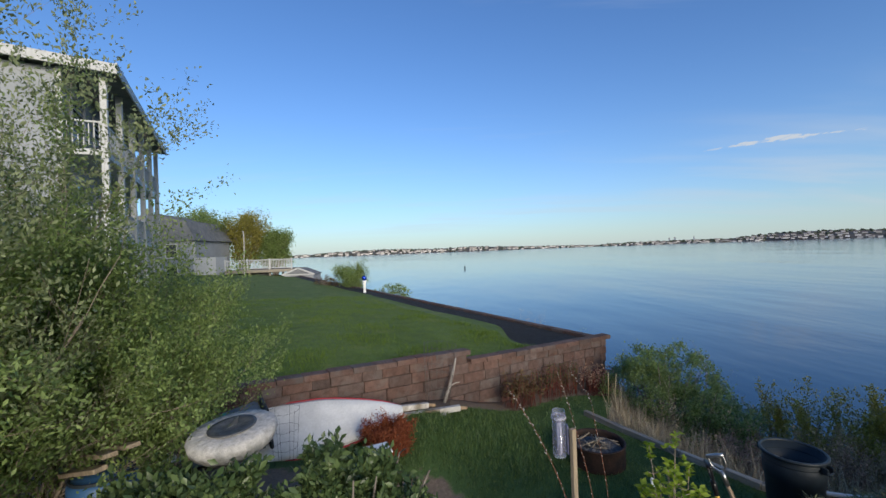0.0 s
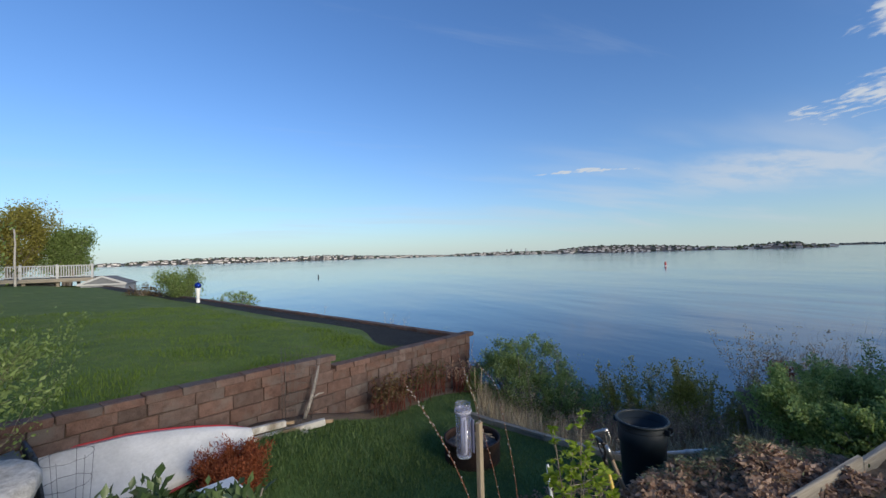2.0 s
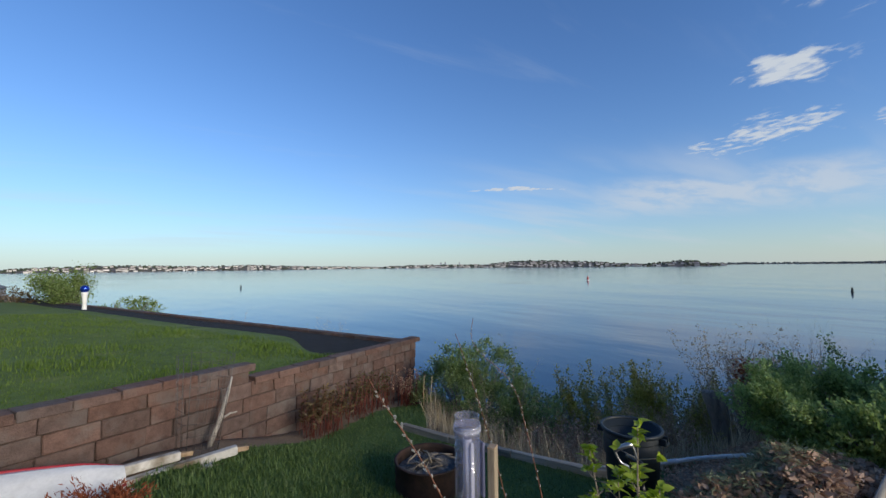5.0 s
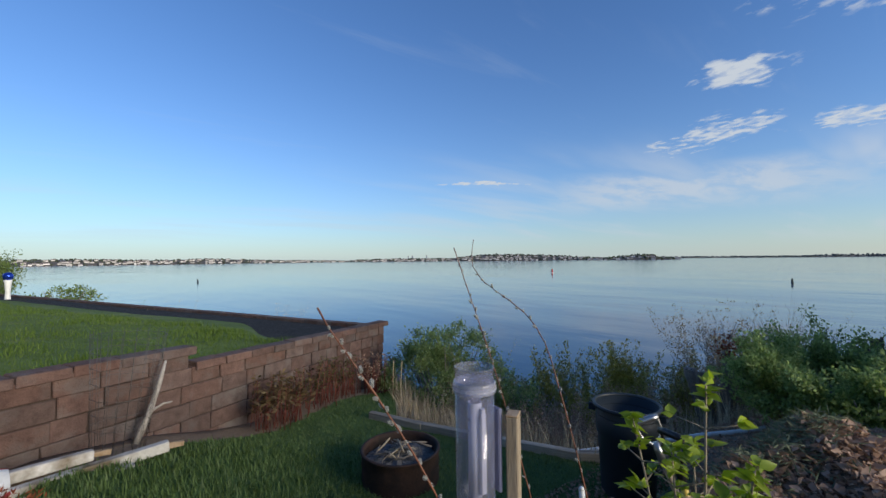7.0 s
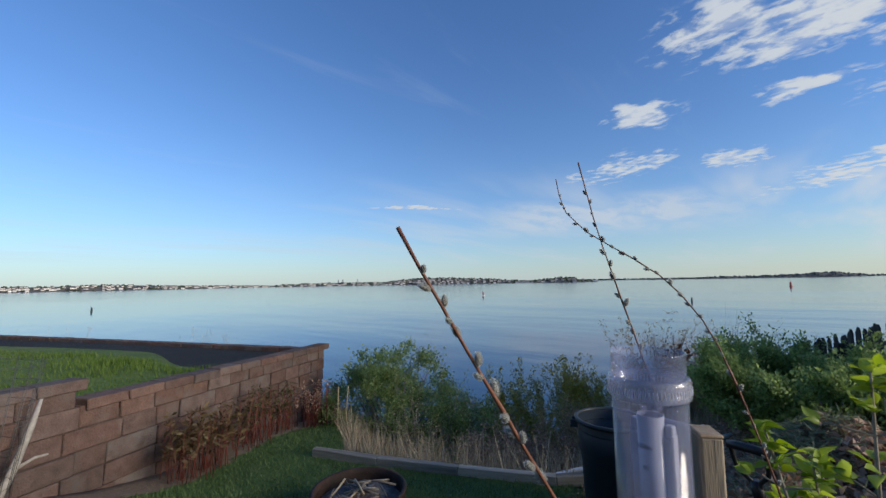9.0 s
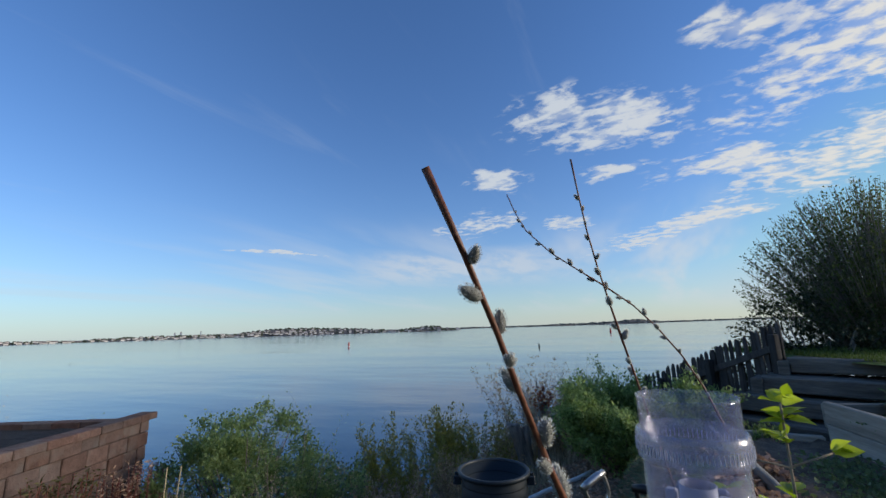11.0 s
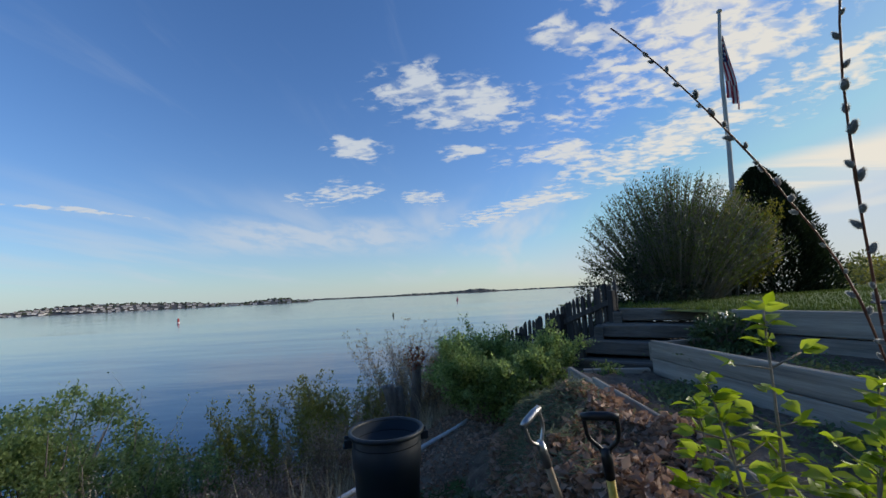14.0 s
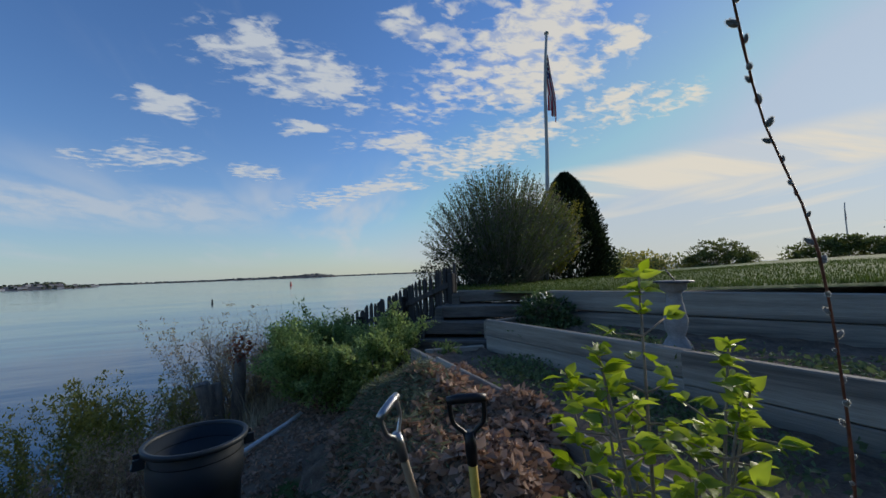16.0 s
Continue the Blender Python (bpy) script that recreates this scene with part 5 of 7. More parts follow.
def litter():
    nr = np.random.default_rng(5)
    n = 34000
    x, y = nr.uniform(1.2, 7.6, n), nr.uniform(0.2, 4.6, n)
    z = land(x, y)
    keep = (z > -0.4) & ~((x < 5.6) & (y < 1.9))
    x, y, z = x[keep], y[keep], z[keep]
    ob = put("leaf_litter", leaves_mesh("leaf_litter", np.stack([x, y, z + 0.012], 1), nr.normal(size=(len(x), 3)) * (1, 1, 0.25), nr.uniform(0.02, 0.06, len(x)), M_DEADLEAF, 0.6, 0.5, nr))
    tagged(ob, "scattered dead brown leaves over the bare soil", "leaf litter", kind="stuff")


litter()


M_STEP = material("dark worn step timber", (0.085, 0.075, 0.062), (0.22, 0.195, 0.16), 0.88, 4, 35, 0.8, vary=0.25, stain=(0.05, 0.05, 0.04), stain_at=0.55, stretch=(0.4, 4, 4), depth=0.015)


def garden_steps():
    rng = random.Random(9)
    for k in range(4):
        z = 0.91 + 0.2 * k
        x, y = 5.75 + 0.24 * k, 1.62 - 0.34 * k
        st = thing("garden_step", "worn grey timber garden step", "step", pose(x, y, z - 0.45, rng.uniform(-2, 2), rng.uniform(-2, 2), 62 + k * 4 + rng.uniform(-4, 4)), "timber garden steps")
        part("riser", box((1.25, 0.16, 0.17), pose(0.15, 0, 0.45), 0.016, 0.016, rng), M_STEP, st)
        part("tread", box((1.2, 0.5, 0.05), pose(0.15, -0.30, 0.505), 0.01, 0.014, rng), M_STEP, st)
        part("side", box((0.12, 0.5, 0.6), pose(0.82, -0.1, 0.2), 0.01, 0.006, rng), M_STEP, st)
    sl = thing("loose_plank", "loose weathered plank lying beside the steps", "plank", pose(5.6, 2.15, 0.72, 0, -14, 30))
    part("plank", box((0.75, 0.24, 0.05), pose(0, 0, 0.1), 0.006, 0.006, rng), M_STEP, sl)


garden_steps()


def picket_fence():
    f = thing("picket_fence", "dark weathered picket fence running down the bank", "fence", pose(6.9, 0.9, 0))
    rng = random.Random(14)
    a, b = Vector((-0.18, 0.48, 0)), Vector((2.1, 2.45, 0))
    d = (b - a)
    ang = math.degrees(math.atan2(d.y, d.x))
    n = 50
    me = []
    for k in range(3):
        bm = bmesh.new()
        h = 1.25
        w = 0.027
        prof = [(-w, 0), (w, 0), (w, h - 0.05), (0.008, h), (-0.008, h), (-w, h - 0.05)]
        lo = [bm.verts.new((x, -0.01, z)) for x, z in prof]
        hi = [bm.verts.new((x, 0.01, z)) for x, z in prof]
        bm.faces.new(lo)
        bm.faces.new(hi[::-1])
        for q in range(6):
            bm.faces.new((lo[q], hi[q], hi[(q + 1) % 6], lo[(q + 1) % 6]))
        bmesh.ops.recalc_face_normals(bm, faces=bm.faces)
        m = bpy.data.meshes.new("picket")
        bm.to_mesh(m)
        bm.free()
        m.materials.append(M_FENCE)
        me.append(m)

    def top_z(u):
        return 2.03 - 1.10 * u
    for k in range(n):
        u = k / (n - 1)
        p = a.lerp(b, u)
        put("picket", rng.choice(me), f, m=pose(p.x, p.y, top_z(u) - 1.25 + rng.uniform(-0.03, 0.03), rng.uniform(-1.5, 1.5), rng.uniform(-1.2, 1.2), ang))
    for off in (0.25, 0.95):
        p, q = a.copy(), b.copy()
        p.z, q.z = top_z(0) - 1.25 + off, top_z(1) - 1.25 + off
        dd = q - p
        part("rail", box((dd.length, 0.04, 0.08), pose(dd.length / 2, 0.035, 0), 0.005), M_FENCE, f, m=Matrix.Translation(p) @ dd.to_track_quat("X", "Z").to_matrix().to_4x4())
    for k in range(4):
        u = k / 3
        p = a.lerp(b, u)
        part("post", box((0.09, 0.09, 1.6), pose(0, 0.09, 0), 0.008), M_FENCE, f, m=pose(p.x, p.y, top_z(u) - 0.95, 0, 0, ang))


picket_fence()


def sundial():
    s = thing("sundial", "grey cast stone baluster sundial standing in the bed", "sundial", pose(3.343, 0.534, 1.177))
    part("pedestal", lathe([(0, 0), (0.115, 0), (0.115, 0.05), (0.1, 0.07), (0.085, 0.1), (0.062, 0.13), (0.085, 0.2), (0.092, 0.26), (0.078, 0.34), (0.06, 0.42), (0.056, 0.48), (0.075, 0.5), (0.098, 0.515), (0.1, 0.555), (0.125, 0.57), (0, 0.57)], 32), M_STONE_GREY, s, smooth=True)
    part("dial_plate", lathe([(0, 0.57), (0.15, 0.572), (0.155, 0.578), (0.15, 0.586), (0, 0.588)], 40), M_SLATE, s, smooth=True)
    tubes("gnomon", [[((0, -0.02, 0.586), 0.007), ((0, 0.03, 0.64), 0.006), ((0, 0.085, 0.70), 0.004)]], M_SLATE, s, 8)


sundial()


def flagpole(x, y, z, top, r, label, flag, seed, lean=(0, 0)):
    p = thing("flagpole", label, "flagpole", pose(x, y, z))
    h = top - z
    rng = random.Random(seed)
    pts = [((lean[0] * k / 8 + 0.03 * math.sin(k * 1.3) * k / 8, lean[1] * k / 8 + 0.03 * math.cos(k) * k / 8, h * k / 8), r * (1 - 0.45 * k / 8)) for k in range(9)]
    tubes("pole", [pts], M_POLE, p, 10)
    part("finial", lathe([(0, -0.02), (r, 0), (r * 0.8, 0.05), (0, 0.09)], 12), M_POLE, p, m=pose(*pts[-1][0]), smooth=True)
    if not flag:
        return
    top_f, drop = h - flag[0], flag[1]
    nu, nv = 40, 60
    verts, faces, mats = [], [], []
    for j in range(nv + 1):
        v = j / nv
        wd = 0.10 + 0.28 * math.sin(min(v * 1.25, 1) * math.pi / 2) * (1 - 0.25 * v)
        for i in range(nu + 1):
            u = i / nu
            fold = math.sin(u * 13 + v * 2) * 0.05 * (0.4 + v)
            verts.append((u * wd * 0.2 + 0.03 + fold * 0.9 + lean[0], -u * wd * 0.95 + lean[1] * 0.9 + 0.03 * math.sin(v * 6), top_f - v * drop - u * 0.25 * (0.3 + v)))
    for j in range(nv):
        for i in range(nu):
            faces.append((j * (nu + 1) + i, j * (nu + 1) + i + 1, (j + 1) * (nu + 1) + i + 1, (j + 1) * (nu + 1) + i))
            if j < nv * 0.42 and i < nu * 0.62:
                mats.append(2)
            else:
                mats.append((i * 13 // nu + (j // 22)) % 2)
    me = mesh_of("flag", verts, faces, M_FLAGR, True)
    me.materials.append(M_FLAGW)
    me.materials.append(M_FLAGB)
    me.polygons.foreach_set("material_index", mats)
    fl = put("flag", me, p, "limp red white and blue striped flag")
    star = lathe([(0, 0), (0.022, 0), (0.022, 0.004), (0, 0.004)], 10)
    sm = bpy.data.meshes.new("star")
    star.to_mesh(sm)
    star.free()
    sm.materials.append(M_FLAGW)
    for k in range(18):
        j, i = 3 + (k // 4) * 5, 3 + (k % 4) * 5
        v = Vector(verts[j * (nu + 1) + i])
        put("star", sm, fl, m=Matrix.Translation(v + Vector((-0.012, -0.004, 0))) @ Matrix.Rotation(radians(90), 4, "Y"))


M_POLE = material("pale weathered pole", (0.3, 0.28, 0.25), (0.5, 0.48, 0.44), 0.7, 6, 40, 0.2, stretch=(4, 4, 0.4))
M_FLAGR, M_FLAGW, M_FLAGB = plain("flag red", (0.35, 0.03, 0.05), 0.85), plain("flag white", (0.6, 0.58, 0.56), 0.85), plain("flag navy", (0.03, 0.04, 0.12), 0.85)
flagpole(10.9, -2.68, float(right_lawn_height(10.9, -2.68)), 8.76, 0.07, "pale wooden flagpole with a limp striped flag", (0.55, 1.7), 3, (-0.1, -0.32))
flagpole(41.7, -70.6, 1.6, 9.8, 0.12, "distant flagpole with a flag beyond the lawn", (0.1, 2.2), 4)
M_HEDGELEAF = leaf_material("hedge leaf", (0.05, 0.065, 0.02), (0.15, 0.17, 0.05), 0.4)
M_CONIFER = leaf_material("dark conifer spray", (0.008, 0.016, 0.006), (0.03, 0.045, 0.016), 0.12, 0.7)
shrub("forsythia_bush", "yellow-green tinted bush beside the flagpole", "bush", (9.7, -1.75, 1.5), 18, 1.9, 0.42, 0.06, 9, leaf_material("yellow green leaf", (0.07, 0.075, 0.015), (0.19, 0.18, 0.035), 0.45), 52, M_BARK, 2, 0.022, 0.4, 6, 0.5, 0.5, 0.55, 1, 0.3)


def low_thicket(name, label, at, rad, height, count, leaf, mat, seed, category="bush"):
    """A dense rounded bush: stems inside, leaf sprays over an uneven outline."""
    nr = np.random.default_rng(seed)
    rng = random.Random(seed)
    t = thing(name, label, category, pose(*at))
    lines = []
    for k in range(24):
        a = rng.uniform(0, 6.28)
        q = Vector((math.cos(a) * rad[0] * rng.uniform(0.2, 0.85), math.sin(a) * rad[1] * rng.uniform(0.2, 0.85), height * rng.uniform(0.5, 0.9)))
        lines.append([((q.x * 0.15, q.y * 0.15, -0.15), 0.025), (q * 0.6, 0.015), (q, 0.005)])
    tagged(tubes("branchwork", lines, M_BARK, t, 5), kind="stuff")
    clumps = 220
    d = nr.normal(size=(clumps, 3))
    d[:, 2] = np.abs(d[:, 2]) * 0.9
    d /= np.linalg.norm(d, axis=1, keepdims=True)
    rr = nr.uniform(0.55, 1.04, clumps)[:, None]
    c = d * rr * (rad[0], rad[1], height)
    per = count // clumps
    p = np.repeat(c, per, 0) + nr.normal(0, 0.06, (clumps * per, 3)) * (rad[0], rad[1], height * 0.6)
    p[:, 2] = np.maximum(p[:, 2], -0.05)
    w = np.repeat(d, per, 0) * 0.6 + nr.normal(0, 0.7, p.shape)
    put("foliage", leaves_mesh("leaves", p, w, leaf * nr.uniform(0.6, 1.3, len(p)), mat, 0.5, 0.3, nr), t)


low_thicket("hedge_bush", "dark dense bush behind the picket fence", (8.35, 0.55, 0.9), (1.25, 1.25, 0), 1.55, 9000, 0.06, leaf_material("dark hedge leaf", (0.012, 0.02, 0.008), (0.04, 0.055, 0.02), 0.2), 55)
low_thicket("ivy_mound", "rounded ivy mound hanging over the timber wall", (5.3, 0.62, 1.17), (0.42, 0.36, 0), 0.42, 3500, 0.055, M_DARKLEAF, 56, "ivy")


def conifer(at, r, h, seed):
    nr = np.random.default_rng(seed)
    t = thing("conifer", "tall dense dark conifer of conical shape on the lawn", "tree", pose(*at))
    tubes("trunk", [[((0, 0, -0.1), 0.09), ((0, 0, h * 0.5), 0.06), ((0, 0, h * 0.95), 0.02)]], M_BARK, t, 8)
    n = 36000
    u = nr.uniform(0, 1, n)
    prof = r * np.clip(1 - u ** 1.7, 0, 1) ** 0.75 * (0.9 + 0.1 * nr.uniform(0, 1, n))
    a = nr.uniform(0, 2 * np.pi, n)
    bump = 1 + 0.09 * np.sin(a * 5 + u * 9) + 0.05 * np.sin(a * 11 - u * 17)
    k = nr.uniform(0.45, 1.02, n) ** 0.6
    p = np.stack([np.cos(a) * prof * bump * k, np.sin(a) * prof * bump * k, 0.05 + u * h], 1)
    w = np.stack([np.cos(a), np.sin(a), 0.9 + 0 * a], 1) + nr.normal(0, 0.35, (n, 3))
    put("foliage", leaves_mesh("foliage", p, w, nr.uniform(0.06, 0.16, n), M_CONIFER, 0.3, 0.3, nr), t)


def twig_dome(at, rad, height, seed):
    """A vase of hundreds of thin twigs fanning out to a rounded dome, small leaves along each."""
    nr = np.random.default_rng(seed)
    t = thing("forsythia_bush", "broad rounded dome of thin twigs with small fresh leaves", "bush", pose(*at))
    lines, at_p, at_w = [], [], []
    for k in range(980):
        a = nr.uniform(0, 2 * np.pi)
        s = np.sqrt(nr.uniform(0, 1))
        reach = nr.uniform(0.9, 1.0) if k % 3 else nr.uniform(0.55, 0.9)
        e = Vector((math.cos(a) * s * rad * reach, math.sin(a) * s * rad * reach, height * reach * math.sqrt(max(1 - 0.86 * s * s, 0.05))))
        b = Vector((math.cos(a) * 0.45 * s, math.sin(a) * 0.45 * s, -0.05))
        mid = b.lerp(e, 0.5) + Vector((math.cos(a) * -0.10, math.sin(a) * -0.10, 0.16)) * rad * 0.6
        thick = 0.02 if k % 8 == 0 else 0.009
        path = [b * (1 - u) ** 2 + mid * 2 * u * (1 - u) + e * u * u for u in (0, 0.25, 0.5, 0.75, 1)]
        lines.append([(p, thick * (1 - 0.75 * i / 4)) for i, p in enumerate(path)])
        for u in nr.uniform(0.4, 1.0, 36):
            p = b * (1 - u) ** 2 + mid * 2 * u * (1 - u) + e * u * u
            at_p.append(p)
            at_w.append((e - b).normalized())
    tagged(tubes("twigwork", lines, M_BARK, t, 4), kind="stuff")
    at_p = np.array([tuple(p) for p in at_p])
    at_p += nr.normal(0, 0.028, at_p.shape)
    at_w = np.array([tuple(w) for w in at_w]) * 0.8 + nr.normal(0, 0.5, at_p.shape)
    put("foliage", leaves_mesh("leaves", at_p, at_w, nr.uniform(0.03, 0.065, len(at_p)), leaf_material("small forsythia leaf", (0.035, 0.055, 0.016), (0.11, 0.14, 0.04), 0.4), 0.45, 0.3, nr), t)


twig_dome((8.95, -0.45, 1.3), 1.98, 3.0, 53)
conifer((11.1, -3.55, 1.45), 1.28, 3.15, 61)
low_thicket("round_bush", "broad round olive bush far across the lawn", (16.9, -16.2, 1.5), (1.6, 1.7, 0), 1.45, 8000, 0.12, M_HEDGELEAF, 57)
low_thicket("hedge_bush", "dark clipped hedge beyond the lawn", (27.5, -44.5, 1.6), (5.5, 2.0, 0), 2.3, 7000, 0.3, M_HEDGELEAF, 58)
low_thicket("round_bush", "dark round tree crown above the far hedge", (23.5, -48.0, 1.6), (3.0, 3.0, 0), 4.4, 6000, 0.3, M_CONIFER, 59)
for k in range(9):
    bx, by = 30 + 4.6 * k, -26.0 - 3.5 * k + (k % 3) * 2
    low_thicket("far_thicket", "low bare brown-green thicket on the skyline", (bx, by, 0.6), (3.4, 2.4, 0), 2.1 + 0.5 * (k % 3), 1500, 0.3, M_OLIVE if k % 2 else M_HEDGELEAF, 600 + k)


M_THICKLEAF = leaf_material("deep green bush leaf", (0.13, 0.19, 0.06), (0.34, 0.42, 0.16), 0.5)
M_GROUNDLEAF = leaf_material("dull ground cover leaf", (0.08, 0.115, 0.05), (0.2, 0.25, 0.1), 0.3)


def bed_weeds():
    """Low green ground cover in the beds and at the step foot."""
    nr = np.random.default_rng(33)
    for name, label, x0, x1, off, z, n in (("ground_cover", "low green ground cover in the upper bed", 1.3, 5.0, -0.5, 1.19, 3400), ("ground_cover", "sparse green weeds in the middle bed", 1.5, 4.6, 0.45, 0.975, 4400)):
        x = nr.uniform(x0, x1, n)
        y = 1.425 + (x - 5.28) * 0.215 + off + nr.normal(0, 0.22, n)
        keep = np.sin(x * 3 + y * 5) + nr.normal(0, 0.6, n) > -0.1
        p = np.stack([x, y, z + nr.uniform(0, 0.05, n)], 1)[keep]
        me = leaves_mesh(name, p, nr.normal(size=p.shape) * (1, 1, 0.4) + (0, 0, 0.4), nr.uniform(0.024, 0.055, len(p)), M_GROUNDLEAF, 0.6, 0.3, nr)
        tagged(put(name, me), label, "weeds", kind="stuff")


bed_weeds()
low_thicket("fern_clump", "small green weed clump at the foot of the steps", (5.35, 1.95, 0.72), (0.32, 0.28, 0), 0.34, 2200, 0.045, M_BANKLEAF, 64, "weeds")


# ---- near the start of the walk ----
def stone_dial():
    x, y = -1.62, 2.62
    g = gz(x, y)
    h = 2.06 - g
    s = thing("stone_sundial", "round pale granite sundial table with a dark dial", "sundial", pose(x, y, g, 4, -3, 0))
    bm = lathe([(0, h - 0.18), (0.20, h - 0.17), (0.265, h - 0.12), (0.298, h - 0.06), (0.298, h - 0.02), (0.28, h), (0.17, h + 0.004), (0, h + 0.004)], 56)
    rng = random.Random(2)
    for v in bm.verts:
        v.co += Vector([rng.uniform(-0.004, 0.004) for _ in range(3)])
    part("table_top", bm, M_STONE, s, smooth=True)
    part("pedestal", lathe([(0, -0.05), (0.12, -0.05), (0.10, 0.1), (0.075, h * 0.5), (0.085, h - 0.15), (0, h - 0.15)], 24), M_STONE, s, smooth=True)
    part("dial_plate", lathe([(0, h + 0.006), (0.135, h + 0.006), (0.162, h + 0.012), (0.162, h + 0.018), (0.14, h + 0.016), (0.1, h + 0.017), (0.095, h + 0.014), (0.05, h + 0.015), (0, h + 0.016)], 48), M_SLATE, s, smooth=True)
    bm = bmesh.new()
    vs = [bm.verts.new((sx, yy, zz)) for sx in (-0.004, 0.004) for yy, zz in ((0.04, h + 0.016), (-0.04, h + 0.016), (-0.055, h + 0.062))]
    bm.faces.new(vs[:3])
    bm.faces.new(vs[3:][::-1])
    for i in range(3):
        bm.faces.new((vs[i], vs[(i + 1) % 3], vs[3 + (i + 1) % 3], vs[3 + i]))
    part("gnomon", bm, M_STEEL, s, m=pose(0, 0, 0, 0, 0, 150))


stone_dial()
shrub("tall_shrub", "tall loose spring shrub with small fresh green leaves", "shrub", (-3.68, 2.6, gz(-3.68, 2.6)), 28, 2.4, 0.42, 0.036, 11, M_BUSHLEAF, 71, M_TWIG, 3, 0.018, 0.45, 4, 0.7, 0.45, 0.6, 1, 0.1, scatter=0.045)
shrub("tall_shrub", "tall loose spring shrub with grey-green young leaves", "shrub", (-3.85, 2.2, gz(-3.85, 2.2)), 22, 2.9, 0.42, 0.038, 10, leaf_material("grey green leaf", (0.12, 0.15, 0.07), (0.28, 0.32, 0.16), 0.35), 72, M_TWIG, 3, 0.018, 0.45, 4, 0.7, 0.45, 0.6, 1, 0.12, scatter=0.045)
shrub("tall_shrub", "loose leafy shrub filling the slope below the house", "shrub", (-3.5, 1.5, gz(-3.5, 1.5)), 16, 1.25, 0.6, 0.034, 9, M_BUSHLEAF, 73, M_TWIG, 3, 0.014, 0.4, 4, 0.7, 0.45, 0.6, 1, 0.08, scatter=0.045)
shrub("tall_shrub", "loose young shrub spreading towards the lawn", "shrub", (-3.0, 3.35, gz(-3.0, 3.35)), 18, 1.95, 0.45, 0.034, 10, M_BUSHLEAF, 79, M_TWIG, 3, 0.014, 0.35, 4, 0.7, 0.45, 0.6, 1, 0.1, scatter=0.045)
low_thicket("evergreen_shrub", "dense evergreen shrub with narrow dark leaves", (-0.82, 2.2, gz(-0.82, 2.2)), (0.66, 0.62, 0), 1.38, 30000, 0.062, M_DARKLEAF, 74, "shrub")
low_thicket("evergreen_shrub", "dense evergreen shrub below the stone sundial", (-1.68, 1.98, gz(-1.68, 1.98)), (0.85, 0.52, 0), 1.12, 28000, 0.062, M_DARKLEAF, 75, "shrub")
shrub("dead_juniper", "small rust-brown dried out juniper", "shrub", (-1.0, 5.39, gz(-1.0, 5.39)), 18, 0.5, 0.6, 0.05, 9, M_RUSTLEAF, 76, M_TWIG, 2, 0.009, 0.12, 5, 0.6, 0.22, 0.6, 2, 0.1, scatter=0.03)


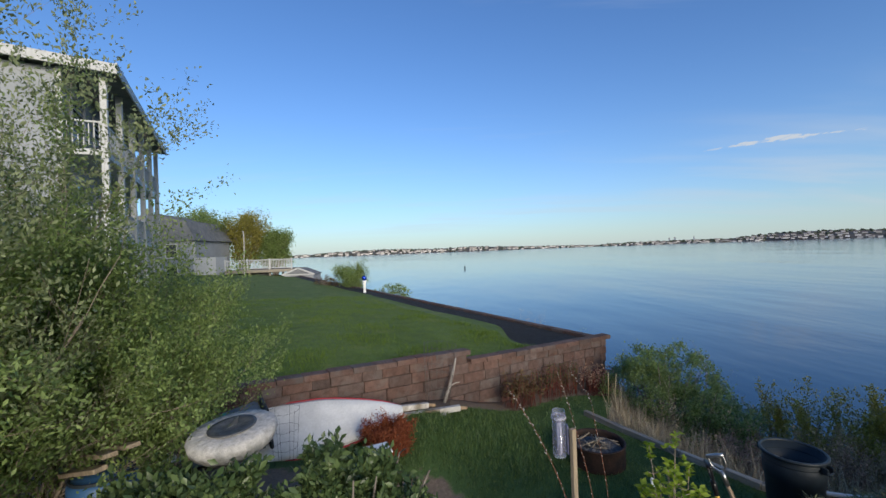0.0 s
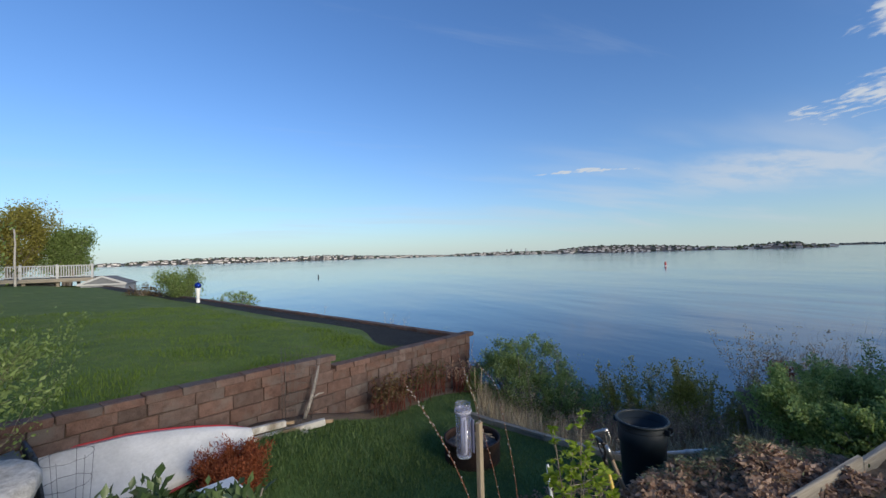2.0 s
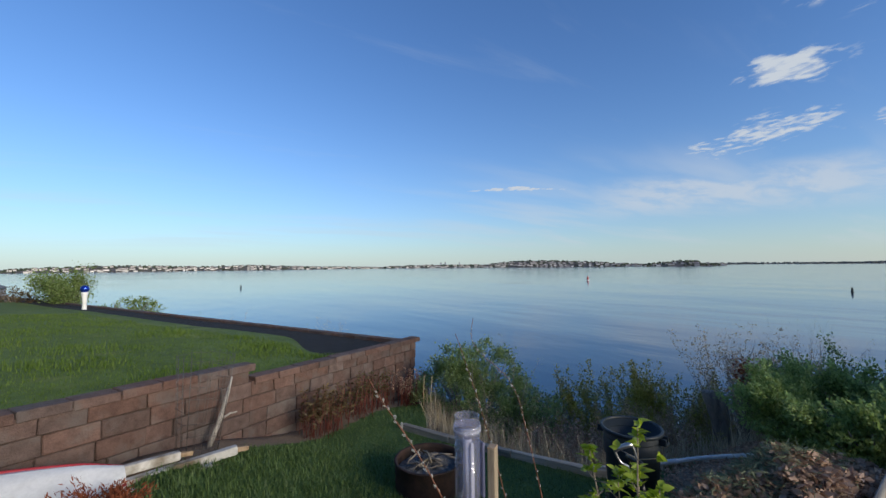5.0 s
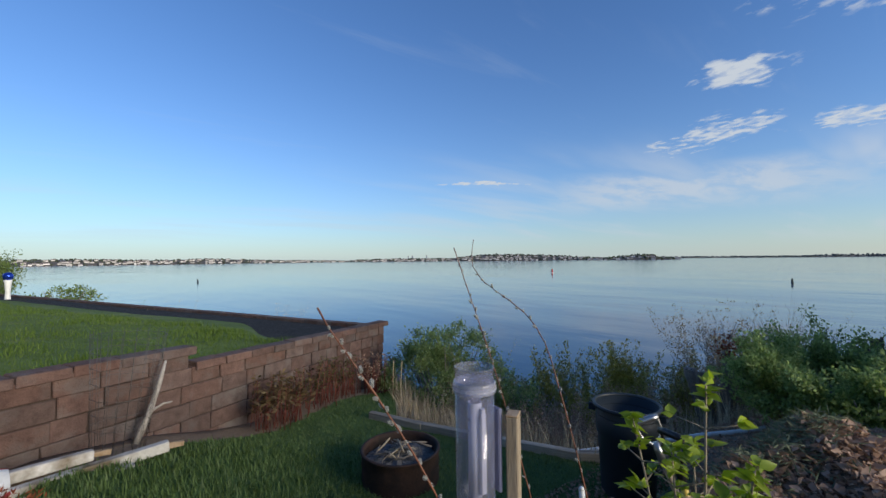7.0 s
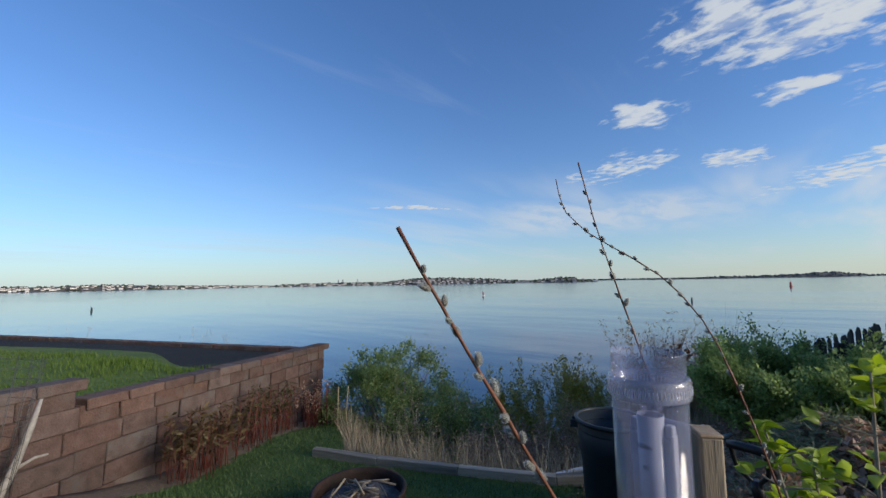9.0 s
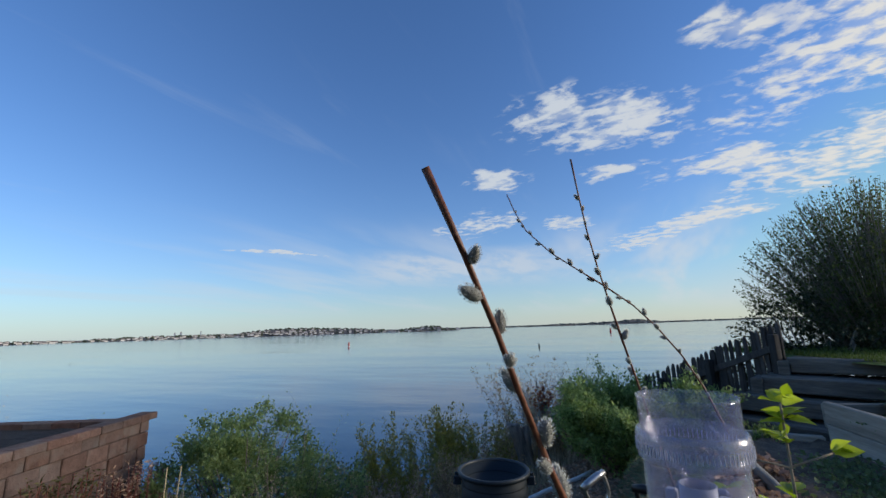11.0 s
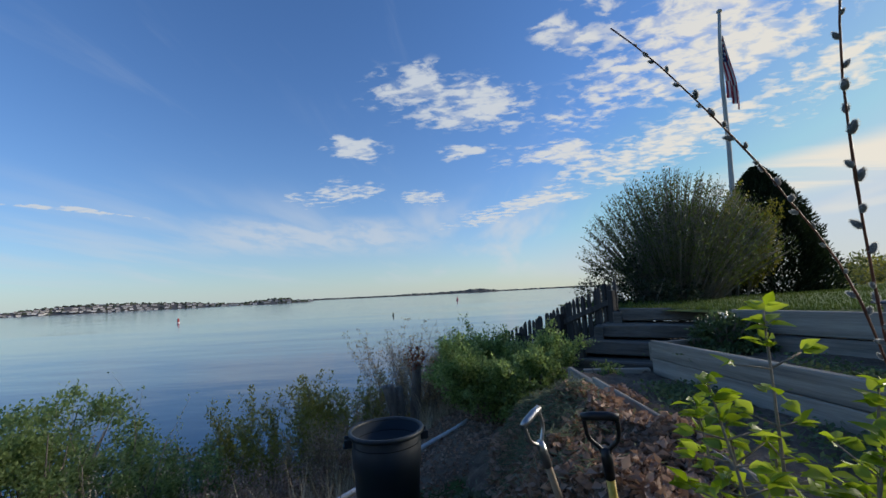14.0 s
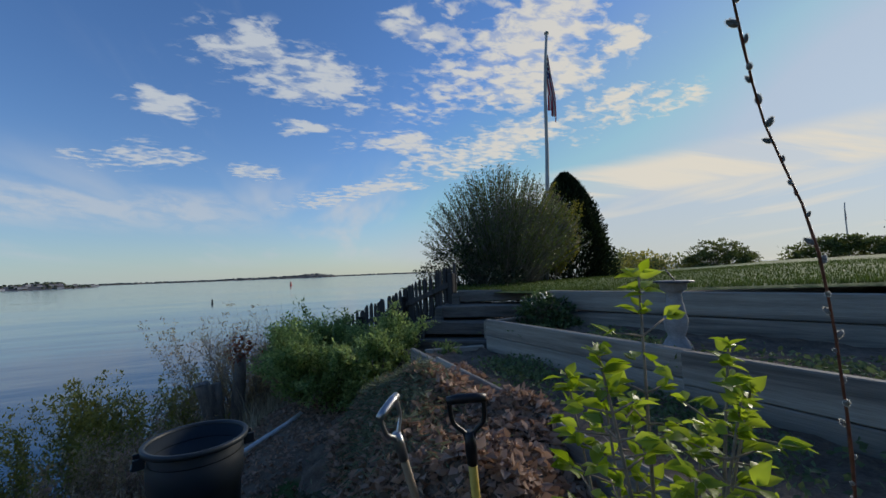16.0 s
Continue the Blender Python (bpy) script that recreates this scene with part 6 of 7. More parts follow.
def odds_and_ends():
    rng = random.Random(4)
    for k, (x, y, z, yaw, ln) in enumerate(((-2.78, 2.66, 1.83, 145, 0.5), (-2.66, 2.72, 1.86, 150, 0.42), (-2.82, 2.56, 1.76, 158, 0.46))):
        t = thing("lumber_offcut", "short raw pine offcut stacked in the shrubs", "lumber", pose(x, y, z, 0, 14, yaw), "lumber offcuts")
        part("board", box((ln, 0.09, 0.035), None, 0.003, 0.003, rng), M_POST, t)
        part("sawn_end", box((0.004, 0.086, 0.031), pose(ln / 2 + 0.002, 0, 0)), M_ASHWOOD, t)
    g = gz(-2.72, 2.62)
    b = thing("plastic_barrel", "faded blue plastic barrel under the lumber", "barrel", pose(-2.72, 2.62, g))
    hh = 1.72 - g
    part("drum", lathe([(0, 0), (0.2, 0), (0.21, hh * 0.3), (0.215, hh * 0.32), (0.21, hh * 0.34), (0.21, hh * 0.95), (0.18, hh), (0, hh)], 28), M_BLUE, b, smooth=True)
    part("lid_ring", lathe([(0.19, hh - 0.01), (0.2, hh - 0.01), (0.2, hh + 0.012), (0.19, hh + 0.012)], 28, True), M_CAN, b)
    # plant pot on the lawn
    x, y = -0.36, 4.35
    p = thing("plant_pot", "small dark blue empty plant pot on the lawn", "pot", pose(x, y, gz(x, y)))
    part("pot", lathe([(0, 0.01), (0.075, 0), (0.1, 0.16), (0.108, 0.16), (0.108, 0.19), (0.096, 0.19), (0.085, 0.03), (0, 0.03)], 28), plain("dark blue glazed plastic", (0.02, 0.035, 0.09), 0.4), p, smooth=True)
    part("soil", lathe([(0, 0.13), (0.088, 0.125)], 20), M_SOIL, p)
    # white folding stool among the shrubs
    x, y = -0.92, 4.0
    g = gz(x, y)
    st = thing("step_stool", "small white metal step stool beside the shrub", "stool", pose(x, y, g, 0, 0, 25))
    part("seat", box((0.30, 0.24, 0.03), pose(0, 0, 0.92), 0.008), M_WHITE, st)
    for sx in (-1, 1):
        for sy in (-1, 1):
            tubes("leg", [[((sx * 0.13, sy * 0.1, 0.91), 0.012), ((sx * 0.17, sy * 0.16, -0.02), 0.012)]], M_WHITE, st, 8)
    for k, (x, y, ln) in enumerate(((-0.55, 3.05, 0.5), (-0.48, 3.0, 0.46))):
        g = gz(x, y)
        t = thing("plastic_tube", "short white plastic tube leaning in the shrub", "tube", pose(x, y, g, 0, 0, 20 * k), "white tubes")
        tubes("tube", [[((0.1, -0.16, 0.02), 0.022), ((0, 0, 0.25), 0.022), ((-0.08, 0.1, 0.42), 0.022)]], M_WHITE, t, 10)
    for k, (x, y, hh) in enumerate(((-1.28, 3.1, 0.62), (-1.05, 3.15, 0.66))):
        g = gz(x, y)
        t = thing("cut_stub", "sawn grey branch stub among the shrubs", "stump", pose(x, y, g), "sawn stubs")
        tubes("stub", [[((0, 0, -0.05), 0.04), ((0.01, 0.01, hh * 0.5), 0.036), ((-0.04, 0.03, hh + 0.3), 0.033)]], M_BARK, t, 10)
    x, y = -2.35, 3.5
    t = thing("garden_netting", "crumpled teal plastic netting caught on the shrub", "netting", pose(x, y, 1.55))
    rng = random.Random(12)
    bm = bmesh.new()
    bmesh.ops.create_grid(bm, x_segments=14, y_segments=14, size=0.08)
    for v in bm.verts:
        v.co.z += 0.35 * noise.noise(v.co * 9) + v.co.x * 0.9
        v.co.y += 0.05 * noise.noise(v.co * 17)
    bmesh.ops.solidify(bm, geom=bm.faces[:], thickness=0.004)
    part("net", bm, M_TEAL, t)


odds_and_ends()


# ---- bank and sea side ----
low_thicket("rose_thicket", "dense green bramble mound beyond the wall corner", (4.85, 8.75, gz(4.85, 8.75) - 0.1), (1.45, 1.4, 0), 2.1, 40000, 0.058, M_BANKLEAF, 82, "shrub")
low_thicket("rose_thicket", "lower bramble mound falling down the bank", (5.45, 7.35, gz(5.45, 7.35) - 0.1), (1.3, 1.2, 0), 1.75, 30000, 0.055, M_BANKLEAF, 83, "shrub")
shrub("arching_rose", "tall arching rose shoots above the thicket", "shrub", (4.75, 7.8, gz(4.75, 7.8)), 5, 2.4, 0.4, 0.045, 3, M_BANKLEAF, 84, M_TWIG, 1, 0.01, 0.3, 7, 0.7, 0.5, 0.4, 1, 0.2)
shrub("green_bush", "leafy green bush at the top of the bank", "shrub", (6.25, 3.05, gz(6.25, 3.05)), 26, 0.95, 0.85, 0.05, 10, M_THICKLEAF, 85, M_TWIG, 2, 0.011, 0.6, 6, 0.7, 0.5, 0.62, 1, 0.06)
low_thicket("green_bush", "dense lower green bush beside the compost bay", (5.75, 2.75, gz(5.75, 2.75)), (0.75, 0.7, 0), 0.75, 9000, 0.045, M_THICKLEAF, 86, "shrub")
shrub("green_bush", "pale green bush by the fence foot", "shrub", (7.4, 3.3, gz(7.4, 3.3)), 16, 1.1, 0.6, 0.045, 7, M_BUSHLEAF, 87, M_TWIG, 2, 0.011, 0.5, 5, 0.7, 0.5, 0.62, 1, 0.12)
shrub("budding_willow", "small yellow-green budding sapling on the bank", "shrub", (6.6, 6.7, gz(6.6, 6.7)), 18, 1.95, 0.5, 0.055, 10, M_OLIVE, 88, M_TWIG, 2, 0.011, 0.35, 5, 0.6, 0.4, 0.6, 1, 0.2)
shrub("budding_willow", "small olive budding sapling on the bank", "shrub", (7.3, 5.9, gz(7.3, 5.9)), 16, 1.65, 0.5, 0.055, 9, M_OLIVE, 89, M_TWIG, 2, 0.011, 0.35, 5, 0.6, 0.4, 0.6, 1, 0.2)
for k, (x, y, h) in enumerate(((5.6, 5.3, 1.0), (5.75, 5.15, 0.9), (6.4, 5.5, 1.15), (5.2, 5.8, 0.95), (7.6, 4.9, 1.3), (4.7, 6.3, 0.8), (8.2, 5.1, 1.9), (4.9, 5.5, 0.7), (5.9, 5.9, 1.0), (6.7, 5.9, 1.1), (7.9, 4.2, 1.1))):
    shrub("dry_goldenrod", "dry brown goldenrod clump on the bank", "dead weeds", (x, y, gz(x, y)), 26, h * 1.2, 0.35, 0.042, 8, M_DEADLEAF if k % 2 else leaf_material("withered leaf", (0.24, 0.17, 0.09), (0.46, 0.36, 0.2), 0.3, 0.8), 90 + k, M_TWIG, 1, 0.006, 0.35, 4, 0.6, 0.4, 0.5, 1, 0.25, group="dry goldenrod clumps")
shrub("bare_brush", "fine bare grey-brown brush above the bank", "shrub", (8.3, 4.6, gz(8.3, 4.6)), 30, 1.7, 0.4, 0.022, 1, M_STRAW, 98, M_TWIG, 2, 0.013, 0.5, 5, 0.6, 0.4, 0.6, 0, 0.2)
shrub("bare_brush", "fine bare brush on the bank below the lawn", "shrub", (4.6, 6.9, gz(4.6, 6.9)), 26, 1.1, 0.6, 0.03, 2, M_STRAW, 99, M_TWIG, 2, 0.006, 0.6, 5, 0.6, 0.4, 0.6, 0, 0.1)


def straw():
    nr = np.random.default_rng(6)
    n = 24000
    x, y = nr.uniform(3.0, 9.5, n), nr.uniform(3.2, 10, n)
    out = beyond_edge(x, y)
    keep = (out > 0.1) & (out < 2.6)
    x, y = x[keep], y[keep]
    z = land(x, y)
    me = blades_mesh("dry_grass", np.stack([x, y, z - 0.02], 1), nr.uniform(0.15, 0.6, len(x)), M_STRAW, nr, 0.8, 0.005)
    tagged(put("dry_grass", me), "dry straw-coloured grass tangle on the bank", "grass", kind="stuff")


straw()
low_thicket("feathery_herb", "low grey-green feathery herb beside the compost boards", (3.45, 3.42, gz(3.45, 3.42)), (0.3, 0.26, 0), 0.42, 4500, 0.04, leaf_material("grey green herb leaf", (0.08, 0.105, 0.07), (0.20, 0.24, 0.16), 0.3), 87, "herb")


M_STUMP = material("bleached grey stump wood", (0.11, 0.088, 0.068), (0.28, 0.23, 0.18), 0.9, 14, 60, 0.9, stretch=(1, 1, 0.3), depth=0.02)


def stump():
    x, y = 7.1, 4.8
    g = gz(x, y)
    t = thing("tree_stump", "grey split tree stump on the bank edge", "stump", pose(x, y, g))
    h = 0.49 - g
    tubes("trunk", [[((0.04, -0.02, -0.25), 0.19), ((0.0, 0.02, h * 0.3), 0.145), ((-0.05, 0.08, h * 0.62), 0.12), ((-0.10, 0.15, h * 0.85), 0.105), ((-0.14, 0.2, h), 0.095)], [((0.0, 0.02, h * 0.45), 0.10), ((-0.03, 0.03, h * 0.75), 0.075), ((-0.04, 0.04, h * 0.98), 0.06)]], M_STUMP, t, 14)
    tubes("trunk_fork", [[((0.1, -0.08, -0.2), 0.14), ((0.17, -0.16, h * 0.4), 0.095), ((0.15, -0.2, h * 0.75), 0.09), ((0.18, -0.22, h * 1.0), 0.08), ((0.12, -0.24, h * 1.25), 0.075)]], M_STUMP, t, 14)
    rng = random.Random(3)
    for cx, cy, hh, r in ((-0.14, 0.2, h, 0.1), (0.12, -0.24, h * 1.25, 0.08)):
        bm = lathe([(0, hh + 0.012), (r * 0.6, hh + 0.01), (r * 0.98, hh - 0.002)], 14)
        for v in bm.verts:
            v.co += Vector((cx, cy, rng.uniform(-0.012, 0.03)))
        part("sawn_top", bm, material("cracked grey end grain", (0.14, 0.12, 0.1), (0.34, 0.3, 0.26), 0.9, 20, 90, 0.6), t)
    lines = [[((0.12, -0.2, h * 1.2), 0.012), ((0.05, -0.3, h * 1.2 + 0.3), 0.008), ((0.15, -0.36, h * 1.2 + 0.55), 0.004)], [((0.1, -0.2, h * 1.2), 0.01), ((0.24, -0.16, h * 1.2 + 0.2), 0.007), ((0.3, -0.1, h * 1.2 + 0.5), 0.003)]]
    tubes("sucker_shoots", lines, M_TWIG, t, 5)
    nr = np.random.default_rng(4)
    at = np.array([(0.1, -0.25, h * 1.35)]) + nr.normal(0, 0.10, (160, 3))
    put("withered_leaves", leaves_mesh("withered_leaves", at, nr.normal(size=(160, 3)), nr.uniform(0.04, 0.09, 160), M_RUSTLEAF, 0.5, 0.4, nr), t)


stump()


def long_pipe(a, b, r, mat, name, label):
    p, q = Vector((a[0], a[1], gz(*a) + r + 0.005)), Vector((b[0], b[1], gz(*b) + r + 0.005))
    t = thing(name, label, "pipe", pose(p.x, p.y, p.z))
    d = q - p
    tubes("pipe", [[(d * k / 12 + Vector((0, 0, 0.01 * math.sin(k))), r) for k in range(13)]], mat, t, 14)
    tubes("coupling", [[(d * 0.5 - d.normalized() * 0.05, r * 1.2), (d * 0.5 + d.normalized() * 0.05, r * 1.2)]], mat, t, 14)


long_pipe((3.95, 5.03), (5.62, 3.62), 0.024, M_WHITE, "drain_pipe", "white plastic drain pipe lying on the lawn edge")


def lawn_edging():
    e = thing("lawn_edging", "grey timber edging board along the lawn rim", "edging", kind="structure")
    pts = [(2.55, 7.42), (2.95, 6.62), (3.42, 5.75), (3.95, 4.85), (4.35, 4.5)]
    for k, (a, b) in enumerate(zip(pts, pts[1:])):
        za, zb = gz(*a) + 0.035, gz(*b) + 0.035
        timber(e, "board", a, (b[0], b[1], zb), za, 0.11, 0.09, 120 + k)
    return e


lawn_edging()


def buoy(x, y, h, cols, label):
    b = thing("buoy", label, "buoy", pose(x, y, WATER_Z - 0.3), "buoys on the bay")
    r = h * 0.2
    part("float", lathe([(0, 0), (r * 1.5, 0.05), (r * 1.6, h * 0.14), (r * 1.1, h * 0.2), (0, h * 0.22)], 20), cols[1], b, smooth=True)
    part("tower", lathe([(0, h * 0.2), (r, h * 0.2), (r * 0.75, h * 0.62), (r * 0.9, h * 0.66), (r * 0.6, h * 0.9), (0, h)], 16), cols[0], b)
    part("lantern", lathe([(0, h * 0.98), (r * 0.35, h), (r * 0.3, h * 1.08), (0, h * 1.1)], 12), cols[1], b)


M_BUOYD = plain("dark green buoy paint", (0.02, 0.035, 0.035), 0.6)
M_BUOYR = plain("red buoy paint", (0.4, 0.05, 0.05), 0.6)
buoy(11.5, 196.6, 1.7, (M_BUOYD, M_BUOYD), "dark green channel buoy floating on the bay")
buoy(184.0, 157.5, 2.7, (M_BUOYR, M_WHITE), "red and white channel buoy on calm water")
buoy(159.0, 43.0, 1.7, (M_BUOYD, M_BUOYD), "dark green channel buoy floating on the bay")
buoy(70.0, 185.0, 0.7, (M_BUOYD, M_BUOYD), "small dark mooring buoy far out")
buoy(150.0, 98.0, 0.5, (M_WHITE, M_WHITE), "small white mooring ball on calm water")
buoy(420.0, 40.0, 4.0, (M_BUOYR, M_BUOYR), "distant red channel buoy on the bay")


# ---- upper lawn, houses ----
def gazing_globe():
    x, y = -4.6, 22.9
    s, n = (x - WALL_AT.x) * WC + (y - WALL_AT.y) * WS, -(x - WALL_AT.x) * WS + (y - WALL_AT.y) * WC
    z = float(lawn_height(s, n)) - 0.22
    t = thing("gazing_globe", "blue mirrored garden globe on a white pedestal", "garden ornament", pose(x, y, z))
    h = 1.71 - z
    part("pedestal", lathe([(0, 0), (0.15, 0), (0.15, 0.06), (0.09, 0.1), (0.07, h * 0.5), (0.1, h - 0.1), (0.12, h), (0, h)], 24), M_WHITE, t, smooth=True)
    bm = bmesh.new()
    bmesh.ops.create_uvsphere(bm, u_segments=24, v_segments=16, radius=0.15)
    part("globe", bm, plain("cobalt mirror glass", (0.02, 0.06, 0.4), 0.12, 0.7, bump=0), t, "cobalt blue glass globe", True, pose(0, 0, h + 0.13))


gazing_globe()
M_SIDING = material("grey clapboard siding", (0.24, 0.26, 0.28), (0.33, 0.35, 0.37), 0.8, 0.8, 20, 0.2)
M_TRIM = plain("white trim paint", (0.46, 0.47, 0.47), 0.6)
M_ROOF = material("grey asphalt shingle", (0.10, 0.11, 0.12), (0.2, 0.21, 0.22), 0.95, 2, 30, 0.5)
M_GLASS = bpy.data.materials.new("window glass")
M_GLASS.use_nodes = True
_g = M_GLASS.node_tree.nodes["Principled BSDF"]
_g.inputs["Base Color"].default_value, _g.inputs["Roughness"].default_value = (0.03, 0.035, 0.04, 1), 0.05


def house_window(parent, m, w, h):
    """A framed window standing proud of the wall; local x along the wall, y outwards."""
    bm = bmesh.new()
    for sx in (-1, 1):
        add_box(bm, (0.09, 0.1, h + 0.18), pose(sx * (w / 2 + 0.045), 0.05, 0))
    for sz in (-1, 1):
        add_box(bm, (w + 0.02, 0.1, 0.09), pose(0, 0.052, sz * (h / 2 + 0.045)))
    add_box(bm, (w, 0.05, 0.045), pose(0, 0.04, 0))
    wnd = part("window", bm, M_TRIM, parent, m=m)
    part("pane", box((w, 0.02, h), pose(0, 0.012, 0)), M_GLASS, wnd)
    part("sill", box((w + 0.3, 0.16, 0.05), pose(0, 0.08, -h / 2 - 0.12), 0.01), M_TRIM, wnd)


def siding(parent, ln, h, m, first=0.0):
    """Clapboards: overlapping boards over a flat wall."""
    bm = bmesh.new()
    n = int(h / 0.24)
    for k in range(n):
        add_box(bm, (ln, 0.03, 0.235), pose(0, 0.012, first + (k + 0.5) * 0.24, -3))
    tagged(part("clapboard_cladding", bm, M_SIDING, parent, m=m), kind="stuff")


def big_house():
    ang = math.degrees(math.atan2(11.0, -5.8))
    z0 = 0.9
    h = thing("house", "three-storey grey clapboard house with white balconies", "house", pose(-12.35, 14.3, z0, 0, 0, ang))
    ln, dp, top = 12.4, 9.0, 9.3
    # local x along the sea front, y inland
    part("wall", box((ln, dp, top), pose(ln / 2, 1.1 + dp / 2, top / 2)), M_SIDING, h)
    siding(h, dp, top, pose(-0.004, 1.1 + dp / 2, 0, 0, 0, 90))
    siding(h, ln, top, pose(ln / 2, 1.096, 0, 0, 0, 180))
    for sx in (0, ln):
        part("corner_board", box((0.16, 0.16, top), pose(sx, 1.08, top / 2)), M_TRIM, h)
    part("roof", box((ln + 0.9, dp + 3.0, 0.28), pose(ln / 2, dp / 2 + 0.85, top + 0.42, 3), 0.02), M_ROOF, h)
    part("fascia", box((ln + 0.94, 0.06, 0.36), pose(ln / 2, -0.62, top + 0.1), 0.01), M_TRIM, h)
    part("fascia", box((0.06, dp + 3.0, 0.36), pose(-0.46, dp / 2 + 0.85, top + 0.36, 3), 0.01), M_TRIM, h)
    for lev, z in enumerate((3.3, 6.4)):
        part("balcony_deck", box((ln, 1.24, 0.22), pose(ln / 2, 0.48, z), 0.01), M_TRIM, h)
        bm = bmesh.new()
        add_box(bm, (ln, 0.07, 0.06), pose(ln / 2, -0.1, z + 1.1))
        add_box(bm, (ln, 0.05, 0.05), pose(ln / 2, -0.1, z + 0.22))
        for k in range(84):
            add_box(bm, (0.03, 0.03, 0.86), pose(0.07 + k * ln / 84, -0.1, z + 0.66))
        part("railing", bm, M_TRIM, h)
        bm = bmesh.new()
        add_box(bm, (0.07, 1.1, 0.06), pose(0.02, 0.5, z + 1.1))
        for k in range(7):
            add_box(bm, (0.03, 0.03, 0.86), pose(0.02, 0.02 + k * 0.15, z + 0.66))
        part("railing", bm, M_TRIM, h)
        for k in range(4):
            house_window(h, pose(1.8 + 2.9 * k, 1.09, z + 1.35, 0, 0, 180), 1.5, 1.9)
    for k in range(6):
        part("post", box((0.22, 0.22, top), pose(0.1 + k * (ln - 0.2) / 5, -0.12, top / 2), 0.02), M_TRIM, h)
    for k, (yy, zz) in enumerate(((4.2, 1.9), (7.8, 1.9), (4.2, 5.0), (7.8, 5.0), (6.0, 7.8))):
        house_window(h, pose(-0.004, yy, zz, 0, 0, 90), 1.1, 1.5)


big_house()


def far_house():
    h = thing("house", "grey gambrel house with white trim beyond the lawn", "house", pose(-29.7, 41.7, 0.25))
    part("wall", box((8.5, 7.0, 5.2), pose(-0.3, 3.5, 2.6)), M_SIDING, h)
    bm = bmesh.new()
    prof = [(-4.9, 5.0), (4.3, 5.0), (3.4, 7.0), (-0.3, 8.0), (-4.0, 7.0)]
    lo = [bm.verts.new((x, -0.4, z)) for x, z in prof]
    hi = [bm.verts.new((x, 7.4, z)) for x, z in prof]
    bm.faces.new(lo)
    bm.faces.new(hi[::-1])
    for q in range(5):
        bm.faces.new((lo[q], hi[q], hi[(q + 1) % 5], lo[(q + 1) % 5]))
    part("roof", bm, M_ROOF, h)
    part("trim_board", box((0.2, 0.2, 5.2), pose(3.98, -0.02, 2.6)), M_TRIM, h)
    part("trim_board", box((8.9, 0.12, 0.3), pose(-0.3, -0.06, 5.0)), M_TRIM, h)
    for x, z in ((-2.2, 1.7), (1.6, 1.7), (-2.2, 4.0), (1.6, 4.0)):
        house_window(h, pose(x, 0.0, z, 0, 0, 180), 1.1, 1.3)
    part("porch", box((3.0, 2.2, 3.2), pose(4.6, 1.2, 1.6), 0.02), M_TRIM, h)
    d = thing("deck", "raised deck with white baluster railing beside the house", "deck", pose(-19.0, 41.6, -0.37))
    part("platform", box((7.0, 4.2, 0.3), pose(0, 1.8, 2.2), 0.02), M_TIMBER, d)
    for k in range(4):
        for e in (0, 3.4):
            part("post", box((0.2, 0.2, 2.1), pose(-3.2 + 2.13 * k, e + 0.1, 1.05), 0.01), M_TIMBER, d)
    for k in range(4):
        part("rail_post", box((0.14, 0.14, 1.15), pose(-3.4 + 2.27 * k, -0.2, 2.9), 0.01), M_TRIM, d)
    part("top_rail", box((7.1, 0.12, 0.08), pose(0, -0.2, 3.36), 0.01), M_TRIM, d)
    part("bottom_rail", box((7.0, 0.06, 0.08), pose(0, -0.2, 2.5), 0.01), M_TRIM, d)
    bal = box((0.06, 0.04, 0.82))
    me = bpy.data.meshes.new("baluster")
    bal.to_mesh(me)
    bal.free()
    me.materials.append(M_TRIM)
    for k in range(42):
        put("baluster", me, d, m=pose(-3.36 + k * 0.164, -0.2, 2.92))
    part("skirt_panel", box((3.6, 0.08, 1.2), pose(-1.9, 2.6, 1.4)), M_TRIM, d)
    s = thing("garden_shed", "small grey shed with white trimmed gable roof", "shed", pose(-14.25, 39.6, 0.0))
    part("wall", box((2.9, 2.4, 1.5), pose(0, 1.2, 0.75)), M_SIDING, s)
    bm = bmesh.new()
    prof = [(-1.6, 1.42), (1.6, 1.42), (0, 2.05)]
    lo = [bm.verts.new((x, -0.15, z)) for x, z in prof]
    hi = [bm.verts.new((x, 2.6, z)) for x, z in prof]
    bm.faces.new(lo)
    bm.faces.new(hi[::-1])
    for q in range(3):
        bm.faces.new((lo[q], hi[q], hi[(q + 1) % 3], lo[(q + 1) % 3]))
    part("roof", bm, M_ROOF, s)
    for e in (-1, 1):
        part("rake_board", box((1.75, 0.05, 0.14), pose(e * 0.8, -0.18, 1.74, 0, e * 21.5, 0)), M_TRIM, s)
    part("eave_board", box((3.2, 0.05, 0.12), pose(0, -0.19, 1.42)), M_TRIM, s)
    flagpole(-20.0, 40.5, 1.1, 5.9, 0.09, "white bare flagpole beside the deck", None, 8)


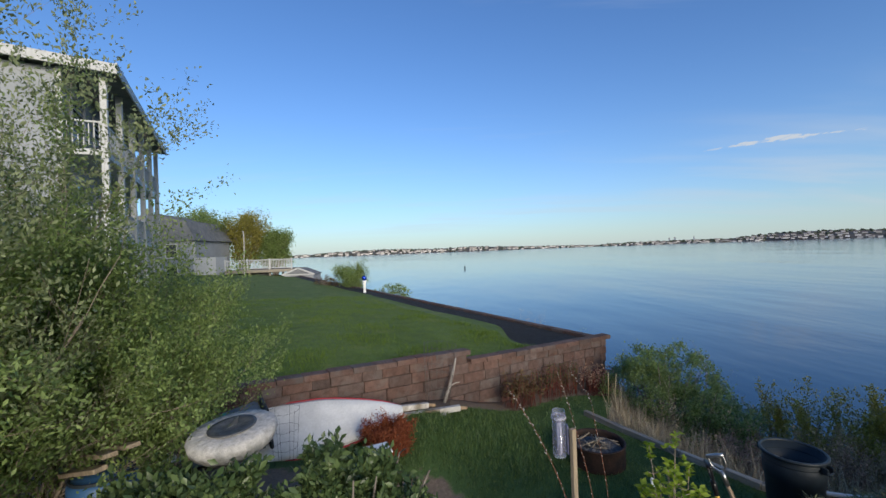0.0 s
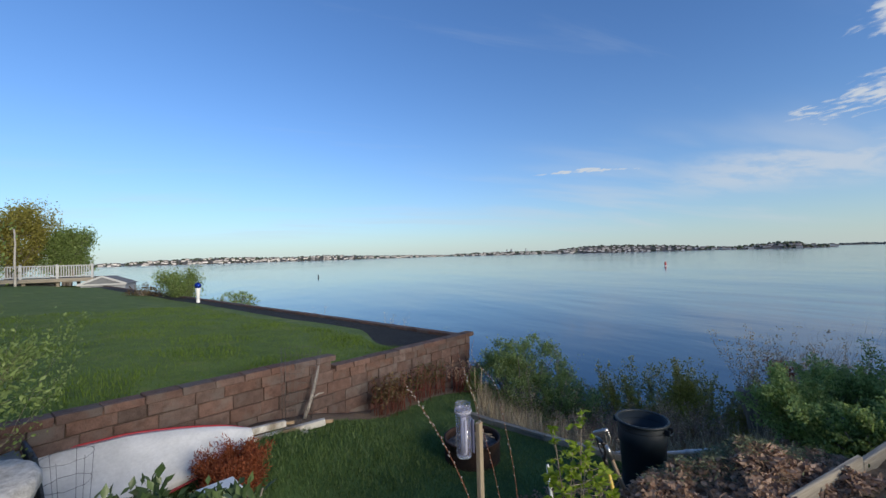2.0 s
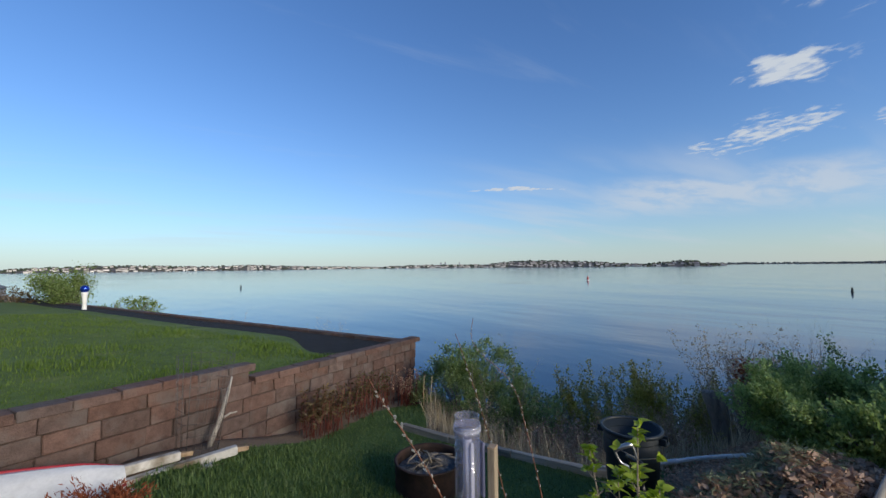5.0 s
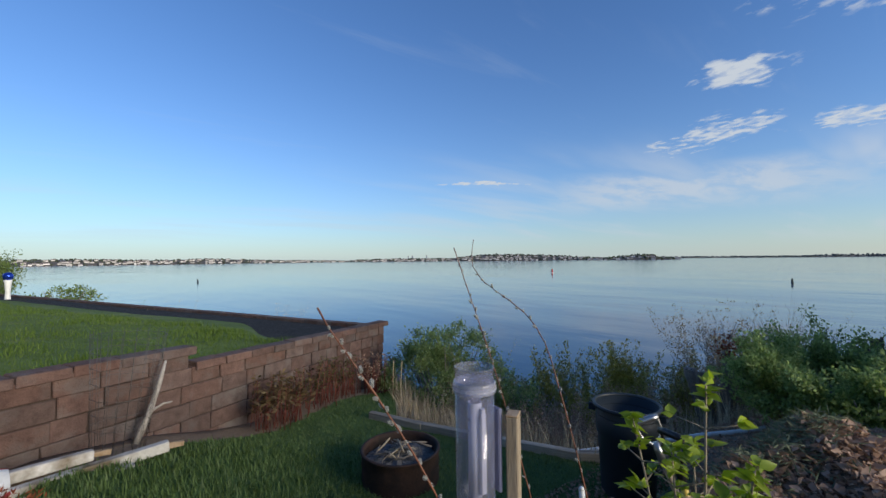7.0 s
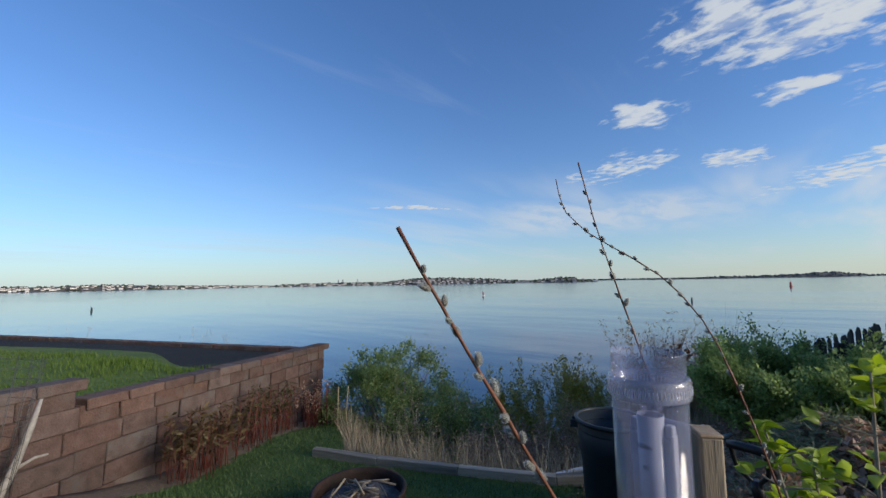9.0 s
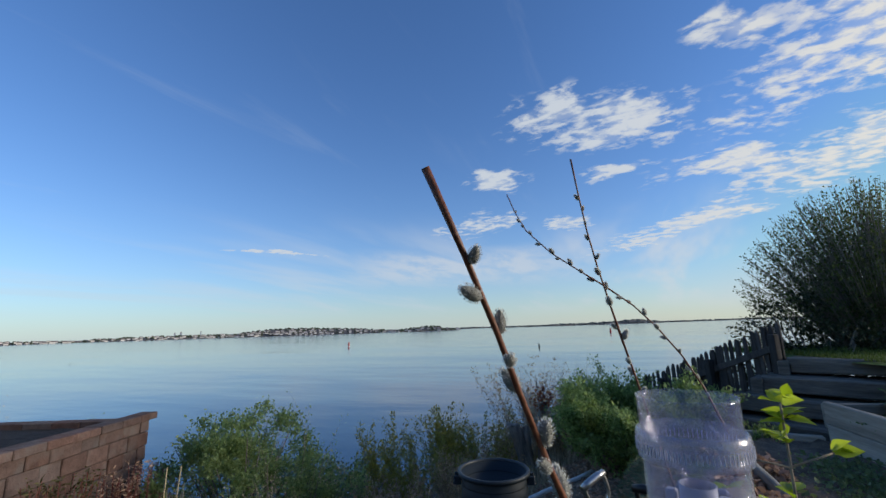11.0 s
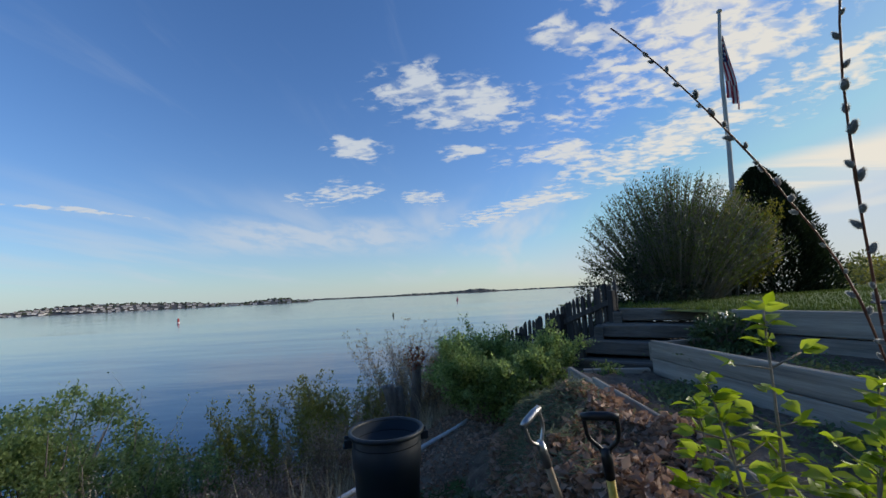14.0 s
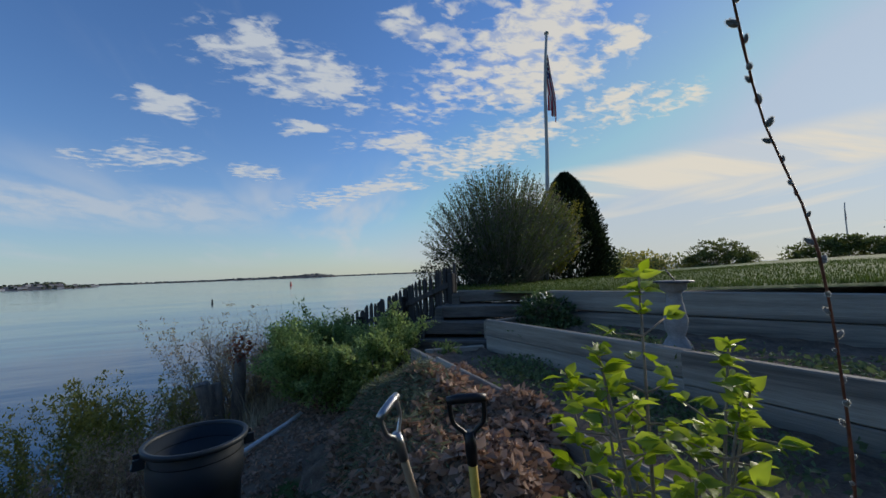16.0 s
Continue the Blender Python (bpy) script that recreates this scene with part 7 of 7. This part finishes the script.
far_house()
for k, (x, y, h, mat) in enumerate(((-28.2, 47.6, 10.0, M_BUSHLEAF), (-24.6, 49.2, 8.6, M_OLIVE), (-21.2, 50.8, 6.6, M_BUSHLEAF), (-31.5, 50.0, 9.0, M_BUSHLEAF))):
    shrub("garden_tree", "spreading spring tree behind the far deck", "tree", (x, y, 0.9), 3, h * 0.72, 0.4, 0.2, 5, mat, 140 + k, M_BARK, 3, 0.2, 0.3, 6, 0.75, 0.6, 0.62, 1, 0.15, scatter=0.3, group="trees behind the deck")
shrub("lawn_edge_tree", "small open spring tree at the seaward lawn edge", "tree", (-6.3, 27.5, 0.2), 5, 1.9, 0.7, 0.09, 3, M_BUSHLEAF, 150, M_BARK, 3, 0.06, 0.3, 5, 0.75, 0.6, 0.62, 1, 0.12, scatter=0.15)
low_thicket("brown_brush", "reddish brown brush beside the lawn edge", (-8.2, 28.5, 0.4), (1.3, 1.3, 0), 1.5, 2500, 0.1, M_REDLEAF, 151)
low_thicket("edge_bush", "low round green bush outside the border wall", (-3.2, 23.6, 0.0), (1.5, 1.2, 0), 1.4, 5000, 0.1, M_BUSHLEAF, 152)
for k, n in enumerate((1.6, 3.2, 4.6, 7.5, 9.4, 12.5, 15.0)):
    x, y = to_world(6.95, n)
    shrub("dry_weeds", "thin dry weeds above the border wall", "weeds", (x, y, 0.1 + 0.012 * n), 7, 0.85 + 0.25 * (k % 2), 0.4, 0.03, 2, M_STRAW if k % 2 else M_BANKLEAF, 160 + k, M_TWIG, 1, 0.004, 0.3, 4, 0.7, 0.4, 0.5, 1, 0.2, group="dry weeds by the wall")


# ---- grass ----
def grass():
    nr = np.random.default_rng(9)
    n = 90000
    s, b = nr.uniform(-8, 5.0, n), 0.22 + 13 * nr.uniform(0, 1, n) ** 1.5
    keep = s < 5.5 - 1.1 * np.exp(-((b - 1.0) / 1.6) ** 2)
    s, b = s[keep], b[keep]
    x, y = to_world(s, b)
    z = lawn_height(s, b)
    patch = 0.6 + 0.7 * soft_step(-0.2, 0.5, np.sin(s * 2.1 + np.sin(b * 1.7)) * np.cos(b * 1.9 + s * 0.6))
    tall = nr.uniform(0.03, 0.075, len(s)) * patch * np.where(s > 4.0, 1.5, 1)
    tagged(put("lawn_grass", blades_mesh("lawn_grass", np.stack([x, y, z - 0.005], 1), tall, M_GRASS, nr, 0.7, 0.006)), "mown grass blades of the upper lawn", "grass", kind="stuff")
    n = 150000
    x, y = nr.uniform(-2.2, 7.5, n), nr.uniform(2.8, 9.2, n)
    bare = bareness(x, y)
    nn = -(x - WALL_AT.x) * WS + (y - WALL_AT.y) * WC
    keep = (bare + nr.uniform(0, 0.5, n) < 0.55) & (nn < -0.35)
    x, y = x[keep], y[keep]
    z = land(x, y)
    lush = 1 + 0.9 * soft_step(1.5, 0.4, np.hypot((x - 0.4) / 1.5, y - 6.1))
    tagged(put("yard_grass", blades_mesh("yard_grass", np.stack([x, y, z - 0.005], 1), nr.uniform(0.018, 0.045, len(x)) * lush, M_YARD, nr, 0.8, 0.005)), "short dark grass of the lower yard", "grass", kind="stuff")
    n = 40000
    u, v = nr.uniform(-3.5, 6.0, n), 0.1 + 9 * nr.uniform(0, 1, n) ** 1.6
    al = (UPPER_B - UPPER_A).normalized()
    x = UPPER_A.x + al.x * u - al.y * v
    y = UPPER_A.y + al.y * u + al.x * v
    z = right_lawn_height(x, y)
    tagged(put("terrace_grass", blades_mesh("terrace_grass", np.stack([x, y, z - 0.005], 1), nr.uniform(0.02, 0.05, len(x)), M_TERRACE, nr, 0.7, 0.005)), "short grass blades on the terrace lawn", "grass", kind="stuff")


M_YARD = leaf_material("yard grass blade", (0.055, 0.10, 0.03), (0.15, 0.22, 0.07), 0.25)
M_TERRACE = leaf_material("terrace grass blade", (0.055, 0.085, 0.02), (0.125, 0.165, 0.04), 0.2, 0.95)
grass()
